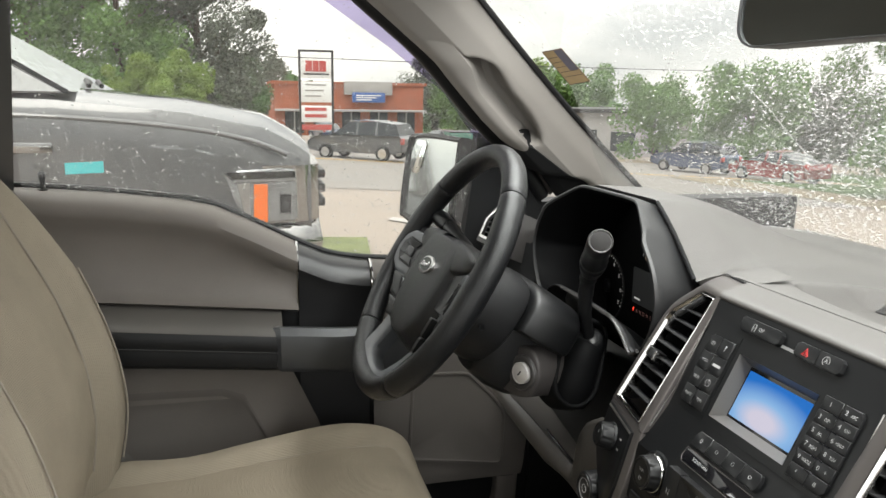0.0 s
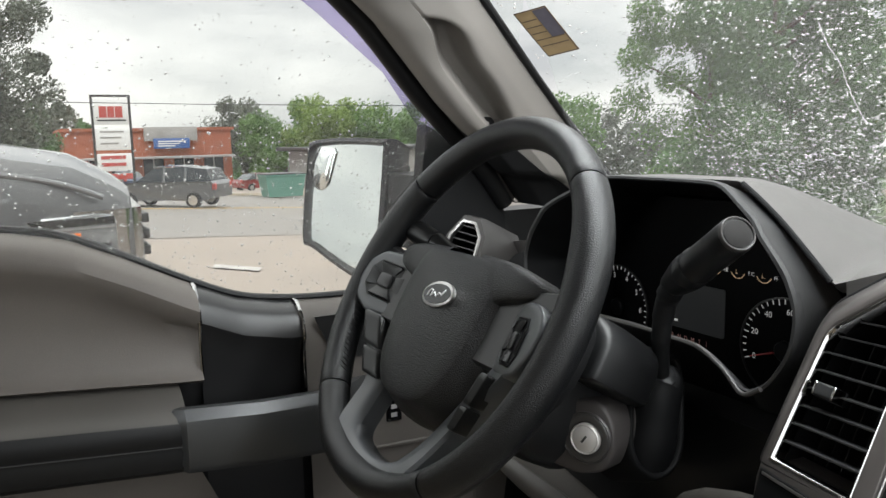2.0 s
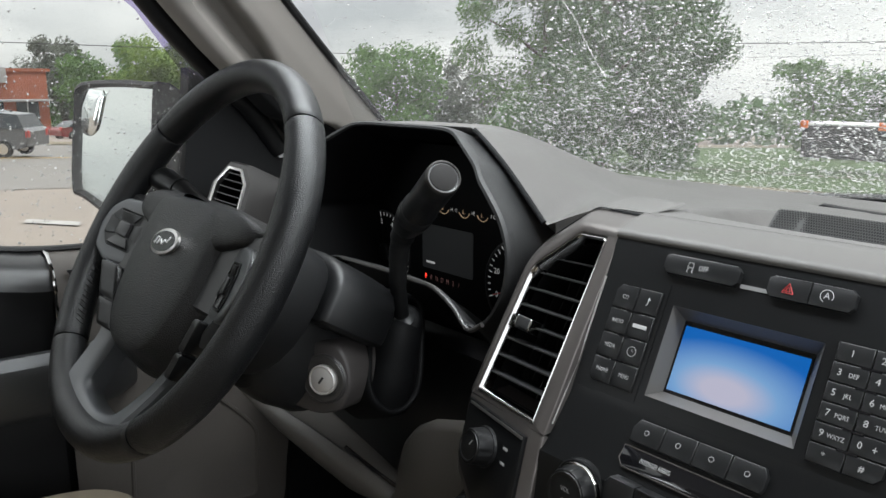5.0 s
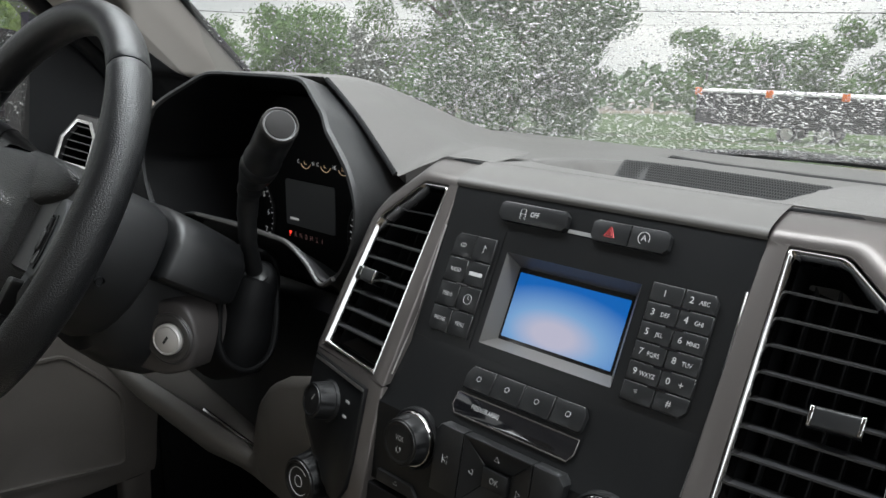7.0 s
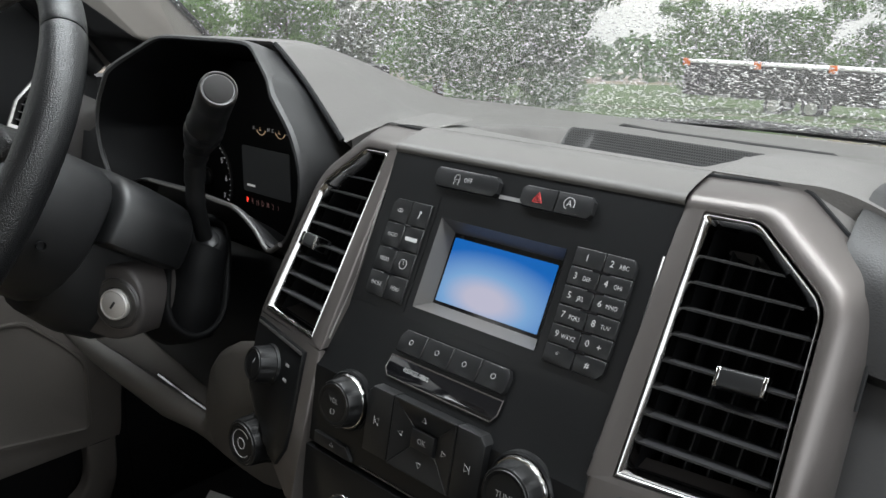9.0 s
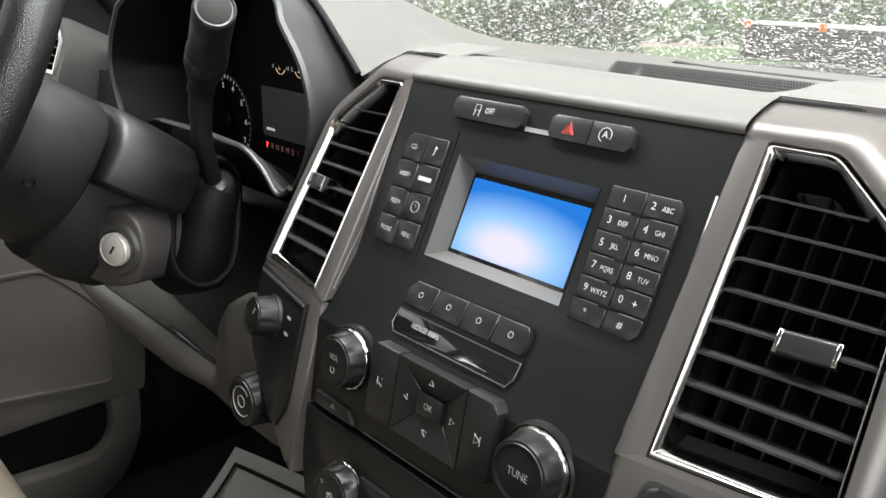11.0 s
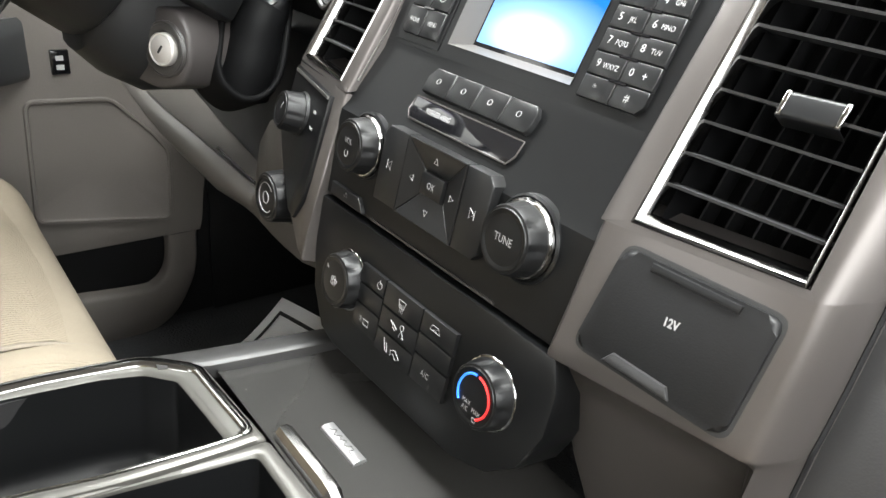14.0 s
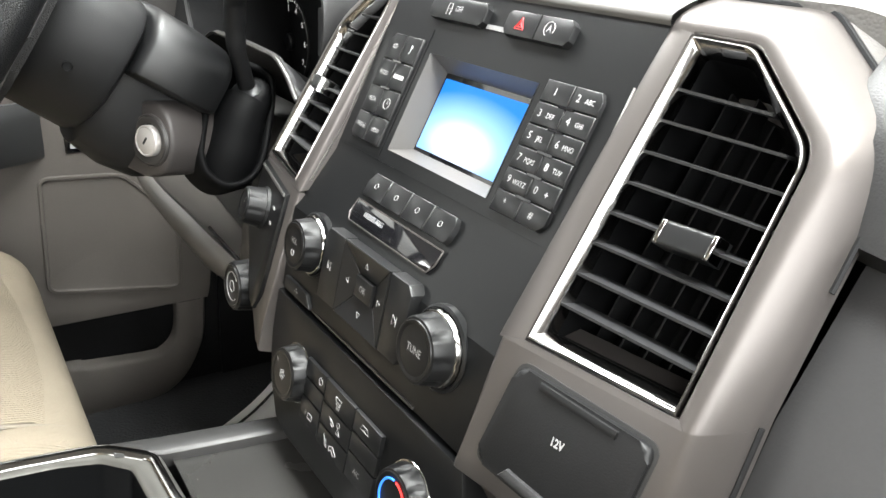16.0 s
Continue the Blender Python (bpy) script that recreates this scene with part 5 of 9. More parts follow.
# ---- gear lever ----
lever = thing("gear_lever", (-0.36, 0.22, 1.2), "black column gear lever with grey end button", "gear lever")
BO = Vector((-0.386, 0.182, 1.212))
BU = Vector((-0.315, 0.306, 0.898)).normalized()
BR = Vector((0.135, 0.951, -0.277)).normalized()
BN = BR.cross(BU).normalized()
on_boot = lambda a, b, n=0.0: BO + BR * a + BU * b + BN * n


def boot_loop(d, n):
    """Tall rounded outline of the boot frame, moved in by d."""
    pts = [(0.0 + d, -0.045), (0.008 + 0.8 * d, -0.064 + 0.6 * d), (0.030, -0.076 + d), (0.052 - 0.8 * d, -0.068 + 0.6 * d), (0.066 - d, -0.045), (0.068 - d, 0.0), (0.066 - d, 0.034), (0.058 - 0.8 * d, 0.050 - 0.6 * d), (0.034, 0.055 - d), (0.008 + 0.8 * d, 0.053 - 0.6 * d), (0.0 + d, 0.040), (-0.001 + d, 0.0)]
    return [on_boot(p.x, p.y, n) for p in smooth_line([(a, b, 0) for a, b in pts + pts[:1]], 4)[:-1]]


bm = nb()
rings(bm, [boot_loop(-0.006, -0.060), boot_loop(-0.005, -0.012), boot_loop(-0.003, -0.002), boot_loop(-0.001, 0.003), boot_loop(0.002, 0.0045), boot_loop(0.0045, 0.003), boot_loop(0.006, -0.002), boot_loop(0.008, -0.026), boot_loop(0.012, -0.030)], False, True)
part("boot_frame", bm, M_DEEP, lever, "black tall rounded boot frame", angle=60)
CB = Vector((-0.388, 0.227, 1.227))
KN = Vector((-0.2425, 0.1645, 1.3985))
GA = Vector((-0.350, 0.2060, 1.3360))
KX = (KN - GA).normalized()
# ribbed rubber boot that narrows to the collar
CA = (Vector((-0.374, 0.212, 1.271)) - CB).normalized()
bm = nb()
foot = on_boot(0.036, -0.040, -0.016)
spine = smooth_line([CB + CA * 0.001, CB - CA * 0.012, lerp(CB, foot, 0.38), lerp(CB, foot, 0.70), foot, foot - BU * 0.022 - BN * 0.012], 5)
wide_ = [ramp_at(i / (len(spine) - 1), [(0, 0.0160), (0.08, 0.0215), (0.24, 0.0235), (0.5, 0.0265), (0.8, 0.0290), (1.0, 0.0300)]) for i in range(len(spine))]
tube(bm, spine, wide_, 24)
part("boot", bm, M_DEEP, lever, "smooth black rubber boot", angle=60)
bm = nb()
tube(bm, smooth_line([CB - CA * 0.02, CB + CA * 0.008, CB + CA * 0.026, Vector((-0.374, 0.212, 1.272)), Vector((-0.369, 0.2095, 1.297)), (-0.360, 0.2075, 1.322), (-0.345, 0.2045, 1.339)]), [0.0088] * 18 + [0.0098] * 6 + [0.0108] * 6 + [0.0125] * 7, 14)
part("stem", bm, M_RUBBER, lever, "black bent lever")
bm = nb()
tube(bm, [CB - CA * 0.010, CB - CA * 0.006, CB + CA * 0.001, CB + CA * 0.004], [0.0155, 0.0172, 0.0168, 0.0120], 20)
part("collar", bm, M_BUTTON, lever)
bm = nb()
L = (KN - GA).length
tube(bm, [GA + KX * (L * t) for t in (-0.06, 0.05, 0.16, 0.26, 0.275, 0.285, 0.40, 0.415, 0.43, 0.80, 0.97, 1.0)], [0.0125, 0.0148, 0.0168, 0.0182, 0.0182, 0.0172, 0.0178, 0.0178, 0.0164, 0.0162, 0.0162, 0.0152], 26)
part("grip", bm, M_BUTTON, lever, "black moulded grip", angle=50)
bm = nb()
rings(bm, [[KN + KX * h + r * (math.cos(a) * KX.orthogonal().normalized() + math.sin(a) * KX.cross(KX.orthogonal()).normalized()) for a in (2 * math.pi * i / 32 for i in range(32))] for r, h in ((0.0158, -0.003), (0.0156, 0.0004), (0.0146, 0.0016), (0.0136, 0.0012), (0.0132, -0.0015), (0.0124, -0.0015))])
part("end_ring", bm, M_LOCKHOUSE, lever, "satin grey end ring")
bm = nb()
tube(bm, [KN - KX * 0.002, KN + KX * 0.0006, KN + KX * 0.0012], [0.0124, 0.0122, 0.0112], 28)
part("end_button", bm, material("grey_button_cap", (0.026, 0.025, 0.0246), 0.7, vary=0.04, spec=0.12), lever, "grey end button")

# ---- steering wheel ----
wheel = thing("steering_wheel", WC, "black leather-wrapped four-spoke steering wheel", "steering wheel")
RW, TR = 0.1899, 0.0162


def rim_loop(a, k=1.0):
    """A section of the rim at angle a (degrees, from the right, upward), thicker at the grips."""
    grip = 1 + 0.16 * math.exp(-((a - 22) / 12) ** 2) + 0.16 * math.exp(-((a - 158) / 12) ** 2)
    flat = 0.010 * math.exp(-((a - 270) / 22) ** 2)
    c, s = math.cos(radians(a)), math.sin(radians(a))
    lp = []
    for i in range(18):
        b = 2 * math.pi * i / 18
        r = RW - flat * 0.3 + TR * grip * k * math.cos(b)
        lp.append(WM @ Vector((r * c, r * s, TR * 1.12 * k * math.sin(b))))
    return lp


SEAM = [46, 142, 225, 307]
for i in range(4):
    a0, a1 = SEAM[i], SEAM[(i + 1) % 4] + (360 if i == 3 else 0)
    n = max(8, int((a1 - a0) / 3))
    bm = nb()
    loops = [rim_loop((a0 + 0.25 + (a1 - a0 - 0.5) * k / n) % 360, 0.955 if k in (0, n) else 1.0) for k in range(n + 1)]
    mid = [loops[0]] + [rim_loop((a0 + 0.7) % 360)] + loops[1:-1] + [rim_loop((a1 - 0.7) % 360)] + [loops[-1]]
    rings(bm, mid, True, True)
    part("rim_grip" if i in (0, 2) else "rim_section", bm, M_LEATHER, wheel, "black grained leather rim section", angle=60)
bm = nb()
tube(bm, [WM @ Vector((RW * math.cos(radians(a)), RW * math.sin(radians(a)), 0)) for a in range(0, 360, 6)], 0.012, 8, True)
part("rim_core", bm, M_RUBBER, wheel)
for a in range(148, 222, 2):
    if not 168 < a < 192:
        bm = nb()
        c, s = math.cos(radians(a)), math.sin(radians(a))
        rr = RW - TR * 1.02
        tube(bm, [WM @ Vector((rr * c - 0.002 * s, rr * s + 0.002 * c, -0.003)), WM @ Vector((rr * c, rr * s, 0.002)), WM @ Vector((rr * c + 0.002 * s, rr * s - 0.002 * c, 0.006))], 0.0006, 5)
        part("stitch", bm, M_BUTTON, wheel)


def wheel_at(x, y, n):
    return WM @ Vector((x, y, n))


sm = lambda pts, n=4: [(p.x, p.y) for p in smooth_line([(x, y, 0) for x, y in pts] + [(*pts[0], 0)], n)][:-1]
pad_half = [(0.0, 0.057), (0.030, 0.0568), (0.062, 0.0550), (0.086, 0.0490), (0.096, 0.030), (0.101, -0.005), (0.099, -0.036), (0.090, -0.078), (0.066, -0.106), (0.034, -0.118), (0.0, -0.121)]
face_half = [(0.0, 0.049), (0.026, 0.0488), (0.050, 0.0470), (0.068, 0.0410), (0.0745, 0.026), (0.0765, -0.005), (0.0740, -0.036), (0.063, -0.070), (0.045, -0.092), (0.022, -0.102), (0.0, -0.104)]
both = lambda h: sm(h + [(-x, y) for x, y in h[-2:0:-1]])
po, pf = both(pad_half), both(face_half)
mid_pad = lambda t: [(lerp(a, c, t), lerp(b, d, t)) for (a, b), (c, d) in zip(po, pf)]
bm = nb()
flow = lambda x, y, n: lerp(n, lerp(0.0064, n, 0.18), smoothstep(0.004, 0.026, y) * smoothstep(0.040, 0.066, abs(x)) * smoothstep(0.058, 0.050, y))
loops = [[wheel_at(x, y, n if n < -0.029 else flow(x, y, n)) for x, y in mid_pad(t)] for t, n in ((0.0, -0.040), (0.0, -0.030), (0.05, -0.0250), (0.35, -0.0135), (0.78, 0.0010), (0.93, 0.0054), (1.0, 0.0064))]
for k, n in ((0.94, 0.0082), (0.80, 0.0100), (0.55, 0.0122), (0.3, 0.0135), (0.1, 0.0140)):
    loops.append([wheel_at(x * k, -0.022 + (y + 0.022) * k, n) for x, y in pf])
rings(bm, loops, False, True)
for s in (-1, 1):
    # rounded wing over each side spoke
    wing = [(0.030, 0.0555, 0.004, 0.0060), (0.060, 0.0545, 0.007, 0.0072), (0.084, 0.0530, 0.0110, 0.0074), (0.105, 0.0500, 0.0165, 0.0064), (0.120, 0.0465, 0.0215, 0.0042), (0.129, 0.0430, 0.0260, 0.0008), (0.1335, 0.0400, 0.0300, -0.0045), (0.1345, 0.0370, 0.0335, -0.0120)]
    loops = []
    for x, yt, yb, n in wing:
        d = yt - yb
        loops.append([wheel_at(s * x, y, max(-0.034, h)) for y, h in ((yt, -0.034), (yt, n - 0.010), (yt - 0.03 * d, n - 0.005), (yt - 0.12 * d, n - 0.0014), (yt - 0.34 * d, n), (yt - 0.66 * d, n - 0.0004), (yb + 0.14 * d, n - 0.0022), (yb + 0.04 * d, n - 0.0055), (yb, n - 0.012), (yb, -0.034))])
    rings(bm, loops, False, True, closed=False)
part("airbag_pad", bm, M_PAD, wheel, "black grained airbag pad", angle=70)
LM = WM @ pose(0.0075, 0.001, 0.0135, 0, 0, 6)
bm = nb()
oval = [(0.0280 * math.cos(a), 0.0135 * math.sin(a)) for a in (2 * math.pi * i / 40 for i in range(40))]
rings(bm, [[LM @ Vector((x, y, -0.002)) for x, y in oval], [LM @ Vector((x, y, 0.0022)) for x, y in oval], [LM @ Vector((x * 0.95, y * 0.9, 0.003)) for x, y in oval]], False, True)
badge = part("badge", bm, M_STEEL, wheel, "oval maker's badge with silver edge")
M_BADGE = material("badge_enamel", (0.02, 0.021, 0.024), 0.25)
bm = nb()
rings(bm, [[LM @ Vector((x * 0.88, y * 0.78, 0.0030)) for x, y in oval], [LM @ Vector((x * 0.86, y * 0.76, 0.0036)) for x, y in oval]], False, True)
part("enamel", bm, M_BADGE, badge)
outline_mark(LM @ pose(0, 0, 0.0036), [(-0.016, -0.003), (-0.012, 0.004), (-0.007, 0.003), (-0.009, -0.003), (-0.003, 0.001), (0.001, -0.003), (0.005, 0.001), (0.010, -0.001), (0.015, 0.004)], 0.0016, M_WHITEMARK, badge, closed=False, name="script_flourish")
bar_mark(WM @ pose(-0.010, -0.052, 0.0120), 0.012, 0.0026, M_RUBBER, wheel)
bar_mark(WM @ pose(-0.010, -0.066, 0.0105), 0.005, 0.004, M_RUBBER, wheel)

# spokes with their switch blocks
for s in (-1, 1):
    X = lambda pts: [(s * x, y) for x, y in pts]
    bm = nb()
    sp_out = [(0.070, 0.024), (0.100, 0.034), (0.145, 0.038), (0.184, 0.044), (0.186, -0.018), (0.166, -0.034), (0.135, -0.044), (0.070, -0.044), (0.062, -0.010)]
    rings(bm, [[wheel_at(x, y, -0.020) for x, y in X(sp_out)], [wheel_at(x, y, -0.008) for x, y in X(sp_out)], [wheel_at(lerp(x, s * 0.12, 0.06), lerp(y, -0.005, 0.08), -0.003) for x, y in X(sp_out)]], True, True)
    spoke = part("spoke", bm, M_DARK, wheel, "dark grey side spoke")
    lift = -0.003 if s < 0 else -0.013
    # the switch face leans inward, down towards the pad
    face = lambda x, y, n=0.0: wheel_at(s * x, y + lift, n + 0.001 + 0.26 * (x - 0.136))
    slim = 1.0 if s < 0 else 0.46
    across = lambda pts, k: [(0.137 + (x - 0.137) * k if s > 0 else x, y) for x, y in pts]
    shrink = lambda pts, k, cx=0.134, cy=0.0: [(lerp(x, cx, k), lerp(y, cy, k)) for x, y in pts]
    bez = fillet(([(0.113, 0.030), (0.124, 0.037), (0.148, 0.036), (0.164, 0.029), (0.174, 0.014), (0.170, -0.008), (0.158, -0.026), (0.140, -0.032), (0.113, -0.031)]) if s > 0 else [(0.096, 0.032), (0.122, 0.037), (0.158, 0.034), (0.176, 0.020), (0.181, -0.004), (0.174, -0.028), (0.150, -0.040), (0.112, -0.036), (0.094, -0.016)], 0.006, 3)
    seat_o = fillet(across([(0.100, 0.010), (0.112, 0.0225), (0.154, 0.0225), (0.166, 0.010), (0.166, -0.010), (0.154, -0.0225), (0.112, -0.0225), (0.100, -0.010)], 0.46), 0.003 if s < 0 else 0.0015, 3)
    bm = nb()
    rings(bm, [[face(x, y, -0.012) for x, y in bez], [face(x, y, -0.001) for x, y in bez], [face(x, y, 0.0008) for x, y in shrink(bez, 0.04)], [face(x, y, 0.0014) for x, y in shrink(bez, 0.09)], [face(x, y, 0.0014) for x, y in shrink(bez, 0.2)]], True, True)
    sw = part("switch_bezel", bm, M_SPOKE, spoke, angle=50)
    bm = nb()
    rings(bm, [[face(x, y, -0.002) for x, y in seat_o], [face(x, y, 0.0026) for x, y in seat_o], [face(x, y, 0.0030) for x, y in shrink(seat_o, 0.05)], [face(x, y, 0.0018) for x, y in shrink(seat_o, 0.10)]], False, True)
    part("rocker_seat", bm, M_BLACK, sw, angle=50)
    fit = lambda p: (0.1345 + 0.0305 * slim * p[0], 0.020 * p[1])
    for q in ([(-0.62, 0.96), (0.62, 0.96), (0.34, 0.46), (-0.34, 0.46)], [(0.98, 0.52), (0.98, -0.52), (0.44, -0.36), (0.44, 0.36)], [(0.62, -0.96), (-0.62, -0.96), (-0.34, -0.46), (0.34, -0.46)], [(-0.98, -0.52), (-0.98, 0.52), (-0.44, 0.36), (-0.44, -0.36)]):
        q = [fit(p) for p in q]
        cx, cy = sum(p[0] for p in q) / 4, sum(p[1] for p in q) / 4
        bm = nb()
        rings(bm, [[face(x, y, 0.001) for x, y in q], [face(x, y, 0.0036 if j < 2 else 0.0026) for j, (x, y) in enumerate(q)], [face(x, y, 0.0042 if j < 2 else 0.0030) for j, (x, y) in enumerate(shrink(q, 0.12, cx, cy))]], True, True)
        part("rocker", bm, M_BUTTON, sw)
    q = fillet([fit(p) for p in ((-0.34, 0.38), (0.34, 0.38), (0.34, -0.38), (-0.34, -0.38))], 0.003, 2)
    bm = nb()
    rings(bm, [[face(x, y, 0.001) for x, y in q], [face(x, y, 0.0046) for x, y in q], [face(x, y, 0.0052) for x, y in shrink(q, 0.12, 0.132, 0)]], True, True)
    part("centre_key", bm, M_DARK, sw)
    # two keys in line below the switch
    up = 0.003 if s < 0 else 0.0065
    for k in range(2):
        t0, t1 = (0.0, 0.54) if k == 0 else (0.57, 1.0)
        q = [(lerp(0.107, 0.071, t0), lerp(-0.040, -0.102, t0)), (lerp(0.137, 0.098, t0), lerp(-0.040, -0.102, t0)), (lerp(0.137, 0.098, t1), lerp(-0.040, -0.102, t1)), (lerp(0.107, 0.071, t1), lerp(-0.040, -0.102, t1))]
        if s > 0:
            q = [(lerp(0.1265, 0.1000, t) + e, lerp(-0.041, -0.098, t)) for t, e in ((t0, -0.008), (t0, 0.0065), (t1, 0.0065), (t1, -0.008))]
        q = fillet(q, 0.003, 2)
        low = lambda x, y, n: wheel_at(s * x, y + 0.5 * lift, n + lerp(0.002, -0.009, (-y - 0.04) / 0.062) + (0.27 * (x - lerp(0.122, 0.084, (-y - 0.04) / 0.062)) if s < 0 else 0.10 * (x - lerp(0.1265, 0.1000, (-y - 0.04) / 0.057))))
        cx, cy = sum(p[0] for p in q) / len(q), sum(p[1] for p in q) / len(q)
        bm = nb()
        rings(bm, [[low(x, y, -0.008) for x, y in q], [low(x, y, up) for x, y in q], [low(x, y, up + 0.0012) for x, y in shrink(q, 0.10, cx, cy)], [low(x, y, up + 0.0012) for x, y in shrink(q, 0.4, cx, cy)]], True, True)
        part("lower_key", bm, M_BUTTON, spoke, angle=50)
# lower spokes: one satin U that runs from side to side along the rim
arm_half = [(0.145, -0.040, 0.112, -0.040, -0.001), (0.119, -0.074, 0.088, -0.072, -0.006), (0.096, -0.104, 0.067, -0.100, -0.011), (0.089, -0.130, 0.058, -0.128, -0.005), (0.083, -0.152, 0.050, -0.148, 0.002), (0.074, -0.168, 0.040, -0.158, 0.005), (0.048, -0.180, 0.022, -0.163, 0.005), (0.0, -0.186, 0.0, -0.165, 0.005)]
arm_path = [Vector((a, b, n)) for a, b, c, d, n in arm_half], [Vector((c, d, n)) for a, b, c, d, n in arm_half]
so, si = [smooth_line(h + [Vector((-p.x, p.y, p.z)) for p in h[-2::-1]], 5) for h in arm_path]
bm = nb()
loops = []
for p, q in zip(so, si):
    at_w = lambda t, dn: wheel_at(lerp(p.x, q.x, t), lerp(p.y, q.y, t), lerp(p.z, q.z, t) + dn)
    loops.append([at_w(0, -0.024), at_w(0, 0.001), at_w(0.10, 0.0045), at_w(0.5, 0.001), at_w(0.88, -0.002), at_w(1, -0.006), at_w(1, -0.024)])
rings(bm, loops, True, True)
part("lower_spoke", bm, M_SPOKE, wheel, "satin dark grey lower spoke", angle=40)


# ---- cab shell ----
def shell(name, mat, build, label):
    b = nb()
    build(b)
    ob = part(name, b, mat)
    return tagged(ob, label, name.split("_")[0], kind="structure")


def wind_y(x, z):
    """The windshield's sheet: forward place by height and by distance from the centre line."""
    yc = 0.945 - 1.72 * (z - 1.318)
    d = max(0.03, 0.31 - 0.86 * (z - 1.40))
    return yc - d * (abs(x) / 0.72) ** 2.3


def wind_half(z):
    return ramp_at(z, [(1.28, 0.795), (1.43, 0.775), (1.56, 0.735), (1.80, 0.655)])


SILL = [(-0.80, 1.408), (-0.609, 1.400), (-0.474, 1.389), (-0.36, 1.375), (-0.303, 1.362), (-0.24, 1.333), (-0.165, 1.294), (-0.10, 1.265), (-0.04, 1.253), (0.04, 1.247), (0.30, 1.244)]
sill = lambda y: ramp_at(y, SILL)

shell("floor", M_CARPET, lambda b: box(b, (-0.88, -1.6, 0.55), (0.88, 0.75, 0.60)), "black carpeted cab floor")
shell("ceiling", M_LINER, lambda b: rings(b, [[Vector((x, y, 1.80 - 0.05 * (abs(x) / 0.7) ** 3 - 0.05 * smoothstep(-1.0, -1.55, y) + dz)) for x in (-0.72, -0.6, -0.3, 0.0, 0.3, 0.6, 0.72)] for dz, y in ((0, 0.085), (0, -0.3), (0, -0.9), (0, -1.55), (0.03, -1.55), (0.03, 0.085))], closed=False), "pale grey cloth headliner")


def rear_wall(b):
    box(b, (-0.86, -1.62, 0.6), (0.86, -1.56, 1.33))
    box(b, (-0.86, -1.60, 1.70), (0.86, -1.54, 1.82))
    for s in (-1, 1):
        box(b, (min(s * 0.86, s * 0.60), -1.60, 1.33), (max(s * 0.86, s * 0.60), -1.54, 1.70))


shell("wall_rear", M_PILLAR, rear_wall, "grey rear cab wall with a wide back window")


def right_wall(b):
    box(b, (0.84, -1.58, 0.58), (0.90, 0.62, 1.27))
    box(b, (0.80, -0.62, 1.27), (0.88, -0.52, 1.79))
    box(b, (0.72, -1.58, 1.74), (0.80, 0.08, 1.82))
    rings(b, [[Vector((0.84, 0.62, 1.27)), Vector((0.88, 0.62, 1.27)), Vector((0.88, 0.50, 1.27)), Vector((0.84, 0.50, 1.27))], [Vector((0.68, 0.10, 1.80)), Vector((0.72, 0.10, 1.80)), Vector((0.74, -0.02, 1.80)), Vector((0.70, -0.02, 1.80))]], True, True)
    box(b, (0.84, -1.58, 1.27), (0.90, -1.40, 1.79))


shell("wall_right", M_TAUPE, right_wall, "taupe passenger door and pillars with open window area")


def left_wall(b):
    box(b, (-0.92, -1.58, 0.58), (-0.86, -0.78, 1.36))
    box(b, (-0.80, -1.58, 1.74), (-0.72, 0.08, 1.82))
    box(b, (-0.90, -1.58, 1.36), (-0.84, -1.40, 1.79))


shell("wall_left", M_TAUPE, left_wall, "taupe rear door panel on the driver side")

b_pillar = thing("pillar_b", (-0.84, -0.64, 1.2), "black door frame and pillar beside the driver seat", "pillar", kind="structure")
bm = nb()
rings(bm, [[Vector((-0.86, -0.632, 1.395)), Vector((-0.80, -0.644, 1.395)), Vector((-0.80, -0.74, 1.395)), Vector((-0.90, -0.74, 1.395))], [Vector((-0.80, -0.592, 1.76)), Vector((-0.74, -0.604, 1.76)), Vector((-0.74, -0.70, 1.76)), Vector((-0.84, -0.70, 1.76))]], True, True)
part("frame", bm, M_RUBBER, b_pillar)

# ---- driver's A pillar ----
pillar = thing("pillar_a", (-0.78, 0.3, 1.4), "grey windshield pillar trim with a grab handle", "pillar", kind="structure")
WS = [Vector(p) for p in ((-0.800, 0.545, 1.372), (-0.786, 0.478, 1.428), (-0.752, 0.355, 1.532), (-0.722, 0.245, 1.632), (-0.700, 0.140, 1.735), (-0.690, 0.075, 1.800))]
DS = [Vector(p) for p in ((-0.840, 0.345, 1.372), (-0.830, 0.290, 1.442), (-0.810, 0.185, 1.535), (-0.792, 0.085, 1.640), (-0.772, -0.040, 1.738), (-0.760, -0.110, 1.800))]
inw = [Vector((0.040, -0.030, -0.012)), Vector((0.040, -0.030, -0.012)), Vector((0.036, -0.024, -0.015)), Vector((0.034, -0.020, -0.020)), Vector((0.034, -0.02, -0.024)), Vector((0.03, -0.02, -0.024))]
def on_pillar(t, f, out=0.0):
    """t along the pillar (0 at the dash), f across it (0 at the glass), out towards the cab."""
    x = t * (len(WS) - 1)
    k = min(int(x), len(WS) - 2)
    w, d = lerp(WS[k], WS[k + 1], x - k), lerp(DS[k], DS[k + 1], x - k)
    i = lerp(inw[k], inw[k + 1], x - k)
    g = ramp_at(f, [(0, 0), (0.2, 0.62), (0.45, 1.0), (0.75, 0.95), (0.95, 0.5), (1, 0)])
    return lerp(w, d, f) + i * g + i.normalized() * out


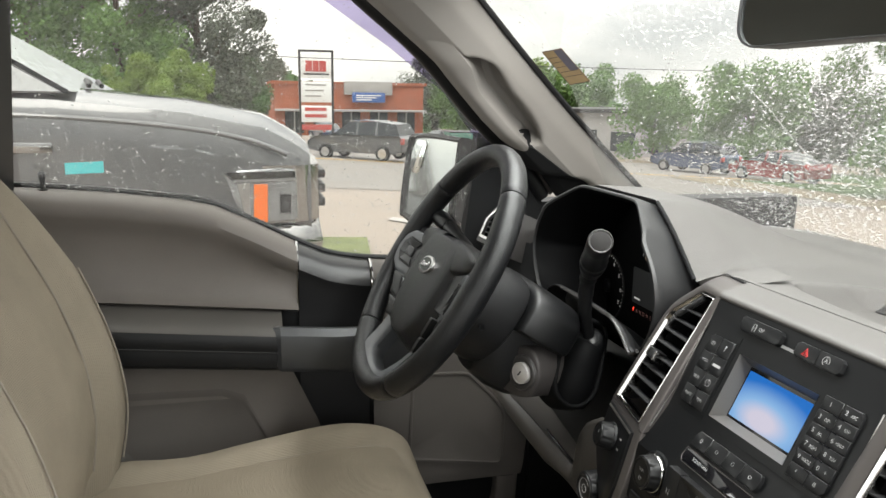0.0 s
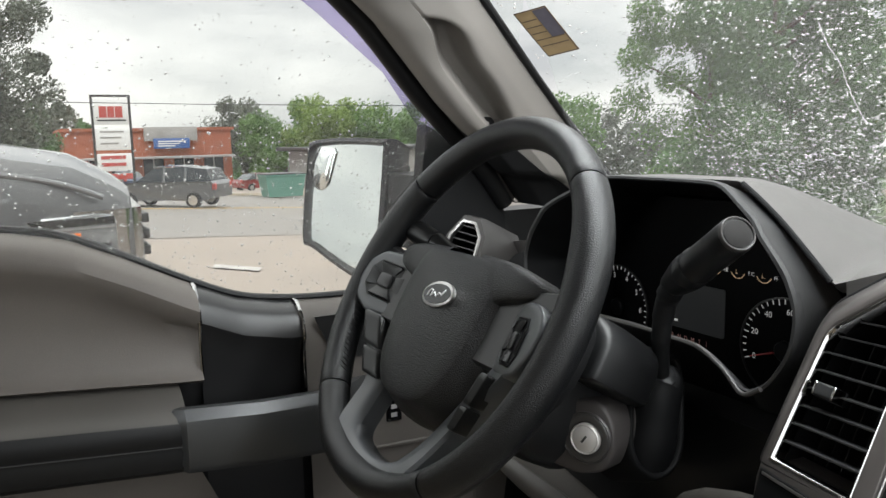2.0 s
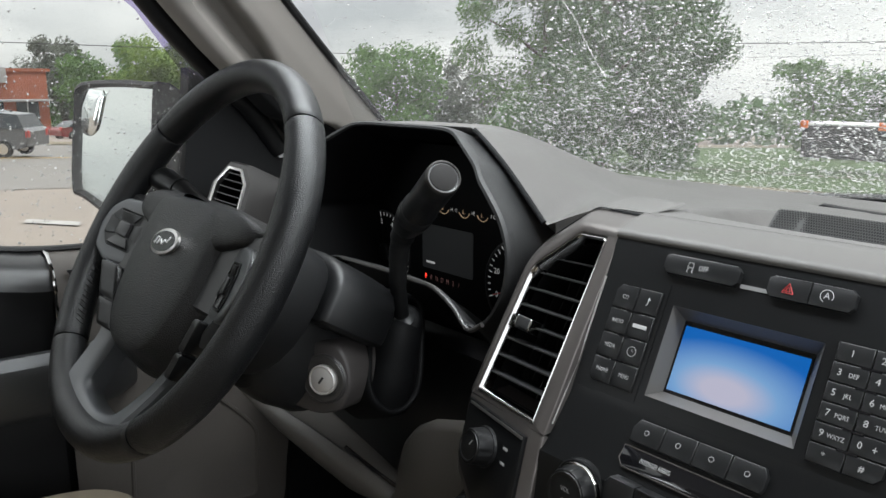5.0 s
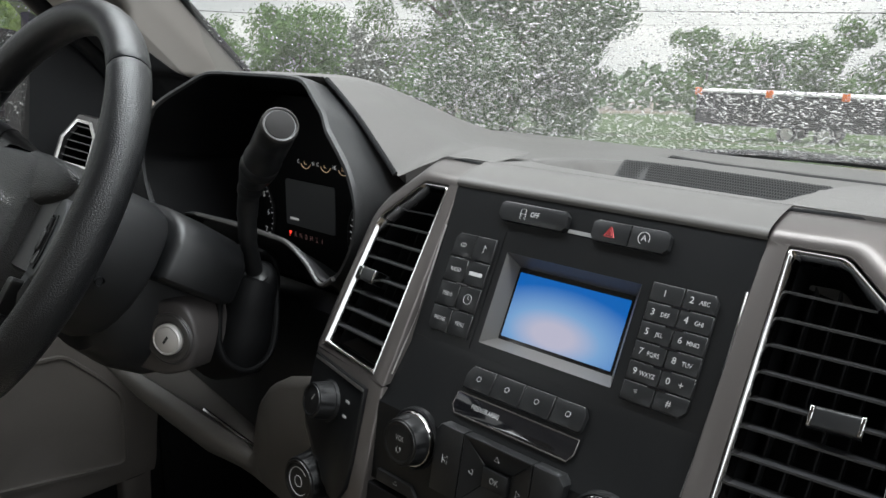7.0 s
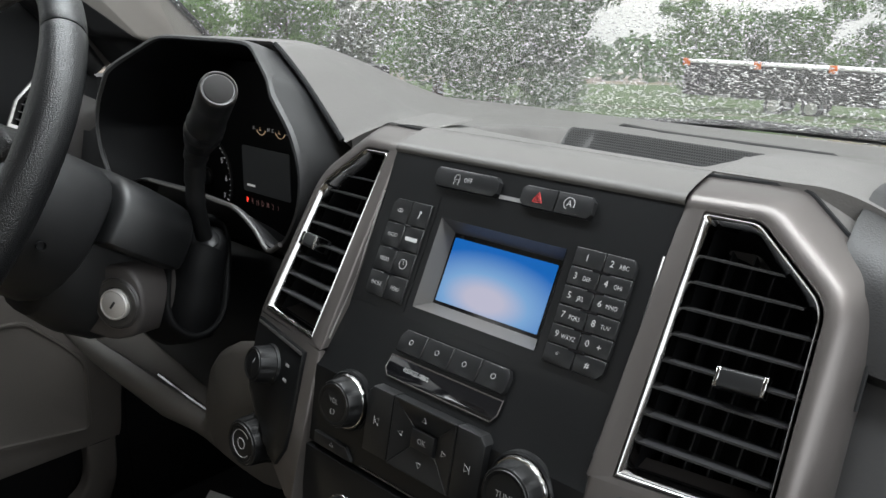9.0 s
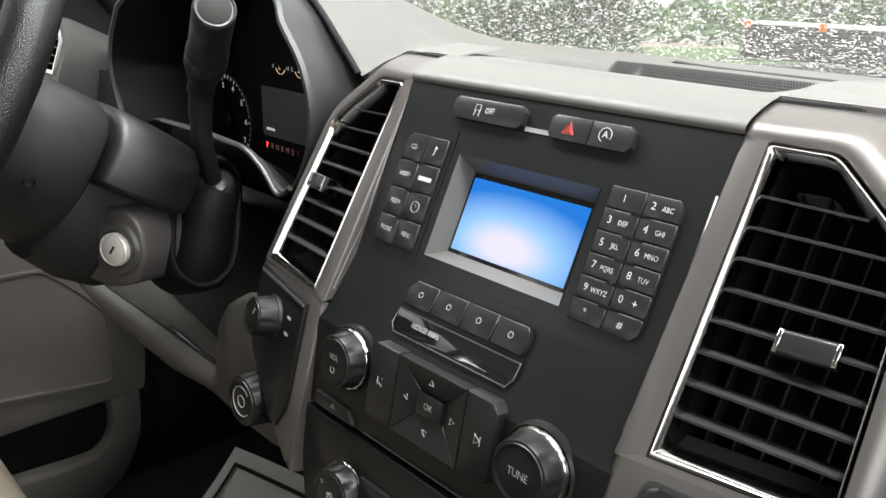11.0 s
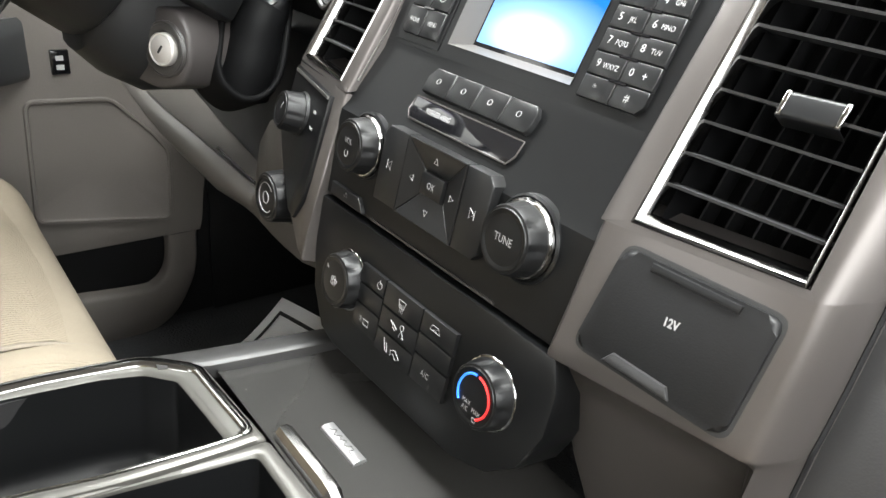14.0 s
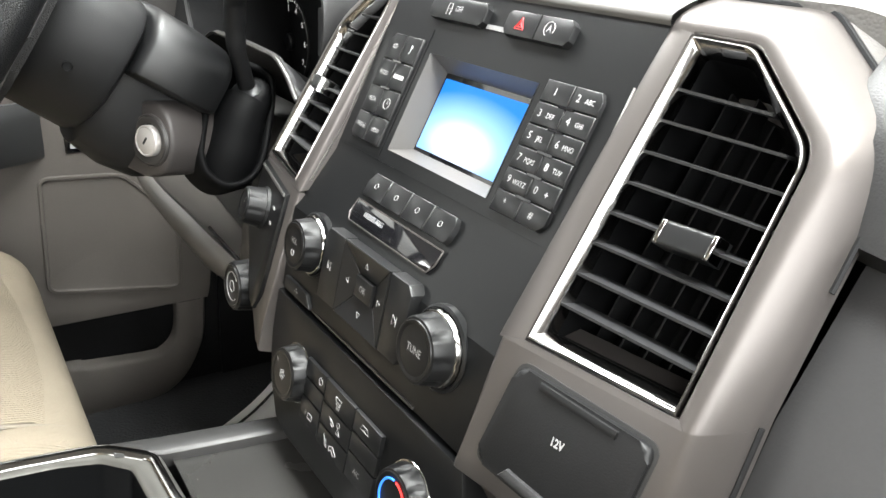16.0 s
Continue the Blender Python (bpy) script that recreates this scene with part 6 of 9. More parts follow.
def hollow(t, f):
    """Depth of the hand hollow: it deepens from the glass side to a steep wall under the grab handle."""
    edge = 0.65 - 0.16 * smoothstep(0.50, 0.64, t)
    q = (t - 0.475) / 0.165
    step = -0.034 * (1 - smoothstep(0.13, 0.20, t)) * smoothstep(0.30, 0.55, f)
    if abs(q) >= 1:
        return step
    near = edge - 0.36 * (1 - q * q) ** 0.42
    inside = smoothstep(0.0, 0.75, (f - near) / (edge - near)) * (1 - smoothstep(edge, edge + 0.02, f))
    return step - 0.050 * inside * (1 - smoothstep(0.80, 1.0, abs(q)))


cross = span(0, 0.44, 14)[:-1] + span(0.44, 0.70, 40)[:-1] + span(0.70, 1, 10)
bm = nb()
rings(bm, [[on_pillar(t, 0.0) + Vector((-0.02, 0.01, 0))] + [on_pillar(t, f, hollow(t, f)) for f in cross] + [on_pillar(t, 1.0) + Vector((-0.02, 0.01, 0))] for t in span(0, 0.999, 120)], closed=False)
part("trim", bm, M_PILLAR, pillar, "pale grey moulded pillar trim", angle=60)
bm = nb()
tube(bm, smooth_line([w + Vector((0.003, -0.001, 0.001)) for w in WS], 5), 0.0055, 8)
part("glass_edge", bm, M_RUBBER, pillar, "black windshield edge seal")
bm = nb()
root = lambda t: lerp(0.30, 0.66, t / 0.36)
rings(bm, [[on_pillar(t, lerp(root(t), 1, k), hollow(t, lerp(root(t), 1, k)) + (0.003 if 0 < k else -0.004)) for k in [0, 0.001] + span(0.04, 1, 20)] for t in span(0, 0.36, 22)] + [[on_pillar(0.362, lerp(root(0.36), 1, k), hollow(0.362, lerp(root(0.36), 1, k)) - 0.003) for k in [0, 0.001] + span(0.04, 1, 20)]], closed=False)
part("root_cover", bm, M_VOID, pillar, "black cover at the foot of the pillar", angle=60)
# the handle is the rolled edge of the trim beside the hollow
bm = nb()
loops = []
for t in span(0.24, 0.72, 48):
    e = 0.648 - 0.16 * smoothstep(0.50, 0.64, t)
    lift = smoothstep(0.24, 0.36, t) * (1 - smoothstep(0.60, 0.72, t))
    row = [on_pillar(t, e + 0.003, -0.012 * lift - 0.003)]
    row += [on_pillar(t, e + (1.0 - e) * k, 0.011 * lift * math.sin(math.pi * min(1, 0.10 + k)) ** 0.6 - 0.002 * (1 - lift)) for k in (0.0, 0.02, 0.05, 0.1, 0.18, 0.28, 0.4, 0.55, 0.7, 0.82)]
    row.append(on_pillar(t, e + (1.0 - e) * 0.9, -0.004))
    loops.append(row)
rings(bm, loops, closed=False)
part("grab_handle", bm, M_PILLAR, pillar, "grey moulded grab handle", angle=60)
# black seal and door frame beyond the pillar
bm = nb()
tube(bm, smooth_line([d + Vector((-0.012, -0.010, 0.0)) for d in DS], 4), 0.015, 10)
part("door_seal", bm, M_RUBBER, pillar, "black rubber door seal")

# ---- windshield ----
windshield = thing("window_1", (0, 0.6, 1.5), "raked windshield covered in raindrops", "windshield", kind="structure")
bm = nb()
ZS = [1.265 + 0.545 * k / 12 for k in range(13)]
loops = []
for z in ZS:
    h = wind_half(z)
    loops.append([Vector((h * (i / 12 - 1), wind_y(h * (i / 12 - 1), z), z)) for i in range(25)])
rings(bm, loops, closed=False)
gl = part("pane", bm, M_GLASS, windshield, "clear wet glass")
gl.visible_shadow = False
bm = nb()
rings(bm, [[Vector((x, wind_y(x, z) + dy, z + dz)) for x in (wind_half(1.31) * (i / 12 - 1) for i in range(25))] for z, dy, dz in ((1.262, 0.03, -0.01), (1.288, 0.004, 0.002), (1.297, -0.002, 0.0), (1.280, -0.03, -0.012))], closed=False)
part("lower_band", bm, M_RUBBER, windshield, "black painted band at the foot of the glass")

sticker = tagged(None or new("inspection_sticker"), "brown oil-change sticker with dark printed lines", "sticker")
sticker.location = (-0.70, 0.33, 1.62)
q = [(-0.730, 1.648), (-0.674, 1.652), (-0.670, 1.597), (-0.719, 1.591)]
at_q = lambda u, v, n: (lambda p: Vector((p.x, wind_y(p.x, p.y) - n, p.y)))(lerp(lerp(Vector(q[0]), Vector(q[1]), u), lerp(Vector(q[3]), Vector(q[2]), u), v))
M_KRAFT = material("brown_sticker_paper", (0.40, 0.285, 0.15), 0.7, vary=0.12, vary_size=0.02)
M_KRAFTINK = material("brown_print", (0.11, 0.085, 0.07), 0.7)
M_VIOLETINK = material("grey_violet_print", (0.13, 0.12, 0.15), 0.7, vary=0.15, vary_size=0.01)


def sticker_patch(name, u0, v0, u1, v1, n, mat, parent, label=""):
    b = nb()
    rings(b, [[at_q(lerp(u0, u1, i / 4), lerp(v0, v1, j / 6), n) for i in range(5)] for j in range(7)], closed=False)
    return part(name, b, mat, parent, label)


sheet = sticker_patch("sheet", 0, 0, 1, 1, 0.0040, M_KRAFT, sticker)
sticker_patch("printed_block", 0.55, 0.03, 0.97, 0.62, 0.0048, M_VIOLETINK, sheet, "grey-violet printed block")
for k in range(5):
    sticker_patch("printed_line", 0.06, 0.20 + 0.14 * k, 0.52 if k < 3 else 0.92, 0.218 + 0.14 * k, 0.0048, M_KRAFTINK, sheet)
for u0, v0, u1, v1 in ((0, 0, 0.03, 1), (0, 0, 1, 0.02), (0.97, 0, 1, 1), (0, 0.98, 1, 1)):
    sticker_patch("edge_line", u0, v0, u1, v1, 0.0052, M_KRAFTINK, sheet)


# ---- raindrops ----
def drops(count, spot, size, seed, name, parent, label, stretch):
    """Water beads on the outside of a pane: flat-backed domes, run together as one sheet of beads."""
    rnd = random.Random(seed)
    verts, faces = [], []
    S = 6
    for _ in range(count):
        o, ax, ay, nn, keep = spot(rnd)
        if rnd.random() > keep:
            continue
        r = size[0] + (size[1] - size[0]) * rnd.random() ** 5.0
        ex, ey = r * (1 + stretch * rnd.random()), r * (0.75 + 0.4 * rnd.random())
        tw = rnd.uniform(-0.3, 0.3)
        ux, uy = ax * math.cos(tw) + ay * math.sin(tw), ay * math.cos(tw) - ax * math.sin(tw)
        h = r * rnd.uniform(0.65, 0.95)
        base = len(verts)
        wob = [1 + rnd.uniform(-0.14, 0.14) for _ in range(S)]
        if r < 0.00055:
            # the finest beads are four-sided
            verts += [o + ux * ex, o + uy * ey, o - ux * ex, o - uy * ey, o + nn * h]
            faces += [(base, base + 1, base + 4), (base + 1, base + 2, base + 4), (base + 2, base + 3, base + 4), (base + 3, base, base + 4), (base + 3, base + 2, base + 1, base)]
            continue
        for f, hh in ((1.0, 0.0), (0.80, 0.62)):
            for i in range(S):
                a = 2 * math.pi * i / S
                verts.append(o + ux * (ex * f * wob[i] * math.cos(a)) + uy * (ey * f * wob[i] * math.sin(a)) + nn * (h * hh))
        verts.append(o + nn * h)
        for i in range(S):
            j = (i + 1) % S
            faces.append((base + i, base + j, base + S + j, base + S + i))
            faces.append((base + S + i, base + S + j, base + 2 * S))
        faces.append(tuple(base + i for i in reversed(range(S))))
    me = bpy.data.meshes.new(name)
    me.from_pydata([tuple(v) for v in verts], [], faces)
    me.shade_smooth()
    me.materials.append(M_WATER)
    ob = new(name, me)
    tagged(ob, label, "raindrops", kind="stuff")
    ob.visible_shadow = False
    return ob


def wind_spot(rnd):
    z = 1.285 + 0.51 * rnd.random()
    x = rnd.uniform(-0.75, 0.70)
    e = 1e-3
    o = Vector((x, wind_y(x, z) + 0.0008, z))
    ax = Vector((e, wind_y(x + e, z) - wind_y(x, z), 0)).normalized()
    ay = Vector((0, wind_y(x, z + e) - wind_y(x, z), e)).normalized()
    nn = ax.cross(ay).normalized()
    if nn.y < 0:
        nn = -nn
    dense = lerp(0.30 + 0.70 * smoothstep(-0.7, -0.5, x), 0.10 + 0.60 * smoothstep(-0.58, -0.20, x), smoothstep(1.44, 1.56, z))
    return o, ax, ay, nn, dense


drops(175000, wind_spot, (0.00026, 0.0018), 4, "windshield_raindrops", None, "many clear raindrops on the windshield", 0.9)


# one drop that has run down the windshield
rnd = random.Random(21)
b = nb()
run = smooth_line([(-0.374, 0, 1.5968), (-0.3828, 0, 1.5767), (-0.3865, 0, 1.5565), (-0.3962, 0, 1.5357), (-0.4073, 0, 1.5057), (-0.4114, 0, 1.4870)], 8)
run = [Vector((p.x + rnd.uniform(-0.0006, 0.0006), wind_y(p.x, p.z) + 0.0012, p.z)) for p in run]
tube(b, run, [0.0005 + 0.0003 * rnd.random() + (0.0010 if i > len(run) - 4 else 0) for i in range(len(run))], 6)
rivulet = part("water_streak", b, M_WATER, None, angle=70)
rivulet.visible_shadow = False
tagged(rivulet, "thin streak of rain water down the windshield", "raindrops", kind="stuff")


# ---- driver's door ----
door = thing("driver_door", (-0.84, -0.2, 0.7), "closed taupe driver door with black insert and wet window", "car door")


def door_skin(name, ys, prof, mat, label="", ang=40):
    b = nb()
    rings(b, [[Vector((x, y, z)) for x, z in prof(y)] for y in ys], closed=False)
    return part(name, b, mat, door, label, ang)


crease = lambda y: ramp_at(y, [(-0.80, 1.225), (-0.51, 1.203), (-0.16, 1.170)])
ledge = lambda y: ramp_at(y, [(-0.80, 1.190), (-0.50, 1.172), (-0.19, 1.142)])
under = lambda y: ramp_at(y, [(-0.80, 1.115), (-0.46, 1.094), (-0.20, 1.070)])
door_skin("upper_panel", span(-0.80, -0.158, 40), lambda y: [(-0.895, sill(y) - 0.002), (-0.880, sill(y) + 0.001), (-0.862, sill(y) - 0.001), (-0.842, sill(y) - 0.006), (-0.828, sill(y) - 0.016), (-0.822, sill(y) - 0.029), (-0.825, sill(y) - 0.042), (-0.836, sill(y) - 0.056), (-0.845, lerp(sill(y), crease(y), 0.46)), (-0.847, lerp(sill(y), crease(y), 0.62)), (-0.843, crease(y) + 0.02), (-0.828, crease(y) + 0.004), (-0.822, crease(y)), (-0.835, crease(y) - 0.006)], M_TAUPE, "taupe upper door panel")
door_skin("black_insert", span(-0.155, -0.018, 16), lambda y: [(-0.895, sill(y) - 0.002), (-0.880, sill(y) + 0.001), (-0.858, sill(y) - 0.004), (-0.838, sill(y) - 0.020), (-0.832, sill(y) - 0.045), (-0.848, sill(y) - 0.070), (-0.858, 1.12), (-0.862, 1.04), (-0.862, 0.90)], M_DARK, "black satin door insert")
panel_end = lambda z: ramp_at(z, [(0.76, 0.300), (0.80, 0.308), (0.845, 0.312), (0.905, 0.320), (1.0, 0.335), (1.05, 0.34)])
bm = nb()
rings(bm, [[(lambda y, z: Vector((x, y, z)))(lerp(-0.014, panel_end(z or 1.3), k), sill(lerp(-0.014, 0.34, k)) + dz if z is None else z) for x, z, dz in ((-0.895, None, -0.002), (-0.880, None, 0.001), (-0.858, None, -0.004), (-0.842, None, -0.022), (-0.836, None, -0.06), (-0.834, 1.10, 0), (-0.832, 0.98, 0), (-0.8325, 0.90, 0), (-0.834, 0.84, 0), (-0.834, 0.80, 0), (-0.834, 0.786, 0), (-0.836, 0.776, 0), (-0.862, 0.774, 0))] for k in span(0, 1, 20)], closed=False)
part("front_panel", bm, M_TAUPE_DARK, door, "taupe front door panel", angle=40)
# chrome strips
for y0 in (-0.158, -0.017):
    bm = nb()
    z = sill(y0)
    tube(bm, smooth_line([(-0.872, y0, z + 0.001), (-0.856, y0, z - 0.002), (-0.836, y0, z - 0.020), (-0.829, y0, z - 0.045), (-0.836, y0, z - 0.075), (-0.834, y0, z - 0.12)]), [0.0034] * 7 + [0.0030] * 12 + [0.0020] * 12, 8)
    part("chrome_strip", bm, M_CHROME, door, "thin chrome strip")
# armrest; light falling on its top is put into that skin's paler colour
door_skin("armrest_top", span(-0.80, -0.19, 24), lambda y: [(-0.835, crease(y) - 0.006), (-0.815, crease(y) - 0.010), (-0.790, ledge(y) + 0.006), (-0.772, ledge(y)), (-0.7655, ledge(y) - 0.006)], M_LOWER, "padded armrest top, coloured brown-grey as lit from above")
door_skin("armrest", span(-0.80, -0.19, 24), lambda y: [(-0.766, ledge(y) - 0.0055), (-0.764, ledge(y) - 0.008), (-0.762, ledge(y) - 0.030), (-0.764, ledge(y) - 0.036), (-0.762, ledge(y) - 0.042), (-0.765, under(y) + 0.008), (-0.775, under(y)), (-0.83, under(y) - 0.004)], M_RUBBER, "black armrest front")
bm = nb()
tube(bm, [(-0.7635, y, ledge(y) - 0.036) for y in span(-0.80, -0.195, 10)], 0.0012, 6)
part("armrest_seam", bm, M_INK, door)
# pull bar
bm = nb()
loops = []
for y, x, zt, zb in ((-0.222, -0.795, 1.140, 1.078), (-0.205, -0.768, 1.150, 1.074), (-0.195, -0.757, 1.153, 1.072), (-0.10, -0.754, 1.146, 1.064), (0.0, -0.764, 1.140, 1.056), (0.045, -0.792, 1.137, 1.054), (0.078, -0.828, 1.134, 1.052)):
    loops.append([Vector(p) for p in ((x, y, zt - 0.012), (x - 0.012, y, zt), (x - 0.030, y, zt - 0.002), (x - 0.032, y, zb), (x - 0.006, y, zb), (x + 0.001, y, zb + 0.010), (x + 0.001, y, zt - 0.022))])
rings(bm, loops, True, True)
part("pull_bar", bm, M_PULL, door, "satin dark grey door pull")
# lower panel with a sunk field and a map pocket
slant = lambda z: ramp_at(z, [(0.60, -0.02), (0.90, -0.105), (1.06, -0.176)])
bm = nb()
rings(bm, [[Vector((x, lerp(-0.80, slant(z), k / 14), z)) for k in range(15)] for x, z in ((-0.845, 1.095), (-0.828, 1.086), (-0.822, 1.060), (-0.826, 1.02), (-0.828, 0.95), (-0.828, 0.85), (-0.838, 0.80))], closed=False)
part("lower_panel", bm, M_TAUPE, door, "taupe lower door panel")
bm = nb()
fld = [(-0.76, 1.035), (-0.300, 1.025), (-0.262, 1.010), (-0.205, 0.890), (-0.20, 0.83), (-0.76, 0.83)]
on_door = lambda y, z, n=0.0: Vector((-0.826 + n, y, z))
rings(bm, [[on_door(y, z, n) for y, z in lp] for lp, n in ((fld, 0.0045), ([(y * 0.985 - 0.006, z - 0.007 if z > 0.9 else z) for y, z in fld], 0.0045), ([(y * 0.975 - 0.012, z - 0.016 if z > 0.9 else z) for y, z in fld], -0.0005), ([(-0.45 + (y + 0.45) * 0.5, 0.93 + (z - 0.93) * 0.5) for y, z in fld], -0.0005))], False, True)
part("sunk_field", bm, M_TAUPE_DARK, door, "darker sunk field in the lower panel")
bm = nb()
box(bm, (-0.880, -0.80, 0.60), (-0.868, 0.34, 1.24))
part("inner_skin", bm, M_RUBBER, door)
bm = nb()
pk_in = [(0.249, 0.776), (0.2485, 0.735), (0.241, 0.705), (0.224, 0.687), (0.200, 0.682), (0.10, 0.690), (0.0, 0.698), (-0.80, 0.720)]
pk_out = [(0.300, 0.776), (0.297, 0.719), (0.286, 0.676), (0.254, 0.622), (0.204, 0.593), (0.130, 0.588), (0.0, 0.588), (-0.80, 0.588)]
pk_in, pk_out = [[(p.x, p.y) for p in smooth_line([(y, z, 0) for y, z in h], 6)] for h in (pk_in, pk_out)]
rings(bm, [[Vector((x, lerp(a, c, k), lerp(b, d, k))) for (a, b), (c, d) in zip(pk_in, pk_out)] for x, k in ((-0.862, 0.0), (-0.842, 0.0), (-0.837, 0.03), (-0.8345, 0.09), (-0.834, 0.5), (-0.836, 0.9), (-0.842, 0.98), (-0.866, 1.0))], closed=False)
part("map_pocket", bm, M_TAUPE_DARK, door, "taupe map pocket wall", angle=50)
# speaker panel: rounded groove on the front panel
bm = nb()
sp = fillet([(0.058, 0.838), (0.256, 0.808), (0.260, 0.925), (0.232, 0.962), (0.180, 1.015), (0.066, 1.020)], 0.014, 4)
tube(bm, [Vector((-0.8315, y, z)) for y, z in sp], 0.0035, 6, True)
part("speaker_rim", bm, M_TAUPE_DARK, door, "rounded rim of the speaker panel")
bm = nb()
rings(bm, [[Vector((x, lerp(0.164, y, k), lerp(0.915, z, k))) for y, z in sp] for x, k in ((-0.832, 0.97), (-0.8335, 0.93), (-0.8325, 0.2))], False, True)
part("speaker_cover", bm, M_TAUPE_DARK, door, "smooth taupe speaker cover")
# lock switch on the front panel
bm = nb()
box(bm, (-0.836, 0.106, 1.055), (-0.830, 0.131, 1.090), 0.002)
lsw = part("lock_switch", bm, M_GLOSSBLACK, door, "black door lock switch")
for k in range(2):
    bm = nb()
    box(bm, (-0.8302, 0.113, 1.062 + 0.013 * k), (-0.8297, 0.123, 1.069 + 0.013 * k))
    part("mark", bm, M_LEGEND, lsw)
# small triangle panel by the mirror, and the black sail
bm = nb()
rings(bm, [[Vector((x, y, z)) for y, z in ((0.000, 1.232), (0.120, 1.232), (0.120, 1.165), (0.030, 1.165))] for x in (-0.8355, -0.8330)], False, True)
part("tweeter_panel", bm, M_DARK, door, "dark tweeter panel")
bm = nb()
rings(bm, [[Vector((x, y, z)) for y, z in ((0.165, 1.245), (0.34, 1.245), (0.335, 1.36), (0.275, 1.452), (0.195, 1.500), (0.185, 1.40))] for x in (-0.882, -0.852)], True, True)
part("mirror_sail", bm, M_VOID, door, "black mirror sail")
# window seal along the sill, frame along the front, lock button
bm = nb()
tube(bm, smooth_line([(-0.882, y, z + 0.004) for y, z in SILL[:-1]] + [(-0.882, 0.18, 1.249)], 4), 0.0055, 8)
part("sill_seal", bm, M_RUBBER, door, "black window seal")
bm = nb()
lathe(bm, [(0.009, 0.0), (0.009, 0.003), (0.0042, 0.004), (0.0042, 0.018), (0.0058, 0.020), (0.0058, 0.030), (0.004, 0.033)], Matrix.Translation((-0.868, -0.588, 1.396)), 14, False, True)
part("lock_button", bm, M_RUBBER, door, "black door lock button")


def side_x(z):
    return -0.886 + 0.10 * max(0, (z - 1.25) / 0.5) ** 1.2


bm = nb()
rings(bm, [[Vector((side_x(z), y, z)) for z in span(1.22, 1.80, 8)] for y in span(-0.62, 0.34, 10)], closed=False)
sg = part("window_pane", bm, M_SIDEGLASS, door, "clear side window with raindrops")
sg.visible_shadow = False
# purple-tinted rain guard along the front edge of the window
vis_in = [(0.225, 1.430), (0.198, 1.478), (0.120, 1.575), (0.015, 1.652), (-0.105, 1.728), (-0.22, 1.79)]
vis_out = [(0.310, 1.420), (0.285, 1.478), (0.235, 1.545), (0.120, 1.640), (-0.010, 1.725), (-0.12, 1.80)]
bm = nb()
rings(bm, [[Vector((side_x(z) - 0.012, y, z)) for y, z in lp] for lp in (vis_in, [((a + c) / 2, (b + d) / 2) for (a, b), (c, d) in zip(vis_in, vis_out)], vis_out)], closed=False)
vp = part("rain_guard", bm, M_VISOR, door, "purple tinted rain guard")
vp.visible_shadow = False


def side_spot(rnd):
    y = rnd.uniform(-0.60, 0.20)
    z = 1.26 + 0.52 * rnd.random()
    o = Vector((side_x(z) - 0.0008, y, z))
    ax = Vector((0, 1, 0))
    ay = Vector((side_x(z + 0.01) - side_x(z), 0, 0.01)).normalized()
    dense = 0.35 + 0.65 * (1 - smoothstep(1.42, 1.55, z))
    return o, ax, ay, Vector((-1, 0, 0)), dense if z > sill(y) else 0.0


drops(15000, side_spot, (0.0003, 0.0017), 9, "side_window_raindrops", door, "small raindrops on the side window", 0.2)

# ---- door mirror ----
mirror = thing("door_mirror", (-1.05, 0.25, 1.3), "large black door mirror with inset blind-spot glass", "door mirror")
mx = Vector((0.178, 0.062, -0.004)).normalized()
mn = Vector((0.33, -0.94, 0.15)).normalized()
my = mn.cross(mx).normalized()
if my.z < 0:
    my = -my
MM = Matrix((mx, my, mn)).transposed().to_4x4()
MM.translation = Vector((-1.130, 0.165, 1.375))
g = [(-0.098, 0.060), (-0.080, 0.092), (0.080, 0.096), (0.098, 0.075), (0.098, -0.110), (0.060, -0.128), (-0.060, -0.090), (-0.092, -0.072)]
gs = [(p.x, p.y) for p in smooth_line([(x, y, 0) for x, y in g + g[:1]], 4)][:-1]
bm = nb()
rings(bm, [[MM @ Vector((x * k, y * k, n)) for x, y in gs] for k, n in ((0.75, -0.085), (1.02, -0.06), (1.12, -0.02), (1.12, 0.004), (1.05, 0.008), (1.02, 0.002), (1.0, -0.003))], True, False)
part("housing", bm, M_RUBBER, mirror, "black mirror housing")
bm = nb()
rings(bm, [[MM @ Vector((x * k, y * k, n)) for x, y in gs] for k, n in ((1.01, -0.004), (1.0, -0.002), (0.3, -0.002))], False, True)
part("mirror_glass", bm, M_DOORMIRROR, mirror, "mirror glass showing sky")
bm = nb()
sp = fillet([(-0.095, 0.022), (-0.066, 0.010), (-0.046, 0.024), (-0.030, 0.088), (-0.078, 0.091), (-0.095, 0.062)], 0.010, 4)
rings(bm, [[MM @ Vector((x, y, n)) for x, y in (lambda k: [(-0.059 + (a + 0.059) * k, 0.054 + (b - 0.054) * k) for a, b in sp])(k)] for k, n in ((1.06, -0.003), (1.05, 0.001), (1.0, 0.0012), (0.9, 0.003), (0.6, 0.006), (0.2, 0.0075))], False, True)
part("blind_spot_glass", bm, M_DOORMIRROR, mirror, "convex blind-spot glass", angle=60)
bm = nb()
rings(bm, [[Vector((x, y, z)) for y, z in ((0.20, 1.30), (0.29, 1.30), (0.29, 1.42), (0.21, 1.42))] for x in (-1.06, -0.97, -0.885)], True, True)
part("arm", bm, M_RUBBER, mirror, "black mirror arm")

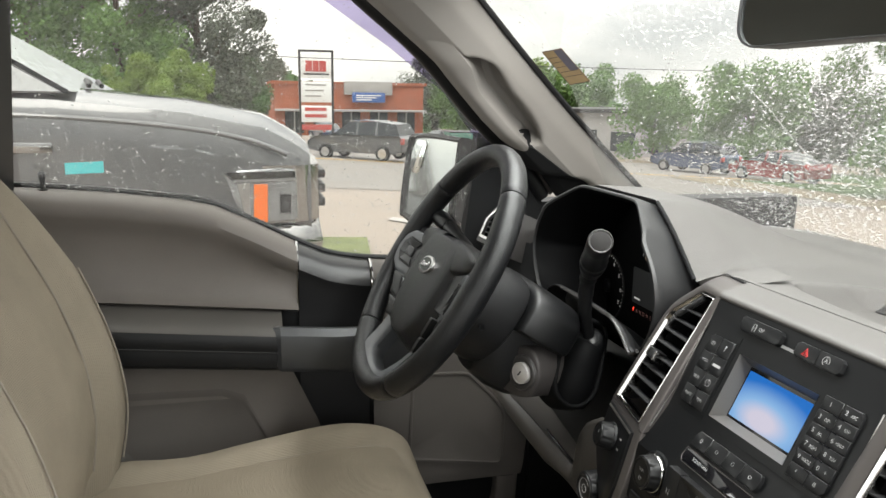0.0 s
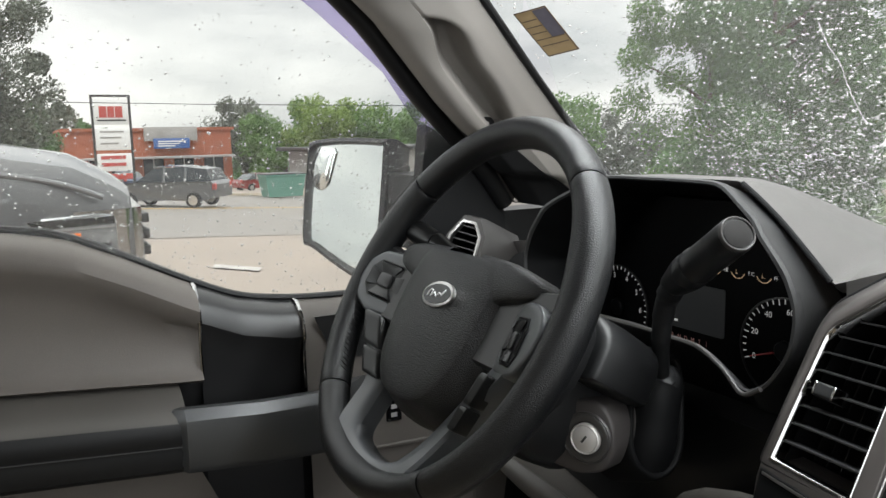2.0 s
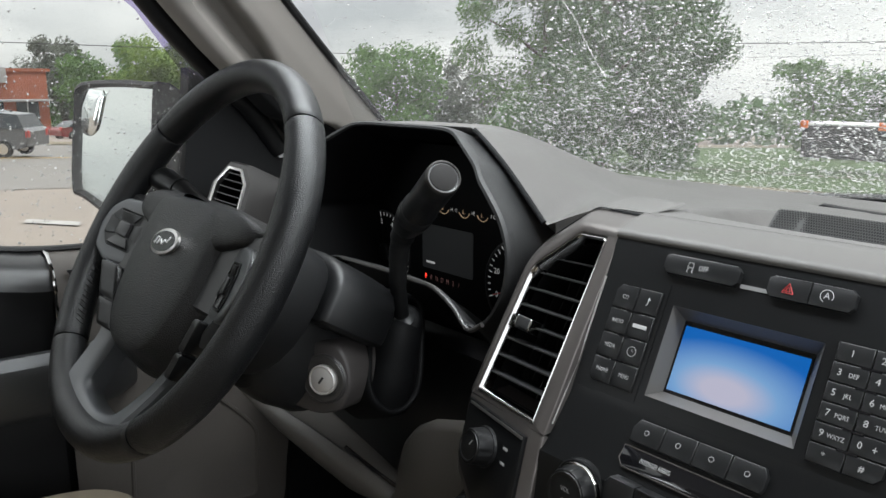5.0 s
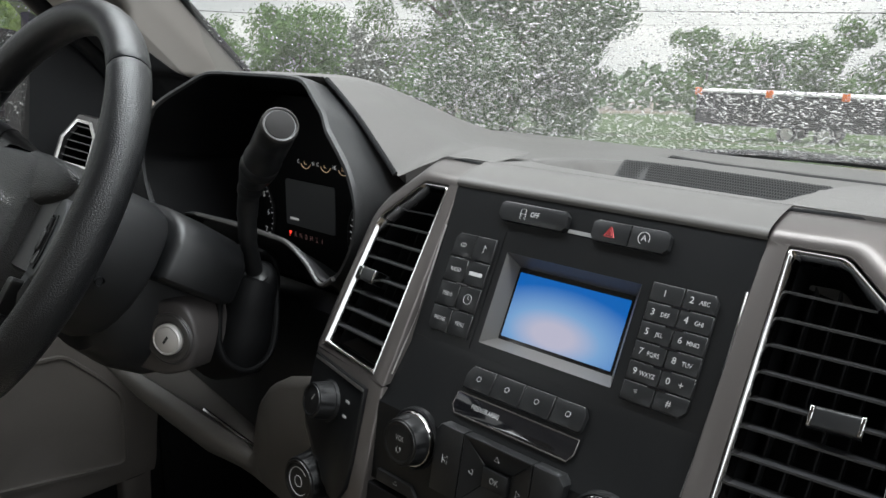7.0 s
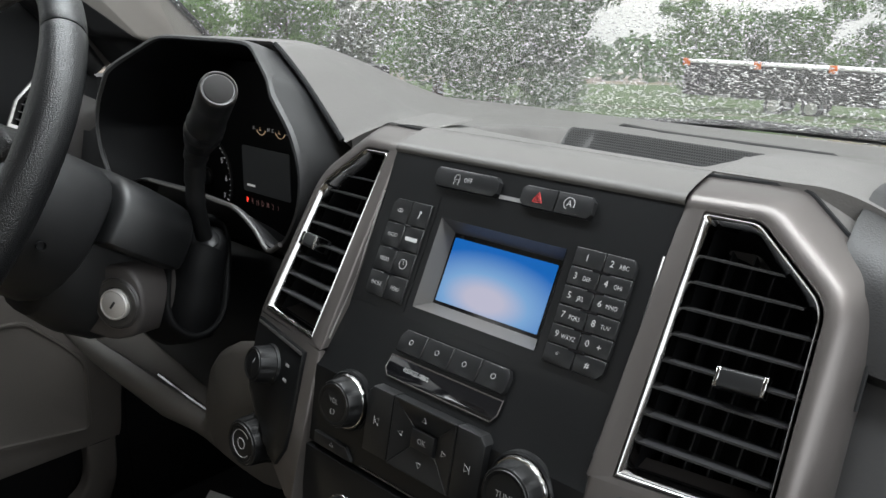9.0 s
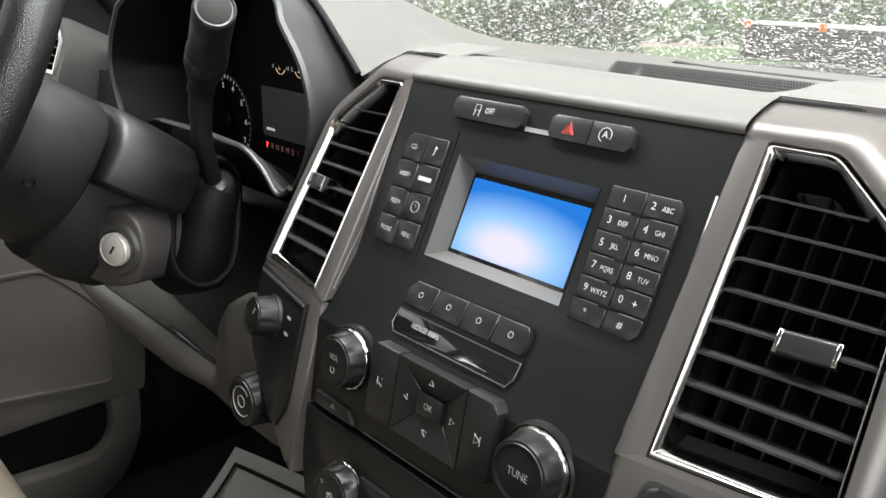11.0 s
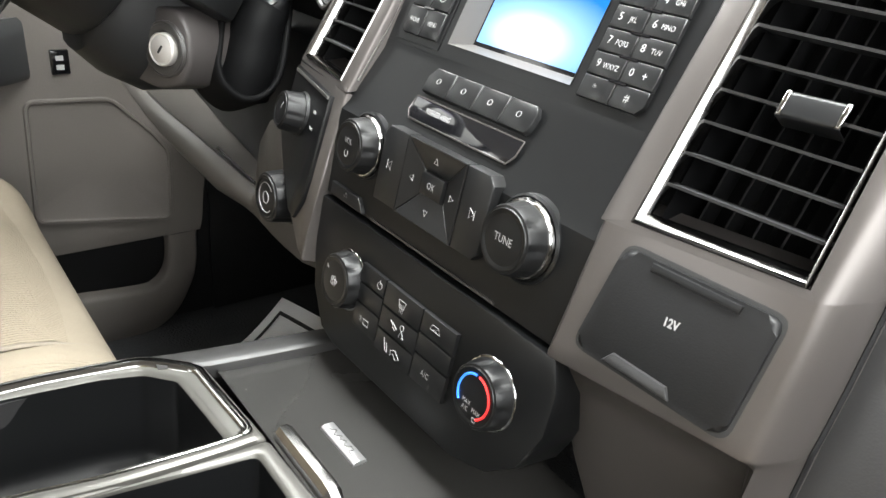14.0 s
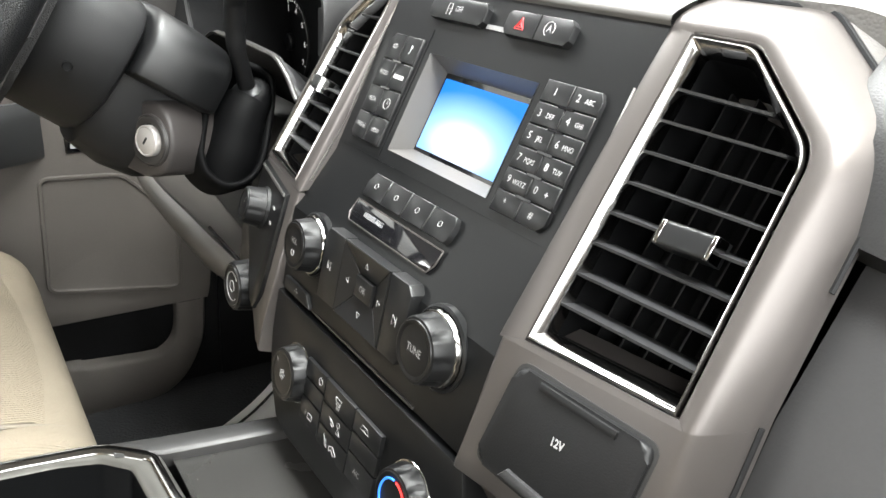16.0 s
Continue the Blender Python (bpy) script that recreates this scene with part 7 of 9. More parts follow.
# ---- interior mirror ----
rvm = thing("rear_view_mirror", (0.0, 0.27, 1.68), "black framed interior mirror hung from the windshield", "mirror")
RM = look((0.002, 0.272, 1.656), (0.15, -0.6, 1.723)) @ pose(0, 0, 0, 0, 0, -1)
bm = nb()
ro = rrect(-0.130, -0.034, 0.130, 0.036, 0.024, 5)
rings(bm, [[RM @ Vector((x * k, y * k, n)) for x, y in ro] for k, n in ((0.7, 0.045), (0.95, 0.03), (1.0, 0.0), (0.985, -0.006), (0.955, -0.006), (0.95, -0.003))], True, False)
part("frame", bm, M_RUBBER, rvm)
bm = nb()
rings(bm, [[RM @ Vector((x * k, y * k, -0.0035)) for x, y in ro] for k in (0.955, 0.3)], False, True)
part("mirror_glass", bm, M_DIMMIRROR, rvm, "dark dimming mirror glass")
bm = nb()
tube(bm, [RM @ Vector((0, 0, 0.03)), Vector((0.0, 0.325, 1.685)), Vector((0.0, wind_y(0, 1.72) - 0.006, 1.72))], [0.014, 0.010, 0.018], 12)
part("stem", bm, M_RUBBER, rvm)


# ---- seats ----
def seat(cx, label, group):
    s = thing("front_seat", (cx, -0.3, 0.6), label, "car seat", group)
    # cushion: sections from back to front; bolsters rise at both sides
    def cushion_loop(y, w, top, drop, k=1.0):
        lp = []
        prof = [(-1.0, -0.10), (-1.0, -0.03), (-0.97, 0.008), (-0.90, 0.024), (-0.80, 0.018), (-0.68, -0.002), (-0.4, -0.006), (0, -0.008), (0.4, -0.006), (0.68, -0.002), (0.80, 0.018), (0.90, 0.024), (0.97, 0.008), (1.0, -0.03), (1.0, -0.10)]
        for u, h in prof:
            lp.append(Vector((cx + u * w, y, top + h * k - drop * 0)))
        lp += [Vector((cx + u * w, y, top - 0.17)) for u in (0.9, 0.3, -0.3, -0.9)]
        return lp
    b = nb()
    rows = [(-0.56, 0.235, 0.925, 0.6), (-0.48, 0.255, 0.945, 0.9), (-0.36, 0.238, 0.950, 0.9), (-0.24, 0.250, 0.964, 0.9), (-0.12, 0.263, 0.975, 0.9), (-0.05, 0.261, 0.974, 0.75), (-0.005, 0.256, 0.964, 0.55), (0.022, 0.249, 0.942, 0.35), (0.034, 0.238, 0.895, 0.15), (0.030, 0.232, 0.850, 0.1)]
    loops = [cushion_loop(y, w, t, 0, k) for y, w, t, k in rows]
    fl = [smooth_line([lp[i] for lp in loops], 3) for i in range(len(loops[0]))]
    rings(b, [[fl[i][j] for i in range(len(fl))] for j in range(len(fl[0]))], True, True)
    part("cushion", b, M_SEATSIDE, s, "beige cloth seat cushion", angle=70)
    b = nb()
    rings(b, [[Vector((cx + u * 0.176, lerp(-0.50, 0.004, t), ramp_at(lerp(-0.50, 0.004, t), [(y, top) for y, w, top, k in rows]) + (0.0040 + 0.006 * (1 - u * u) * min(1, 8 * t, 8 * (1 - t)) if t < 0.99 else -0.002))) for u in span(-1, 1, 10)] for t in span(0, 1, 20)], closed=False)
    part("centre_panel", b, M_SEAT, s, "ribbed beige cloth centre", angle=70)
    for u in (-1, 1):
        b = nb()
        tube(b, smooth_line([(cx + u * 0.178, y, ramp_at(y, [(a, c) for a, _, c, _ in rows]) + 0.0015) for y in (-0.50, -0.40, -0.28, -0.15, -0.05, 0.004)]), 0.0022, 6)
        part("seam", b, M_PIPING, s)
    # backrest
    back = [(0.90, -0.520, 0.235, 0.14), (0.97, -0.505, 0.252, 0.15), (1.06, -0.492, 0.262, 0.15), (1.16, -0.500, 0.266, 0.145), (1.27, -0.535, 0.262, 0.135), (1.38, -0.588, 0.250, 0.12), (1.46, -0.628, 0.232, 0.11), (1.52, -0.660, 0.205, 0.09), (1.545, -0.690, 0.17, 0.06)]
    def back_loop(z, y, w, d):
        prof = [(-1.0, -0.75), (-1.0, 0.05), (-0.96, 0.36), (-0.86, 0.46), (-0.74, 0.36), (-0.62, 0.08), (-0.3, 0.0), (0, -0.02), (0.3, 0.0), (0.62, 0.08), (0.74, 0.36), (0.86, 0.46), (0.96, 0.36), (1.0, 0.05), (1.0, -0.75)]
        k = 0.095 * smoothstep(1.56, 1.30, z) if z > 1.3 else 0.095
        lp = [Vector((cx + u * w, y + h * k if h > 0 else y + h * d * 0.8, z)) for u, h in prof]
        return lp + [Vector((cx + u * w, y - d, z)) for u in (0.85, 0.0, -0.85)]
    b = nb()
    loops = [back_loop(*r) for r in back]
    fl = [smooth_line([lp[i] for lp in loops], 3) for i in range(len(loops[0]))]
    rings(b, [[fl[i][j] for i in range(len(fl))] for j in range(len(fl[0]))], True, True)
    part("backrest", b, M_SEATSIDE, s, "beige cloth backrest with side bolsters", angle=70)
    b = nb()
    rings(b, [[Vector((cx + u * 0.158, ramp_at(z, [(r[0], r[1]) for r in back]) + 0.004 + 0.010 * (1 - u * u) + 0.006 * abs(u) ** 6, z)) for u in span(-1, 1, 10)] for z in span(0.99, 1.44, 18)], closed=False)
    part("back_panel", b, M_SEAT, s, "ribbed beige backrest centre", angle=70)
    for u in (-1, 1):
        b = nb()
        tube(b, smooth_line([(cx + u * 0.160, ramp_at(z, [(r[0], r[1]) for r in back]) + 0.011, z) for z in (0.99, 1.08, 1.18, 1.28, 1.38, 1.44)]), 0.0022, 6)
        part("seam", b, M_PIPING, s)
        b = nb()
        tube(b, smooth_line([(cx + u * 0.222, ramp_at(z, [(r[0], r[1]) for r in back]) + 0.047, z) for z in (0.98, 1.06, 1.14, 1.22, 1.30)]), 0.0016, 6)
        part("bolster_seam", b, M_PIPING, s)
    b = nb()
    rings(b, [[Vector((cx + u * 0.13 * k, -0.70 + dy, 1.66 + dz * k)) for u, dz in ((-1, -0.06), (-1, 0.03), (-0.7, 0.08), (0.7, 0.08), (1, 0.03), (1, -0.06), (0.6, -0.085), (-0.6, -0.085))] for k, dy in ((0.7, 0.05), (1, 0.035), (1, -0.035), (0.7, -0.05))], True, True)
    part("headrest", b, M_SEATSIDE, s, "beige cloth headrest")
    b = nb()
    box(b, (cx - 0.23, -0.54, 0.60), (cx + 0.23, -0.02, 0.80), 0.02)
    part("base", b, M_RUBBER, s, "black seat base")
    return s


seat(-0.445, "beige cloth driver seat with ribbed centre panels", "front seats")
seat(0.470, "beige cloth passenger seat with ribbed centre panels", "front seats")
# seat belt buckle strap between seat and door
strap = thing("seat_belt", (-0.70, -0.50, 0.9), "grey seat belt webbing beside the driver seat", "seat belt")
bm = nb()
rings(bm, [[Vector((-0.745, y, z)) for y, z in ((-0.47, 0.86), (-0.40, 0.865))], [Vector((-0.72, y, z)) for y, z in ((-0.50, 0.93), (-0.44, 0.94))], [Vector((-0.715, y, z)) for y, z in ((-0.56, 1.00), (-0.52, 1.03))]], closed=False)
part("webbing", bm, material("belt_webbing", (0.14, 0.135, 0.125), 0.8, grain=0.3, grain_size=0.002), strap)

# ---- centre console ----
console = thing("centre_console", (0, -0.2, 0.6), "dark console with chrome-rimmed cup holders and a flat tray", "console")
CZ = 1.012
bm = nb()
LEFT_EDGE = [(-0.75, -0.160), (-0.06, -0.158), (0.027, -0.149), (0.055, -0.1425), (0.153, -0.124), (0.20, -0.116)]
rings(bm, [[Vector((x, y, 0.60)), Vector((x, y, CZ - 0.005)), Vector((x + 0.012, y, CZ - 0.005)), Vector((x + 0.012, y, 0.60))] for y, x in LEFT_EDGE], True, True)
part("side_wall", bm, M_DARK, console)
bm = nb()
box(bm, (0.148, -0.75, 0.60), (0.160, 0.17, CZ - 0.004))
part("side_wall", bm, M_DARK, console)
bm = nb()
box(bm, (-0.108, 0.15, 0.60), (0.148, 0.17, 0.99))
part("front_wall", bm, M_DARK, console)


def ring_plate(outer, hole, z, mat, label):
    """A top plate between an outer outline and a hole of equal count, both edges rolled."""
    b = nb()
    mid = lambda k: [(lerp(x, hx, k), lerp(y, hy, k)) for (x, y), (hx, hy) in zip(outer, hole)]
    rings(b, [[Vector((x, y, z + dz)) for x, y in mid(k)] for k, dz in ((0, -0.03), (0, -0.003), (0.05, -0.0008), (0.14, 0.0), (0.78, 0.0), (0.92, -0.0010), (1.0, -0.0034))])
    return part("top_plate", b, mat, console, label, angle=50)


def well(hole, z, depth, label, shelf=None):
    """The black pocket under a hole, narrowing a little, with an inner step."""
    b = nb()
    cx, cy = sum(p[0] for p in hole) / len(hole), sum(p[1] for p in hole) / len(hole)
    inset = lambda d: [(x + math.copysign(d, cx - x), y + (0 if y < -0.4 else math.copysign(d, cy - y))) for x, y in hole]
    rings(b, [[Vector((x, y, z - dz)) for x, y in inset(d)] for d, dz in ((0.0, 0.003), (0.001, 0.012), (0.005, depth * 0.8), (0.008, depth * 0.94), (0.014, depth))], False, True)
    return part("cup_bay", b, M_BLACK, console, label, angle=50)


def sweep(path, prof, mat, name, label, closed=False):
    """A moulding with profile (across, up) along a flat path."""
    b = nb()
    loops = []
    for i, p in enumerate(path):
        q = (path[min(i + 1, len(path) - 1)] - path[max(i - 1, 0)]).normalized()
        side = Vector((q.y, -q.x, 0))
        loops.append([p + side * a + Vector((0, 0, h)) for a, h in prof])
    rings(b, loops, True, True)
    return part(name, b, mat, console, label, angle=40)


h1 = fillet([(-0.156, -0.60), (-0.148, -0.073), (-0.140, -0.015), (-0.131, 0.012), (-0.112, 0.030), (-0.036, 0.0345), (-0.039, 0.003), (-0.043, -0.046), (-0.049, -0.089), (-0.060, -0.60)], 0.004, 3)
o1 = fillet([(-0.172, -0.62), (-0.162, -0.073), (-0.156, -0.015), (-0.148, 0.022), (-0.120, 0.0520), (-0.0215, 0.0575), (-0.0225, 0.003), (-0.027, -0.046), (-0.033, -0.089), (-0.044, -0.62)], 0.004, 3)
ring_plate(o1, h1, CZ, M_PEWTER, "satin pewter plate round the cup bay")
well(h1, CZ, 0.075, "black open cup bay")
h2 = fillet([(-0.036, -0.60), (-0.025, -0.05), (-0.018, -0.004), (-0.011, 0.0455), (0.030, 0.0455), (0.066, 0.036), (0.080, 0.010), (0.082, -0.05), (0.082, -0.60)], 0.005, 3)
o2 = fillet([(-0.043, -0.62), (-0.0255, -0.046), (-0.0215, 0.003), (-0.0205, 0.0575), (0.050, 0.0590), (0.120, 0.056), (0.148, 0.020), (0.152, -0.06), (0.152, -0.62)], 0.005, 3)
ring_plate(o2, h2, CZ - 0.0006, M_PEWTER, "satin pewter plate round the second bay")
well(h2, CZ, 0.075, "black open second bay")
# a ridge on the floor of the first bay, paler than the floor
bm = nb()
tube(bm, smooth_line([(-0.085, -0.50, CZ - 0.068), (-0.080, -0.16, CZ - 0.068), (-0.072, -0.07, CZ - 0.068), (-0.070, -0.045, CZ - 0.066), (-0.060, -0.035, CZ - 0.060)]), 0.0014, 6)
part("bay_ridge", bm, M_DARK, console, "dark grey ridge on the bay floor")
flat = lambda pts, dz=0.0, n=4: smooth_line([(x, y, CZ + dz) for x, y in pts], n)
band = lambda w, h: [(-w, -0.004), (-w, 0.0002), (-w * 0.72, h * 0.8), (-w * 0.25, h), (w * 0.35, h * 0.86), (w * 0.8, h * 0.4), (w, -0.0006), (w, -0.004)]
sweep(flat([(-0.168, -0.60), (-0.1648, -0.45), (-0.1616, -0.30), (-0.1590, -0.18), (-0.1575, -0.12), (-0.1563, -0.075), (-0.1540, -0.045), (-0.1500, -0.020), (-0.1465, 0.000), (-0.1425, 0.015), (-0.1310, 0.0295), (-0.1190, 0.0420)]), band(0.0052, 0.0034), M_CHROME, "chrome_rim", "broad chrome rim along the cup bay")
sweep(flat([(-0.1195, 0.0415), (-0.1130, 0.0455), (-0.100, 0.0463), (-0.067, 0.0478), (-0.040, 0.0492), (-0.0335, 0.0480), (-0.0315, 0.0440)]), band(0.0042, 0.0034), M_CHROME, "chrome_rim", "chrome rim across the front of the cup bay")
sweep(flat([(-0.0315, 0.0445), (-0.0322, 0.018), (-0.0368, -0.031), (-0.0420, -0.060), (-0.0470, -0.089), (-0.0495, -0.16), (-0.0525, -0.30), (-0.0575, -0.60)]), band(0.0015, 0.0016), M_CHROME, "chrome_line", "fine chrome line along the divider")
sweep(flat([(-0.0255, 0.050), (-0.0262, 0.020), (-0.0305, -0.031), (-0.0350, -0.060), (-0.0395, -0.089), (-0.0420, -0.16), (-0.0450, -0.30), (-0.050, -0.60)]), [(-0.0045, -0.003), (-0.0040, 0.0012), (-0.0025, 0.0022), (0.0022, 0.0022), (0.0038, 0.0010), (0.0045, -0.003)], M_PEWTER, "divider_plate", "satin pewter divider between the bays")
# tray ahead of the cup bays
bm = nb()
rings(bm, [[Vector((lerp(a, 0.15, k), y, CZ + z)) for k in (0, 0.25, 0.5, 0.75, 1)] for y, z, a in ((0.0585, -0.002, -0.1185), (0.0600, -0.0045, -0.1180), (0.064, -0.0058, -0.117), (0.12, -0.0068, -0.107), (0.152, -0.0062, -0.101), (0.162, -0.004, -0.099), (0.20, -0.004, -0.092), (0.20, -0.05, -0.092))], closed=False)
part("tray", bm, M_TRAY, console, "satin grey flat tray")
bm = nb()
rings(bm, [[Vector((lerp(o, i, k), y, CZ + z)) for k, z in ((0, -0.03), (0, -0.0035), (0.05, -0.0012), (0.14, 0.0), (0.66, 0.0012), (0.72, 0.0010), (0.76, 0.0020), (0.90, 0.0020), (0.97, 0.0006), (1.0, -0.003), (1.0, -0.0100))] for y, o, i in ((0.022, -0.150, -0.128), (0.055, -0.1425, -0.1135), (0.10, -0.134, -0.106), (0.153, -0.124, -0.0975), (0.20, -0.116, -0.090))], True, False, closed=False)
part("tray_rail", bm, M_RAIL, console, "low dark rail beside the tray")
bm = nb()
rings(bm, [[Vector((x, y, CZ + z)) for y, z in ((0.0625 + e, -0.011), (0.0630 + e, 0.0005 - h), (0.0660, 0.0045 - h), (0.0715, 0.0045 - h), (0.0755 - e, 0.0005 - h), (0.0760 - e, -0.011))] for x, e, h in ((-0.0245, 0.0015, 0.003), (-0.0225, 0.0, 0.0), (0.034, 0.0, 0.0), (0.043, 0.0, 0.0012), (0.049, 0.0018, 0.005))], True, True)
part("chrome_bar", bm, M_CHROME, console, "chrome latch bar", angle=20)
bm = nb()
rings(bm, [[Vector((x, y, CZ + z)) for y, z in ((0.0940, -0.0075), (0.0945, -0.0047), (0.0965, -0.0037), (0.1020, -0.0037), (0.1040, -0.0047), (0.1045, -0.0075))] for x in (-0.0185, 0.0250)], True, True)
bd = part("badge", bm, M_SILVER, console, "small silver script badge")
outline_mark(Matrix.Translation((0.003, 0.0993, CZ - 0.0036)), [(-0.016, -0.002), (-0.012, 0.002), (-0.009, -0.002), (-0.005, 0.002), (-0.003, -0.001), (0.001, 0.002), (0.004, -0.002), (0.007, 0.002), (0.011, 0.0015), (0.010, -0.002), (0.015, -0.002)], 0.0005, M_DARK, bd, closed=False, name="script_flourish")

# ---- paper floor mat ----
mat_paper = thing("floor_mat", (-0.55, 0.3, 0.61), "white disposable paper floor mat with black border", "floor mat")
bm = nb()
PZ = lambda x, y: 0.622 + 0.06 * smoothstep(0.30, 0.55, y) + 0.006 * math.sin(9 * x + 5 * y)
PQ = lambda u, v: Vector((-0.752 + 0.36 * 0.976 * u + 0.42 * 0.52 * v, 0.414 + 0.36 * 0.22 * u - 0.42 * 0.85 * v, 0))
rings(bm, [[(lambda p: Vector((p.x, p.y, PZ(p.x, p.y))))(PQ(u, v)) for u in span(0, 1, 10)] for v in span(0, 1, 12)], closed=False)
pm = part("sheet", bm, M_PAPER, mat_paper, "creased white paper")
for u0, v0, u1, v1 in ((0.055, 0.07, 0.945, 0.07), (0.055, 0.07, 0.055, 0.93), (0.055, 0.93, 0.945, 0.93), (0.93, 0.07, 0.93, 0.945)):
    bm = nb()
    du, dv = (0.0, 0.018) if v0 == v1 else (0.018, 0.0)
    rings(bm, [[(lambda p: Vector((p.x, p.y, PZ(p.x, p.y) + 0.004)))(PQ(lerp(u0, u1, t) + a * du, lerp(v0, v1, t) + a * dv)) for a in (0, 1)] for t in span(0, 1, 12)], closed=False)
    part("border_line", bm, M_INK, pm)
lx, ly = Vector((0.954, 0.30, 0.080)).normalized(), Vector((-0.30, 0.954, 0.27)).normalized()
lm = Matrix((lx, ly, lx.cross(ly))).transposed().to_4x4()
lm.translation = Vector((-0.566, 0.372, PZ(-0.566, 0.372) + 0.005))
legend("THANK", 0.046, lm, M_INK, pm, squeeze=0.62, bold=0.0006)


# ---- outside ----
def ground_z(x, y):
    """The ground falls away gently from the truck, to its left and ahead."""
    return 0.028 * x - 0.054 * y - 0.02


M_ASPHALT = material("wet_worn_asphalt", (0.235, 0.195, 0.162), 0.65, grain=0.4, grain_size=0.05, vary=0.16, vary_size=2.5, wear=0.12)
M_ROAD = material("wet_road", (0.175, 0.158, 0.142), 0.55, grain=0.3, grain_size=0.05, vary=0.12, vary_size=3.0, wear=0.12)
M_GRASS = material("wet_grass", (0.055, 0.095, 0.025), 0.9, grain=0.9, grain_size=0.06, vary=0.4, vary_size=0.6)
M_VERGE = material("dry_verge", (0.21, 0.175, 0.12), 0.9, grain=0.8, grain_size=0.08, vary=0.3, vary_size=0.8)
M_LAWN = material("pale_wet_lawn", (0.135, 0.155, 0.062), 0.9, grain=0.9, grain_size=0.05, vary=0.35, vary_size=0.4)
M_BRICK = material("red_brick", (0.30, 0.090, 0.045), 0.85, grain=0.5, grain_size=0.12, vary=0.22, vary_size=1.2)
M_STONE = material("grey_render", (0.30, 0.29, 0.28), 0.85, vary=0.12, vary_size=1.0)
M_WHITE = material("white_paint", (0.72, 0.72, 0.72), 0.5, vary=0.05)
M_SIGNRED = material("red_sign_paint", (0.42, 0.06, 0.05), 0.5, vary=0.06)
M_SIGNBLUE = material("blue_sign_paint", (0.03, 0.09, 0.28), 0.5, vary=0.06)
M_YELLOW = material("yellow_road_paint", (0.45, 0.28, 0.05), 0.7, vary=0.2, vary_size=0.4)
M_LINE = material("white_road_paint", (0.36, 0.34, 0.32), 0.7, vary=0.2, vary_size=0.4)
M_BARK = material("bark", (0.075, 0.055, 0.04), 0.95, grain=0.9, grain_size=0.05, vary=0.3)
M_LEAF = [material("leaf_" + n, c, 0.75, vary=0.35, vary_size=0.7) for n, c in (("dark", (0.058, 0.118, 0.036)), ("mid", (0.098, 0.185, 0.046)), ("light", (0.16, 0.24, 0.045)), ("grey", (0.10, 0.115, 0.085)))]
M_CARBLACK = material("black_car_paint", (0.022, 0.022, 0.026), 0.22, vary=0.1, coat=0.8)
M_CARGREY = material("dark_grey_car_paint", (0.075, 0.077, 0.080), 0.30, vary=0.1, coat=1.0)
M_CARSILVER = material("silver_car_paint", (0.42, 0.43, 0.44), 0.28, metal=0.6, vary=0.04, coat=0.6)
M_CARRED = material("red_car_paint", (0.19, 0.03, 0.028), 0.25, vary=0.05, coat=0.6)
M_CARBLUE = material("blue_car_paint", (0.05, 0.065, 0.11), 0.25, vary=0.05, coat=0.6)
M_CARGLASS = material("dark_car_glass", (0.02, 0.025, 0.028), 0.06, vary=0.1)
M_TYRE = material("tyre_rubber", (0.02, 0.02, 0.02), 0.85, vary=0.2)
M_ORANGE = material("orange_marker_lens", (0.75, 0.16, 0.02), 0.3, vary=0.08)
M_LENS = material("clear_lamp_lens", (0.62, 0.63, 0.63), 0.12, metal=0.3, vary=0.1, vary_size=0.05)
M_GREENBIN = material("green_painted_steel", (0.10, 0.24, 0.19), 0.5, vary=0.12)

bm = nb()
rings(bm, [[Vector((x, y, ground_z(x, y))) for x in (-1500, -400, -150, -60, -25, -10, 0, 10, 60, 400, 1500)] for y in (-1500, -300, -80, -20, -5, 5, 20, 80, 300, 1500)], closed=False)
tagged(part("ground", bm, M_ASPHALT), "wet worn grey-brown car park asphalt", "ground", kind="structure")


def patch(name, corners, mat, lift, label, category, n=8):
    b = nb()
    c = [Vector((*p, 0)) for p in corners]
    rings(b, [[(lambda p: Vector((p.x, p.y, ground_z(p.x, p.y) + lift)))(lerp(lerp(c[0], c[1], u), lerp(c[3], c[2], u), v)) for u in span(0, 1, n)] for v in span(0, 1, n)], closed=False)
    return tagged(part(name, b, mat), label, category, kind="structure")


patch("road", [(-17.5, -120), (-17.5, 120), (-47, 120), (-47, -120)], M_ROAD, 0.012, "wet grey main road", "road")
patch("road_line_yellow", [(-31.2, -120), (-31.2, 120), (-31.6, 120), (-31.6, -120)], M_YELLOW, 0.022, "faded yellow centre line", "road marking")
patch("road_line_white", [(-11.7, 2.05), (-11.0, 2.60), (-11.4, 2.75), (-12.1, 2.2)], M_LINE, 0.022, "worn white parking mark", "road marking")
patch("lawn", [(-9.4, 0.5), (-9.5, 1.35), (-7.9, 1.15), (-7.9, 0.4)], M_LAWN, 0.05, "small wet grass island", "grass")
patch("verge", [(-30, 21.5), (30, 18.5), (30, 26.5), (-30, 29)], M_GRASS, 0.04, "strip of wet grass beyond the car park", "grass")
patch("verge_dry", [(-30, 18.0), (30, 15.0), (30, 18.6), (-30, 21.6)], M_VERGE, 0.03, "sandy strip beside the grass", "verge")
patch("far_verge", [(-47.5, -120), (-47.5, 120), (-53, 120), (-53, -120)], M_VERGE, 0.04, "pale strip across the road", "verge")
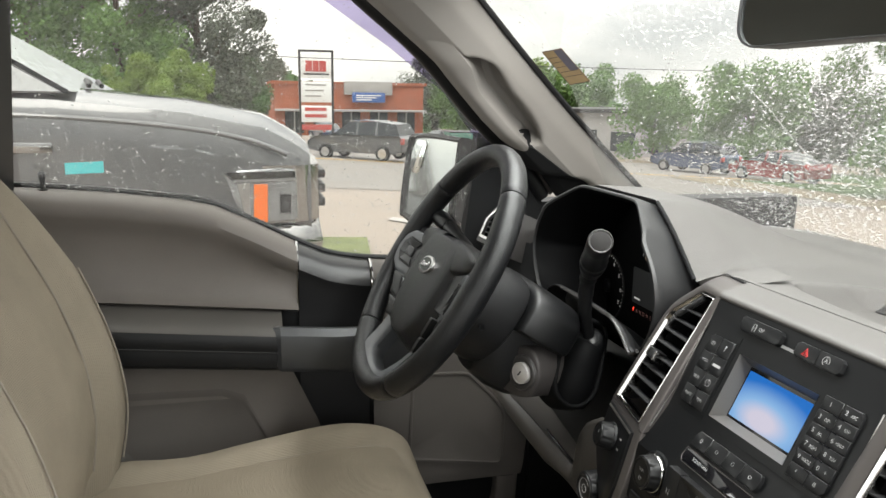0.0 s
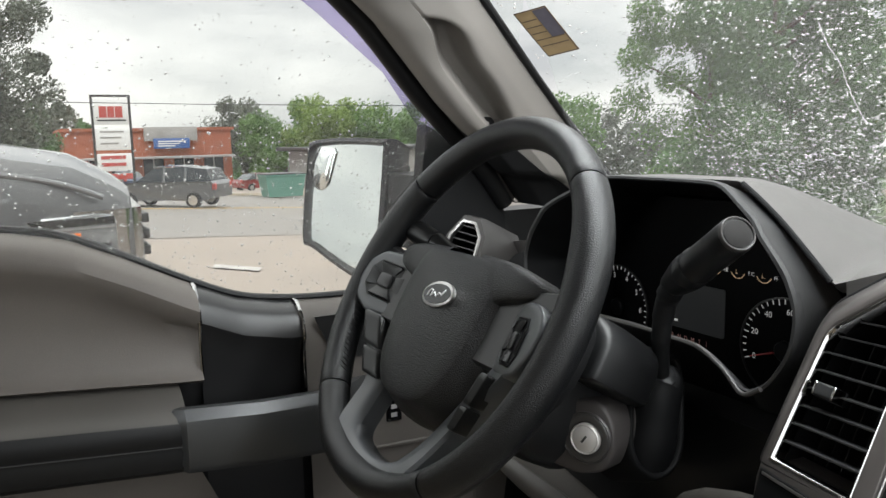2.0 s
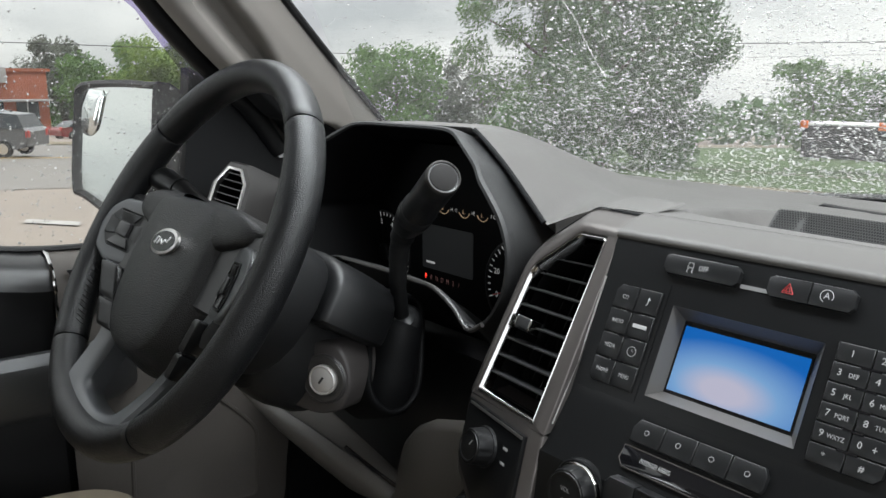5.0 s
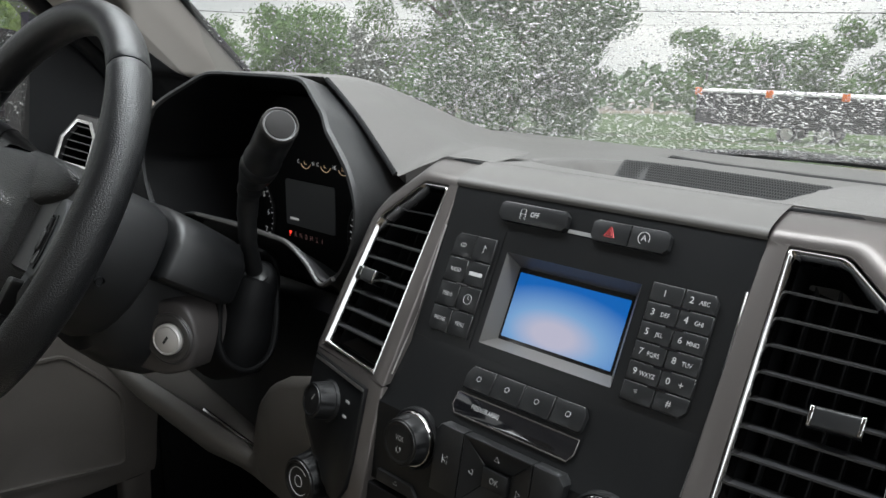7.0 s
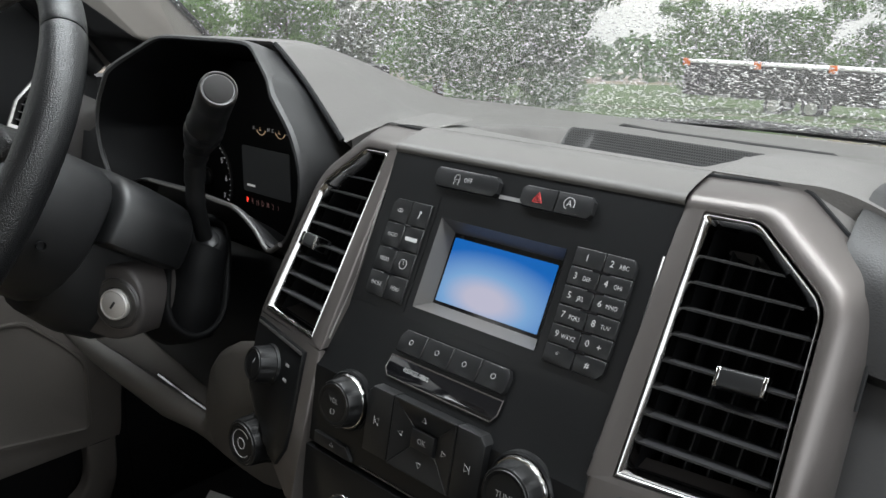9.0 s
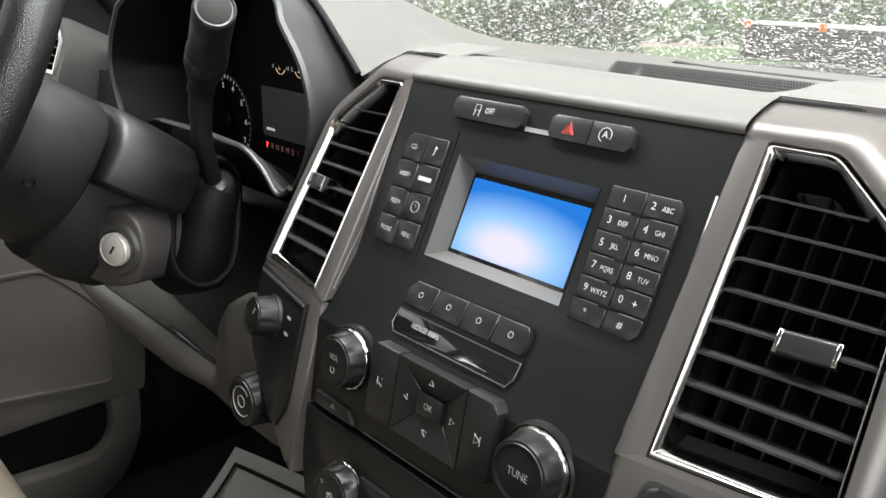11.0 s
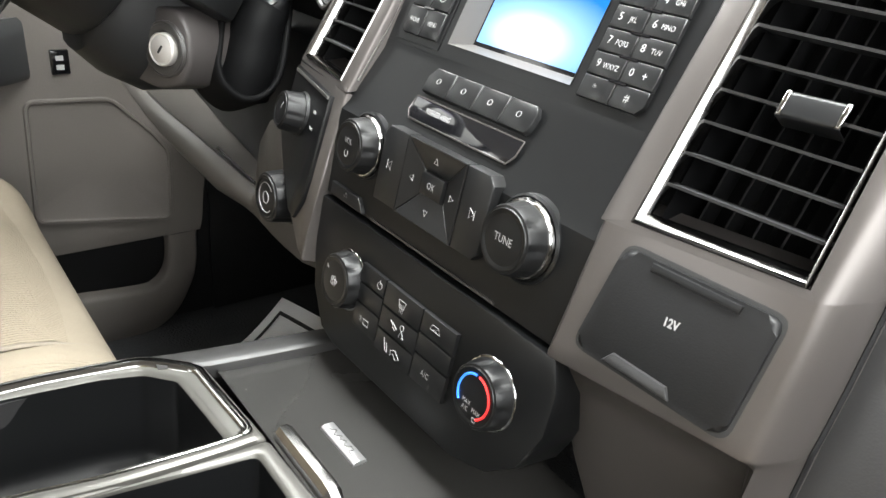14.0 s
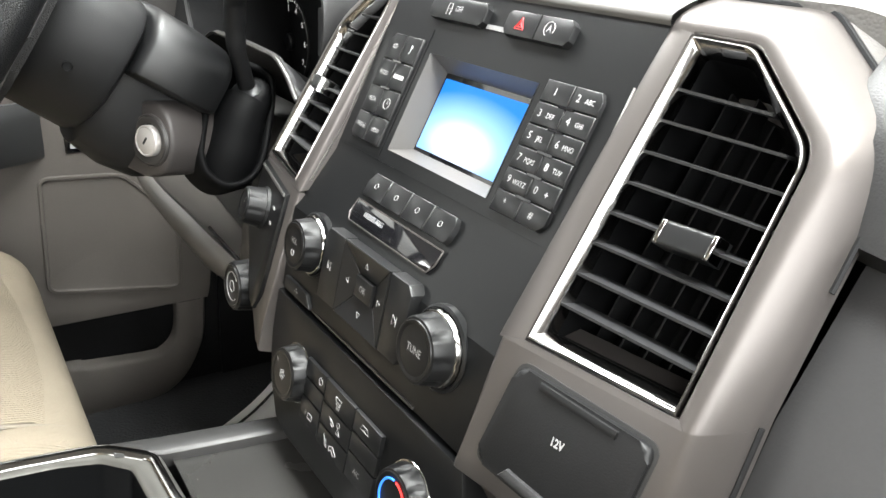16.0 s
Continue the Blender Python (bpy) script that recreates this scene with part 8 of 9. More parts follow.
patch("meadow", [(-45, 30), (60, 27), (90, 140), (-45, 140)], M_GRASS, 0.03, "grass under the trees", "grass")


# ---- trees ----
def tree(name, h, spread, mat, seed, leaves, label, leaf=0.22, low=0.16, x=0, y=0):
    t = thing(name, (x, y, ground_z(x, y)), label, "tree", "trees round the car park")
    rnd = random.Random(seed)
    base = Vector((x, y, ground_z(x, y)))
    b = nb()
    lean = Vector((rnd.uniform(-0.05, 0.05), rnd.uniform(-0.05, 0.05), 1))
    tube(b, [base + lean * (h * k) + Vector((0, 0, -0.2 if k == 0 else 0)) for k in (0, 0.06, 0.2, 0.45, 0.75)], [h * 0.030, h * 0.022, h * 0.018, h * 0.012, h * 0.004], 8)
    tips = []
    for k in range(11):
        a = rnd.uniform(0, 2 * math.pi)
        z0 = h * rnd.uniform(low + 0.06, 0.62)
        L = spread * rnd.uniform(0.45, 0.95)
        p0 = base + lean * z0
        p1 = p0 + Vector((math.cos(a) * L * 0.5, math.sin(a) * L * 0.5, L * 0.35))
        p2 = p0 + Vector((math.cos(a) * L, math.sin(a) * L, L * rnd.uniform(0.4, 0.9)))
        tube(b, [p0, p1, p2], [h * 0.009, h * 0.006, h * 0.002], 6)
        tips += [p1, p2]
    part("trunk", b, M_BARK, t)
    # clumps of leaves about the limbs, uneven in size
    clumps = [(p, spread * rnd.uniform(0.22, 0.42)) for p in tips]
    for k in range(26):
        a, r = rnd.uniform(0, 2 * math.pi), spread * math.sqrt(rnd.random())
        zz = h * rnd.uniform(low, 1.0)
        fall = math.sqrt(max(0.05, 1 - ((zz / h - 0.5) / 0.56) ** 2))
        clumps.append((base + Vector((math.cos(a) * r * fall, math.sin(a) * r * fall, zz)), spread * rnd.uniform(0.16, 0.36)))
    verts, faces = [], []
    leaves, leaf = (int(leaves * 8), leaf * 0.42) if leaf <= 0.2 else (leaves * 4, leaf * 0.52)
    for _ in range(leaves):
        c, r = clumps[rnd.randrange(len(clumps))]
        d = Vector((rnd.gauss(0, 1), rnd.gauss(0, 1), rnd.gauss(0, 0.8)))
        d = d.normalized() * r * rnd.random() ** 0.45
        p = c + d
        s = leaf * rnd.uniform(0.5, 1.2)
        u = Vector((rnd.gauss(0, 1), rnd.gauss(0, 1), rnd.gauss(0, 1))).normalized()
        v = u.orthogonal().normalized()
        w = u.cross(v)
        k = len(verts)
        verts += [p + v * s, p + w * s * 0.5 + u * s * 0.12, p - v * s, p - w * s * 0.5 + u * s * 0.12]
        faces.append((k, k + 1, k + 2, k + 3))
    me = bpy.data.meshes.new("crown")
    me.from_pydata([tuple(q) for q in verts], [], faces)
    me.materials.append(mat)
    cr = new("crown", me)
    cr.parent = t
    cr.matrix_parent_inverse = full_matrix(t).inverted()
    return t


def polar(az, d):
    return 0.2 - d * math.sin(radians(az)), -0.2 + d * math.cos(radians(az))


TREES = [(38.3, 30, 11.0, 3.9, 0, 9000, 0.20), (42.5, 33, 10, 3.4, 1, 6000, 0.20), (34.3, 34, 7.6, 2.5, 0, 6000, 0.20), (53.5, 52, 6.6, 3.6, 1, 4500, 0.26), (49, 60, 6.2, 3.2, 3, 4000, 0.26), (60, 62, 6.0, 3.6, 1, 4000, 0.28),
         (24.7, 55, 6.6, 3.0, 1, 4500, 0.26), (19.5, 58, 5.6, 2.6, 0, 4000, 0.26), (16.6, 56, 6.4, 2.8, 1, 4500, 0.26), (11, 58, 7.0, 3.4, 0, 4500, 0.26), (5, 52, 6.2, 3.2, 1, 4000, 0.26), (-3, 55, 7.0, 3.6, 0, 4000, 0.26), (-12, 50, 7.5, 3.8, 1, 4000, 0.28), (-24, 48, 7.0, 3.8, 0, 4000, 0.28),
         (66, 92, 9.0, 5.0, 1, 4500, 0.4), (69.5, 92, 9.4, 5.2, 2, 4500, 0.4), (73, 94, 9.4, 5.2, 1, 4500, 0.4), (76, 100, 10.0, 4.5, 3, 3600, 0.4),
         (92.5, 44, 13.5, 3.6, 3, 8500, 0.24), (97.5, 42, 13.0, 4.2, 1, 8500, 0.24), (103, 44, 12.0, 4.4, 1, 6500, 0.26), (94.6, 36, 4.2, 1.7, 2, 4200, 0.17), (96.8, 35, 3.6, 1.6, 2, 3500, 0.17), (90.3, 66, 6.0, 3.0, 0, 3500, 0.3), (88.4, 100, 9.0, 3.6, 3, 3500, 0.4), (110, 46, 11, 4.6, 0, 5000, 0.28)]
for i, (az, d, h, sp_, mi, nl, lf) in enumerate(TREES):
    x, y = polar(az, d)
    tree("tree", h, sp_, M_LEAF[mi], 100 + i, nl, ("dense dark green tree in full leaf", "green tree in full leaf", "light green young tree in leaf", "grey-green thinly leaved tree")[mi], lf, 0.02 if d < 60 and az < 66 else 0.10, x, y)

# far woods behind everything
rnd = random.Random(77)
verts, faces = [], []
for _ in range(15000):
    az = rnd.uniform(-70, 125)
    d = rnd.uniform(115, 150)
    x, y = polar(az, d)
    top = 5.2 + 1.8 * math.sin(az * 0.31) + 1.0 * math.sin(az * 1.1 + 1)
    p = Vector((x, y, ground_z(x, y) + top * rnd.random() ** 0.7))
    s = rnd.uniform(0.5, 1.2)
    u = Vector((rnd.gauss(0, 1), rnd.gauss(0, 1), rnd.gauss(0, 1))).normalized()
    v = u.orthogonal().normalized()
    w = u.cross(v)
    k = len(verts)
    verts += [p + v * s, p + w * s * 0.7, p - v * s, p - w * s * 0.7]
    faces.append((k, k + 1, k + 2, k + 3))
me = bpy.data.meshes.new("far_woods")
me.from_pydata([tuple(q) for q in verts], [], faces)
me.materials.append(M_LEAF[0])
tagged(new("far_woods", me), "distant dark green woods along the horizon", "woods", kind="stuff")

# ---- brick store ----
store = thing("brick_store", (-82, 10, ground_z(-82, 10)), "low red brick store with a blue sign", "store building")
BX = -80.0
y0, y1 = 3.2, 18.6
zb = ground_z(BX, 8) - 0.4
zt = 2.55
bm = nb()
box(bm, (BX - 18, y0, zb), (BX, y1, zt))
wall = part("wall", bm, M_BRICK, store, "red brick wall")
bm = nb()
box(bm, (BX - 18.3, y0 - 0.3, zt), (BX + 0.25, y1 + 0.3, zt + 0.28))
part("parapet", bm, M_BRICK, store)
bm = nb()
box(bm, (BX, 10.2, zt - 1.0), (BX + 0.5, 15.2, zt + 0.35), 0.03)
part("gable_band", bm, M_STONE, store, "grey fascia band")
bm = nb()
box(bm, (BX + 0.5, 11.0, zt - 1.75), (BX + 0.62, 14.4, zt - 0.75), 0.02)
part("sign_panel", bm, M_SIGNBLUE, store, "blue store sign")
for k in range(3):
    bm = nb()
    box(bm, (BX + 0.63, 11.4, zt - 1.1 - k * 0.22), (BX + 0.66, 14.0 - 0.5 * k, zt - 1.0 - k * 0.22))
    part("sign_bar", bm, M_WHITE, store)
for k in range(5):
    yy = y0 + 1.0 + k * 2.9
    bm = nb()
    box(bm, (BX - 0.05, yy, zb + 0.7), (BX + 0.06, yy + 1.9, zb + 2.9), 0.02)
    wn_ = part("window", bm, M_CARGLASS, store, "dark shop window")
    bm = nb()
    box(bm, (BX + 0.05, yy + 0.9, zb + 0.7), (BX + 0.10, yy + 1.0, zb + 2.9))
    part("mullion", bm, M_STONE, wn_)
bm = nb()
box(bm, (BX, y0, zb + 2.95), (BX + 1.6, y1, zb + 3.15), 0.03)
part("canopy", bm, M_STONE, store, "grey canopy")
# grey building farther along
annex = thing("grey_building", (-70, 26, ground_z(-70, 26)), "low grey building with a dark flat roof", "building")
bm = nb()
box(bm, (-78, 24, ground_z(-74, 30) - 0.5), (-66, 42, 0.25))
part("wall", bm, M_STONE, annex)
bm = nb()
box(bm, (-79, 23, 0.25), (-65.4, 43, 0.65), 0.05)
part("roof", bm, M_DARK, annex)
for k in range(4):
    bm = nb()
    box(bm, (-66.05, 25.5 + k * 4, ground_z(-66, 26 + 4 * k) + 0.4), (-65.9, 28 + k * 4, ground_z(-66, 26 + 4 * k) + 2.2))
    part("window", bm, M_CARGLASS, annex)

# ---- roadside sign ----
sign = thing("store_sign", (-60, 4.4, ground_z(-60, 4.4)), "tall roadside pylon sign with white and red panels", "pylon sign")
SXP, sy0, sy1 = -60.0, 4.25, 6.75
gz = ground_z(SXP, 5)
for y in (sy0, sy1):
    bm = nb()
    box(bm, (SXP - 0.1, y - 0.08, gz - 0.1), (SXP + 0.1, y + 0.08, 4.85))
    part("post", bm, M_DARK, sign, "dark steel post")
bm = nb()
box(bm, (SXP - 0.1, sy0, 4.70), (SXP + 0.1, sy1, 4.86))
part("top_rail", bm, M_DARK, sign)
for z1, z0, mt_, lab in ((4.55, 2.75, M_WHITE, "white panel with red block letters"), (2.50, 0.95, M_WHITE, "white lettered panel"), (0.70, -0.55, M_WHITE, "white lower panel with red bars")):
    bm = nb()
    box(bm, (SXP - 0.12, sy0 + 0.10, z0), (SXP + 0.14, sy1 - 0.10, z1), 0.03)
    pn = part("panel", bm, mt_, sign, lab)
    if z1 > 4:
        for k, (a, b_) in enumerate(((0.45, 0.95), (1.00, 1.45), (1.50, 2.0))):
            bm = nb()
            rings(bm, [[Vector((xx, sy0 + a + o, 3.25)), Vector((xx, sy0 + b_, 3.25)), Vector((xx, sy0 + b_ - o, 4.05)), Vector((xx, sy0 + a + 2 * o, 4.05))] for xx, o in ((SXP + 0.14, 0.0), (SXP + 0.18, 0.0))], True, True)
            part("red_block", bm, M_SIGNRED, pn)
        bm = nb()
        box(bm, (SXP + 0.14, sy0 + 0.3, 3.0), (SXP + 0.16, sy1 - 0.3, 3.12))
        part("bar", bm, M_DARK, pn)
    elif z1 > 2:
        for k in range(3):
            bm = nb()
            box(bm, (SXP + 0.14, sy0 + 0.4, 2.2 - 0.42 * k), (SXP + 0.16, sy1 - 0.5 - 0.2 * k, 2.32 - 0.42 * k))
            part("bar", bm, M_STONE, pn)
    else:
        for k in range(2):
            bm = nb()
            box(bm, (SXP + 0.14, sy0 + 0.35, 0.3 - 0.5 * k), (SXP + 0.17, sy1 - 0.5, 0.55 - 0.5 * k))
            part("bar", bm, M_SIGNRED, pn)
        bm = nb()
        box(bm, (SXP - 0.05, sy0 + 0.12, -1.15), (SXP + 0.10, sy1 - 0.12, -0.75), 0.02)
        part("red_strip", bm, M_SIGNRED, sign)

# overhead wires
for k, (za, zb_) in enumerate(((7.3, 6.0),)):
    wire = thing("overhead_wire", (-50, 0, 6), "thin black overhead wire across the sky", "wire", "overhead wires")
    bm = nb()
    tube(bm, [Vector((-52 + 14 * t, lerp(-90, 130, t), lerp(za, zb_, t) - 3.2 * math.sin(math.pi * t))) for t in span(0, 1, 20)], 0.022, 5)
    part("strand", bm, M_INK, wire)
for k, zz in enumerate((5.4,)):
    wire = thing("overhead_wire", (0, 45, 4), "thin black overhead wire across the sky", "wire", "overhead wires")
    bm = nb()
    tube(bm, [Vector((lerp(-40, 60, t), lerp(46, 38, t), zz - 1.0 - 1.2 * math.sin(math.pi * t))) for t in span(0, 1, 14)], 0.03, 5)
    part("strand", bm, M_INK, wire)


# ---- vehicles ----
def wheel_set(parent, spots, r, w, m):
    for x, y in spots:
        c = m @ Vector((x, y, r))
        ax = (m.to_3x3() @ Vector((1, 0, 0))).normalized()
        wm = Matrix.Translation(c) @ ax.to_track_quat("Z", "Y").to_matrix().to_4x4()
        b = nb()
        lathe(b, [(r * 0.62, -w / 2), (r * 0.93, -w / 2), (r, -w * 0.32), (r, w * 0.32), (r * 0.93, w / 2), (r * 0.62, w / 2)], wm, 24, False, False)
        wh = part("wheel", b, M_TYRE, parent, "black tyre")
        b = nb()
        lathe(b, [(r * 0.62, -w * 0.42), (r * 0.5, -w * 0.3), (r * 0.15, -w * 0.34), (r * 0.15, w * 0.34), (r * 0.5, w * 0.3), (r * 0.62, w * 0.42)], wm, 20, True, True)
        part("rim", b, M_STEEL, wh)


def vehicle(name, label, paint, m, body, cabin, half, wheels, wr, lamp=None):
    """body and cabin: side outlines (along, up); half: half width; m: pose with +y forward."""
    v = thing(name, m.translation, label, "car", "cars across the road")
    b = nb()
    rings(b, [[m @ Vector((sx * half * k, y, z)) for y, z in body] for sx, k in ((-1, 0.90), (-1, 1.0), (1, 1.0), (1, 0.90))], True, True)
    part("body", b, paint, v, angle=25)
    b = nb()
    cz0, cz1 = min(z for _, z in cabin), max(z for _, z in cabin)
    rings(b, [[m @ Vector((sx * half * lerp(0.93, 0.74, (z - cz0) / (cz1 - cz0)), y, z)) for y, z in cabin] for sx in (-1, 1)], True, True)
    cab = part("cabin", b, M_CARGLASS, v, "dark glass cabin")
    b = nb()
    ys = [y for y, z in cabin if z > cz1 - 0.06]
    rings(b, [[m @ Vector((sx * half * 0.75, y, cz1 + dz)) for sx in (-1, 1)] for y, dz in ((min(ys) - 0.05, -0.03), (min(ys) + 0.1, 0.03), (max(ys) - 0.1, 0.03), (max(ys) + 0.05, -0.03))], closed=False)
    part("roof", b, paint, v)
    for yy in (lerp(min(y for y, _ in cabin), max(y for y, _ in cabin), t) for t in (0.34, 0.62)):
        for sx in (-1, 1):
            b = nb()
            rings(b, [[m @ Vector((sx * half * f, yy + dy, z)) for dy in (-0.05, 0.05)] for f, z in ((0.945, cz0), (0.757, cz1 + 0.01))], closed=False)
            part("door_post", b, paint, cab)
    wheel_set(v, wheels, wr, 0.22, m)
    y_front, y_back = max(y for y, _ in body), min(y for y, _ in body)
    for sx in (-1, 1):
        b = nb()
        box(b, (sx * half * 0.72 - 0.16, y_front - 0.10, 0.62), (sx * half * 0.72 + 0.16, y_front + 0.02, 0.78), 0.02, m)
        part("headlamp", b, M_LENS, v)
        b = nb()
        box(b, (sx * half * 0.82 - 0.1, y_back - 0.02, 0.75), (sx * half * 0.82 + 0.1, y_back + 0.10, 1.0), 0.02, m)
        part("tail_lamp", b, M_SIGNRED, v)
    return v


SEDAN = ([(-2.3, 0.35), (-2.32, 0.75), (-2.2, 0.95), (-1.5, 1.0), (1.0, 0.98), (1.9, 0.85), (2.25, 0.68), (2.3, 0.35), (1.8, 0.25), (-1.9, 0.25)], [(-1.75, 0.97), (-1.1, 1.36), (-0.3, 1.45), (0.35, 1.40), (1.1, 0.96)])
SUV = ([(-2.3, 0.42), (-2.33, 0.95), (-2.2, 1.10), (1.0, 1.08), (2.0, 0.98), (2.28, 0.78), (2.3, 0.42), (1.8, 0.32), (-1.9, 0.32)], [(-2.2, 1.08), (-1.95, 1.58), (-1.0, 1.68), (0.3, 1.62), (1.1, 1.06)])


def parked(name, label, paint, shape, x, y, heading, half=0.9, wr=0.33):
    m = Matrix.Translation((x, y, ground_z(x, y))) @ Matrix.Rotation(radians(heading), 4, "Z")
    return vehicle(name, label, paint, m, *shape, half, [(-half * 0.9, -1.4), (half * 0.9, -1.4), (-half * 0.9, 1.4), (half * 0.9, 1.4)], wr)


parked("sedan", "silver sedan parked before the brick store", M_CARSILVER, SEDAN, -61.0, 9.6, 160)
parked("sedan", "blue sedan parked before the brick store", M_CARBLUE, SEDAN, -66.0, 6.8, 100)
parked("sedan", "dark red sedan parked before the store", M_CARRED, SEDAN, -64.0, 17.0, 20)
parked("suv", "dark grey compact SUV on the main road", M_CARGREY, SUV, -33.5, 5.0, 143)
parked("sedan", "red sedan parked under the trees", M_CARRED, SEDAN, *polar(51.5, 40), 100)
parked("suv", "blue SUV parked under the trees", M_CARBLUE, SUV, *polar(57, 44), 110)

bin_ = thing("rubbish_skip", (-44, 12.7, ground_z(-44, 12.7)), "pale green steel rubbish skip", "skip")
m = Matrix.Translation((-45, 13.2, ground_z(-45, 13.2)))
bm = nb()
rings(bm, [[m @ Vector((x * k, y * k, z)) for x, y in ((-0.9, -1.2), (0.9, -1.2), (0.9, 1.2), (-0.9, 1.2))] for k, z in ((0.85, 0.1), (1.0, 1.3), (1.05, 1.32), (1.05, 1.4), (0.95, 1.4), (0.9, 1.2))], True, True)
part("tub", bm, M_GREENBIN, bin_)
bm = nb()
box(bm, (-0.95, -1.25, 1.4), (0.95, 1.25, 1.48), 0.03, m)
part("lid", bm, M_DARK, bin_)

# long dark trailer with amber lamps beyond the grass
trailer = thing("box_trailer", (-8, 33, ground_z(-8, 33)), "long dark trailer with white top rail and amber lamps", "trailer")
tx, ty = polar(18, 35)
m = Matrix.Translation((tx, ty, ground_z(tx, ty))) @ Matrix.Rotation(radians(96), 4, "Z")
bm = nb()
box(bm, (-1.1, -4.2, 0.6), (1.1, 4.2, 1.92), 0.05, m)
part("body", bm, M_TYRE, trailer)
bm = nb()
box(bm, (-1.14, -4.3, 1.93), (1.14, 4.3, 2.00), 0.02, m)
part("top_rail", bm, M_WHITE, trailer)
for yy in (-4.1, -1.6, 1.2, 4.1):
    bm = nb()
    box(bm, (-1.24, yy - 0.14, 1.80), (-1.10, yy + 0.14, 2.10), 0.03, m)
    part("amber_lamp", bm, M_ORANGE, trailer)
wheel_set(trailer, [(-1.0, -1.0), (1.0, -1.0), (-1.0, 0.4), (1.0, 0.4)], 0.4, 0.25, m)

# ---- black pickup in the next bay ----
truck = thing("pickup_truck", (-5.4, -1.6, ground_z(-5.4, -1.6)), "wet dark grey pickup truck with chrome front bumper", "pickup truck")
NX0 = -4.55
m = Matrix.Translation((NX0 - 1.0, 0, 0))
hood_top = lambda y: ramp_at(y, [(-1.9, 1.585), (-1.35, 1.57), (-0.6, 1.50), (-0.1, 1.405), (0.12, 1.29), (0.20, 1.22)])
bm = nb()
loops = []
for y in (-6.0, -4.5, -3.2, -1.9, -1.35, -0.95, -0.6, -0.3, -0.1, 0.06, 0.15, 0.20):
    t = hood_top(y)
    w = 1.0 if y < -0.3 else lerp(1.0, 0.90, (y + 0.3) / 0.5)
    loops.append([m @ Vector((sx * w * f, y, z)) for sx, f, z in ((1, 0.97, 0.55), (1, 1.0, 0.85), (1, 1.0, t - 0.30), (1, 0.985, t - 0.14), (1, 0.94, t - 0.06), (1, 0.80, t - 0.005), (1, 0.45, t + 0.02), (-1, 0.45, t + 0.02), (-1, 0.80, t - 0.005), (-1, 0.94, t - 0.06), (-1, 0.985, t - 0.14), (-1, 1.0, t - 0.30), (-1, 1.0, 0.85), (-1, 0.97, 0.55))])
rings(bm, loops, True, True)
part("body", bm, M_CARGREY, truck, "wet dark grey paint", angle=28)
bm = nb()
tube(bm, smooth_line([m @ Vector((0.985, y, hood_top(y) - 0.155)) for y in (-1.8, -1.2, -0.6, -0.2, 0.04)]), 0.016, 8)
part("body_crease", bm, M_CARGREY, truck)
bm = nb()
loops = [[m @ Vector((sx * w, y, z)) for sx in (-1, 1)] for w, y, z in ((0.965, -1.24, 1.56), (0.805, -2.05, 2.035))]
rings(bm, loops, closed=False)
# wet glass whose pale base colour stands in for the reflected sky
M_SKYPALEGLASS = material("wet_glass_sky_pale", (0.50, 0.52, 0.53), 0.2, vary=0.2, vary_size=0.05)
part("windshield", bm, M_SKYPALEGLASS, truck, "wet windshield coloured pale for the sky's reflection")
bm = nb()
rings(bm, [[m @ Vector((sx * w, y, z)) for y, z in ((-1.28, 1.55), (-2.06, 2.03), (-2.5, 2.07), (-4.2, 2.05), (-4.6, 1.52))] for sx, w in ((-1, 0.96), (-1, 0.80), (1, 0.80), (1, 0.96))], True, True)
part("cab", bm, M_CARGREY, truck)
bm = nb()
rings(bm, [[m @ Vector((x, y, z)) for y, z in ((-1.30, 1.56), (-2.08, 2.01), (-3.9, 2.00), (-4.2, 1.56))] for x in (0.968, 0.88)], True, True)
part("side_glass", bm, M_SKYPALEGLASS, truck, "wet side glass coloured pale for the sky's reflection")
for k in range(2):
    bm = nb()
    tube(bm, [m @ Vector((0.6 - 0.5 * k, -1.20, 1.60)), m @ Vector((0.1 - 0.5 * k, -1.30, 1.64)), m @ Vector((-0.3 - 0.3 * k, -1.34, 1.63))], 0.018, 6)
    part("wiper", bm, M_RUBBER, truck)
# lamp cluster, marker, grille, bumper
lampq = [(-0.385, 1.070), (0.0, 1.085), (0.095, 1.075), (0.10, 0.74), (-0.21, 0.72), (-0.30, 0.87)]
bm = nb()
rings(bm, [[m @ Vector((x, y, z)) for y, z in lampq] for x in (0.93, 1.012)], True, True)
bmesh.ops.bevel(bm, geom=list(bm.edges), offset=0.015, segments=2, affect="EDGES")
lamp = part("headlamp", bm, material("lamp_housing", (0.30, 0.31, 0.315), 0.22, metal=0.5, vary=0.25, vary_size=0.06), truck, "clear headlamp cluster")
bm = nb()
rings(bm, [[m @ Vector((x, y, z)) for y, z in ((-0.36, 1.062), (0.085, 1.070), (0.088, 1.030), (-0.32, 1.018))] for x in (1.0, 1.020)], True, True)
part("lamp_strip", bm, M_CHROME, lamp, "bright upper lamp strip")
bm = nb()
rings(bm, [[m @ Vector((x, y, z)) for y, z in ((-0.285, 0.99), (-0.205, 0.995), (-0.205, 0.76), (-0.235, 0.76))] for x in (1.0, 1.017)], True, True)
part("lamp_bowl", bm, M_STEEL, lamp)
bm = nb()
rings(bm, [[m @ Vector((x, y, z)) for y, z in ((-0.30, 1.012), (0.09, 1.022), (0.09, 1.008), (-0.30, 0.998))] for x in (1.0, 1.018)], True, True)
part("lamp_divider", bm, M_SILVER, lamp)
bm = nb()
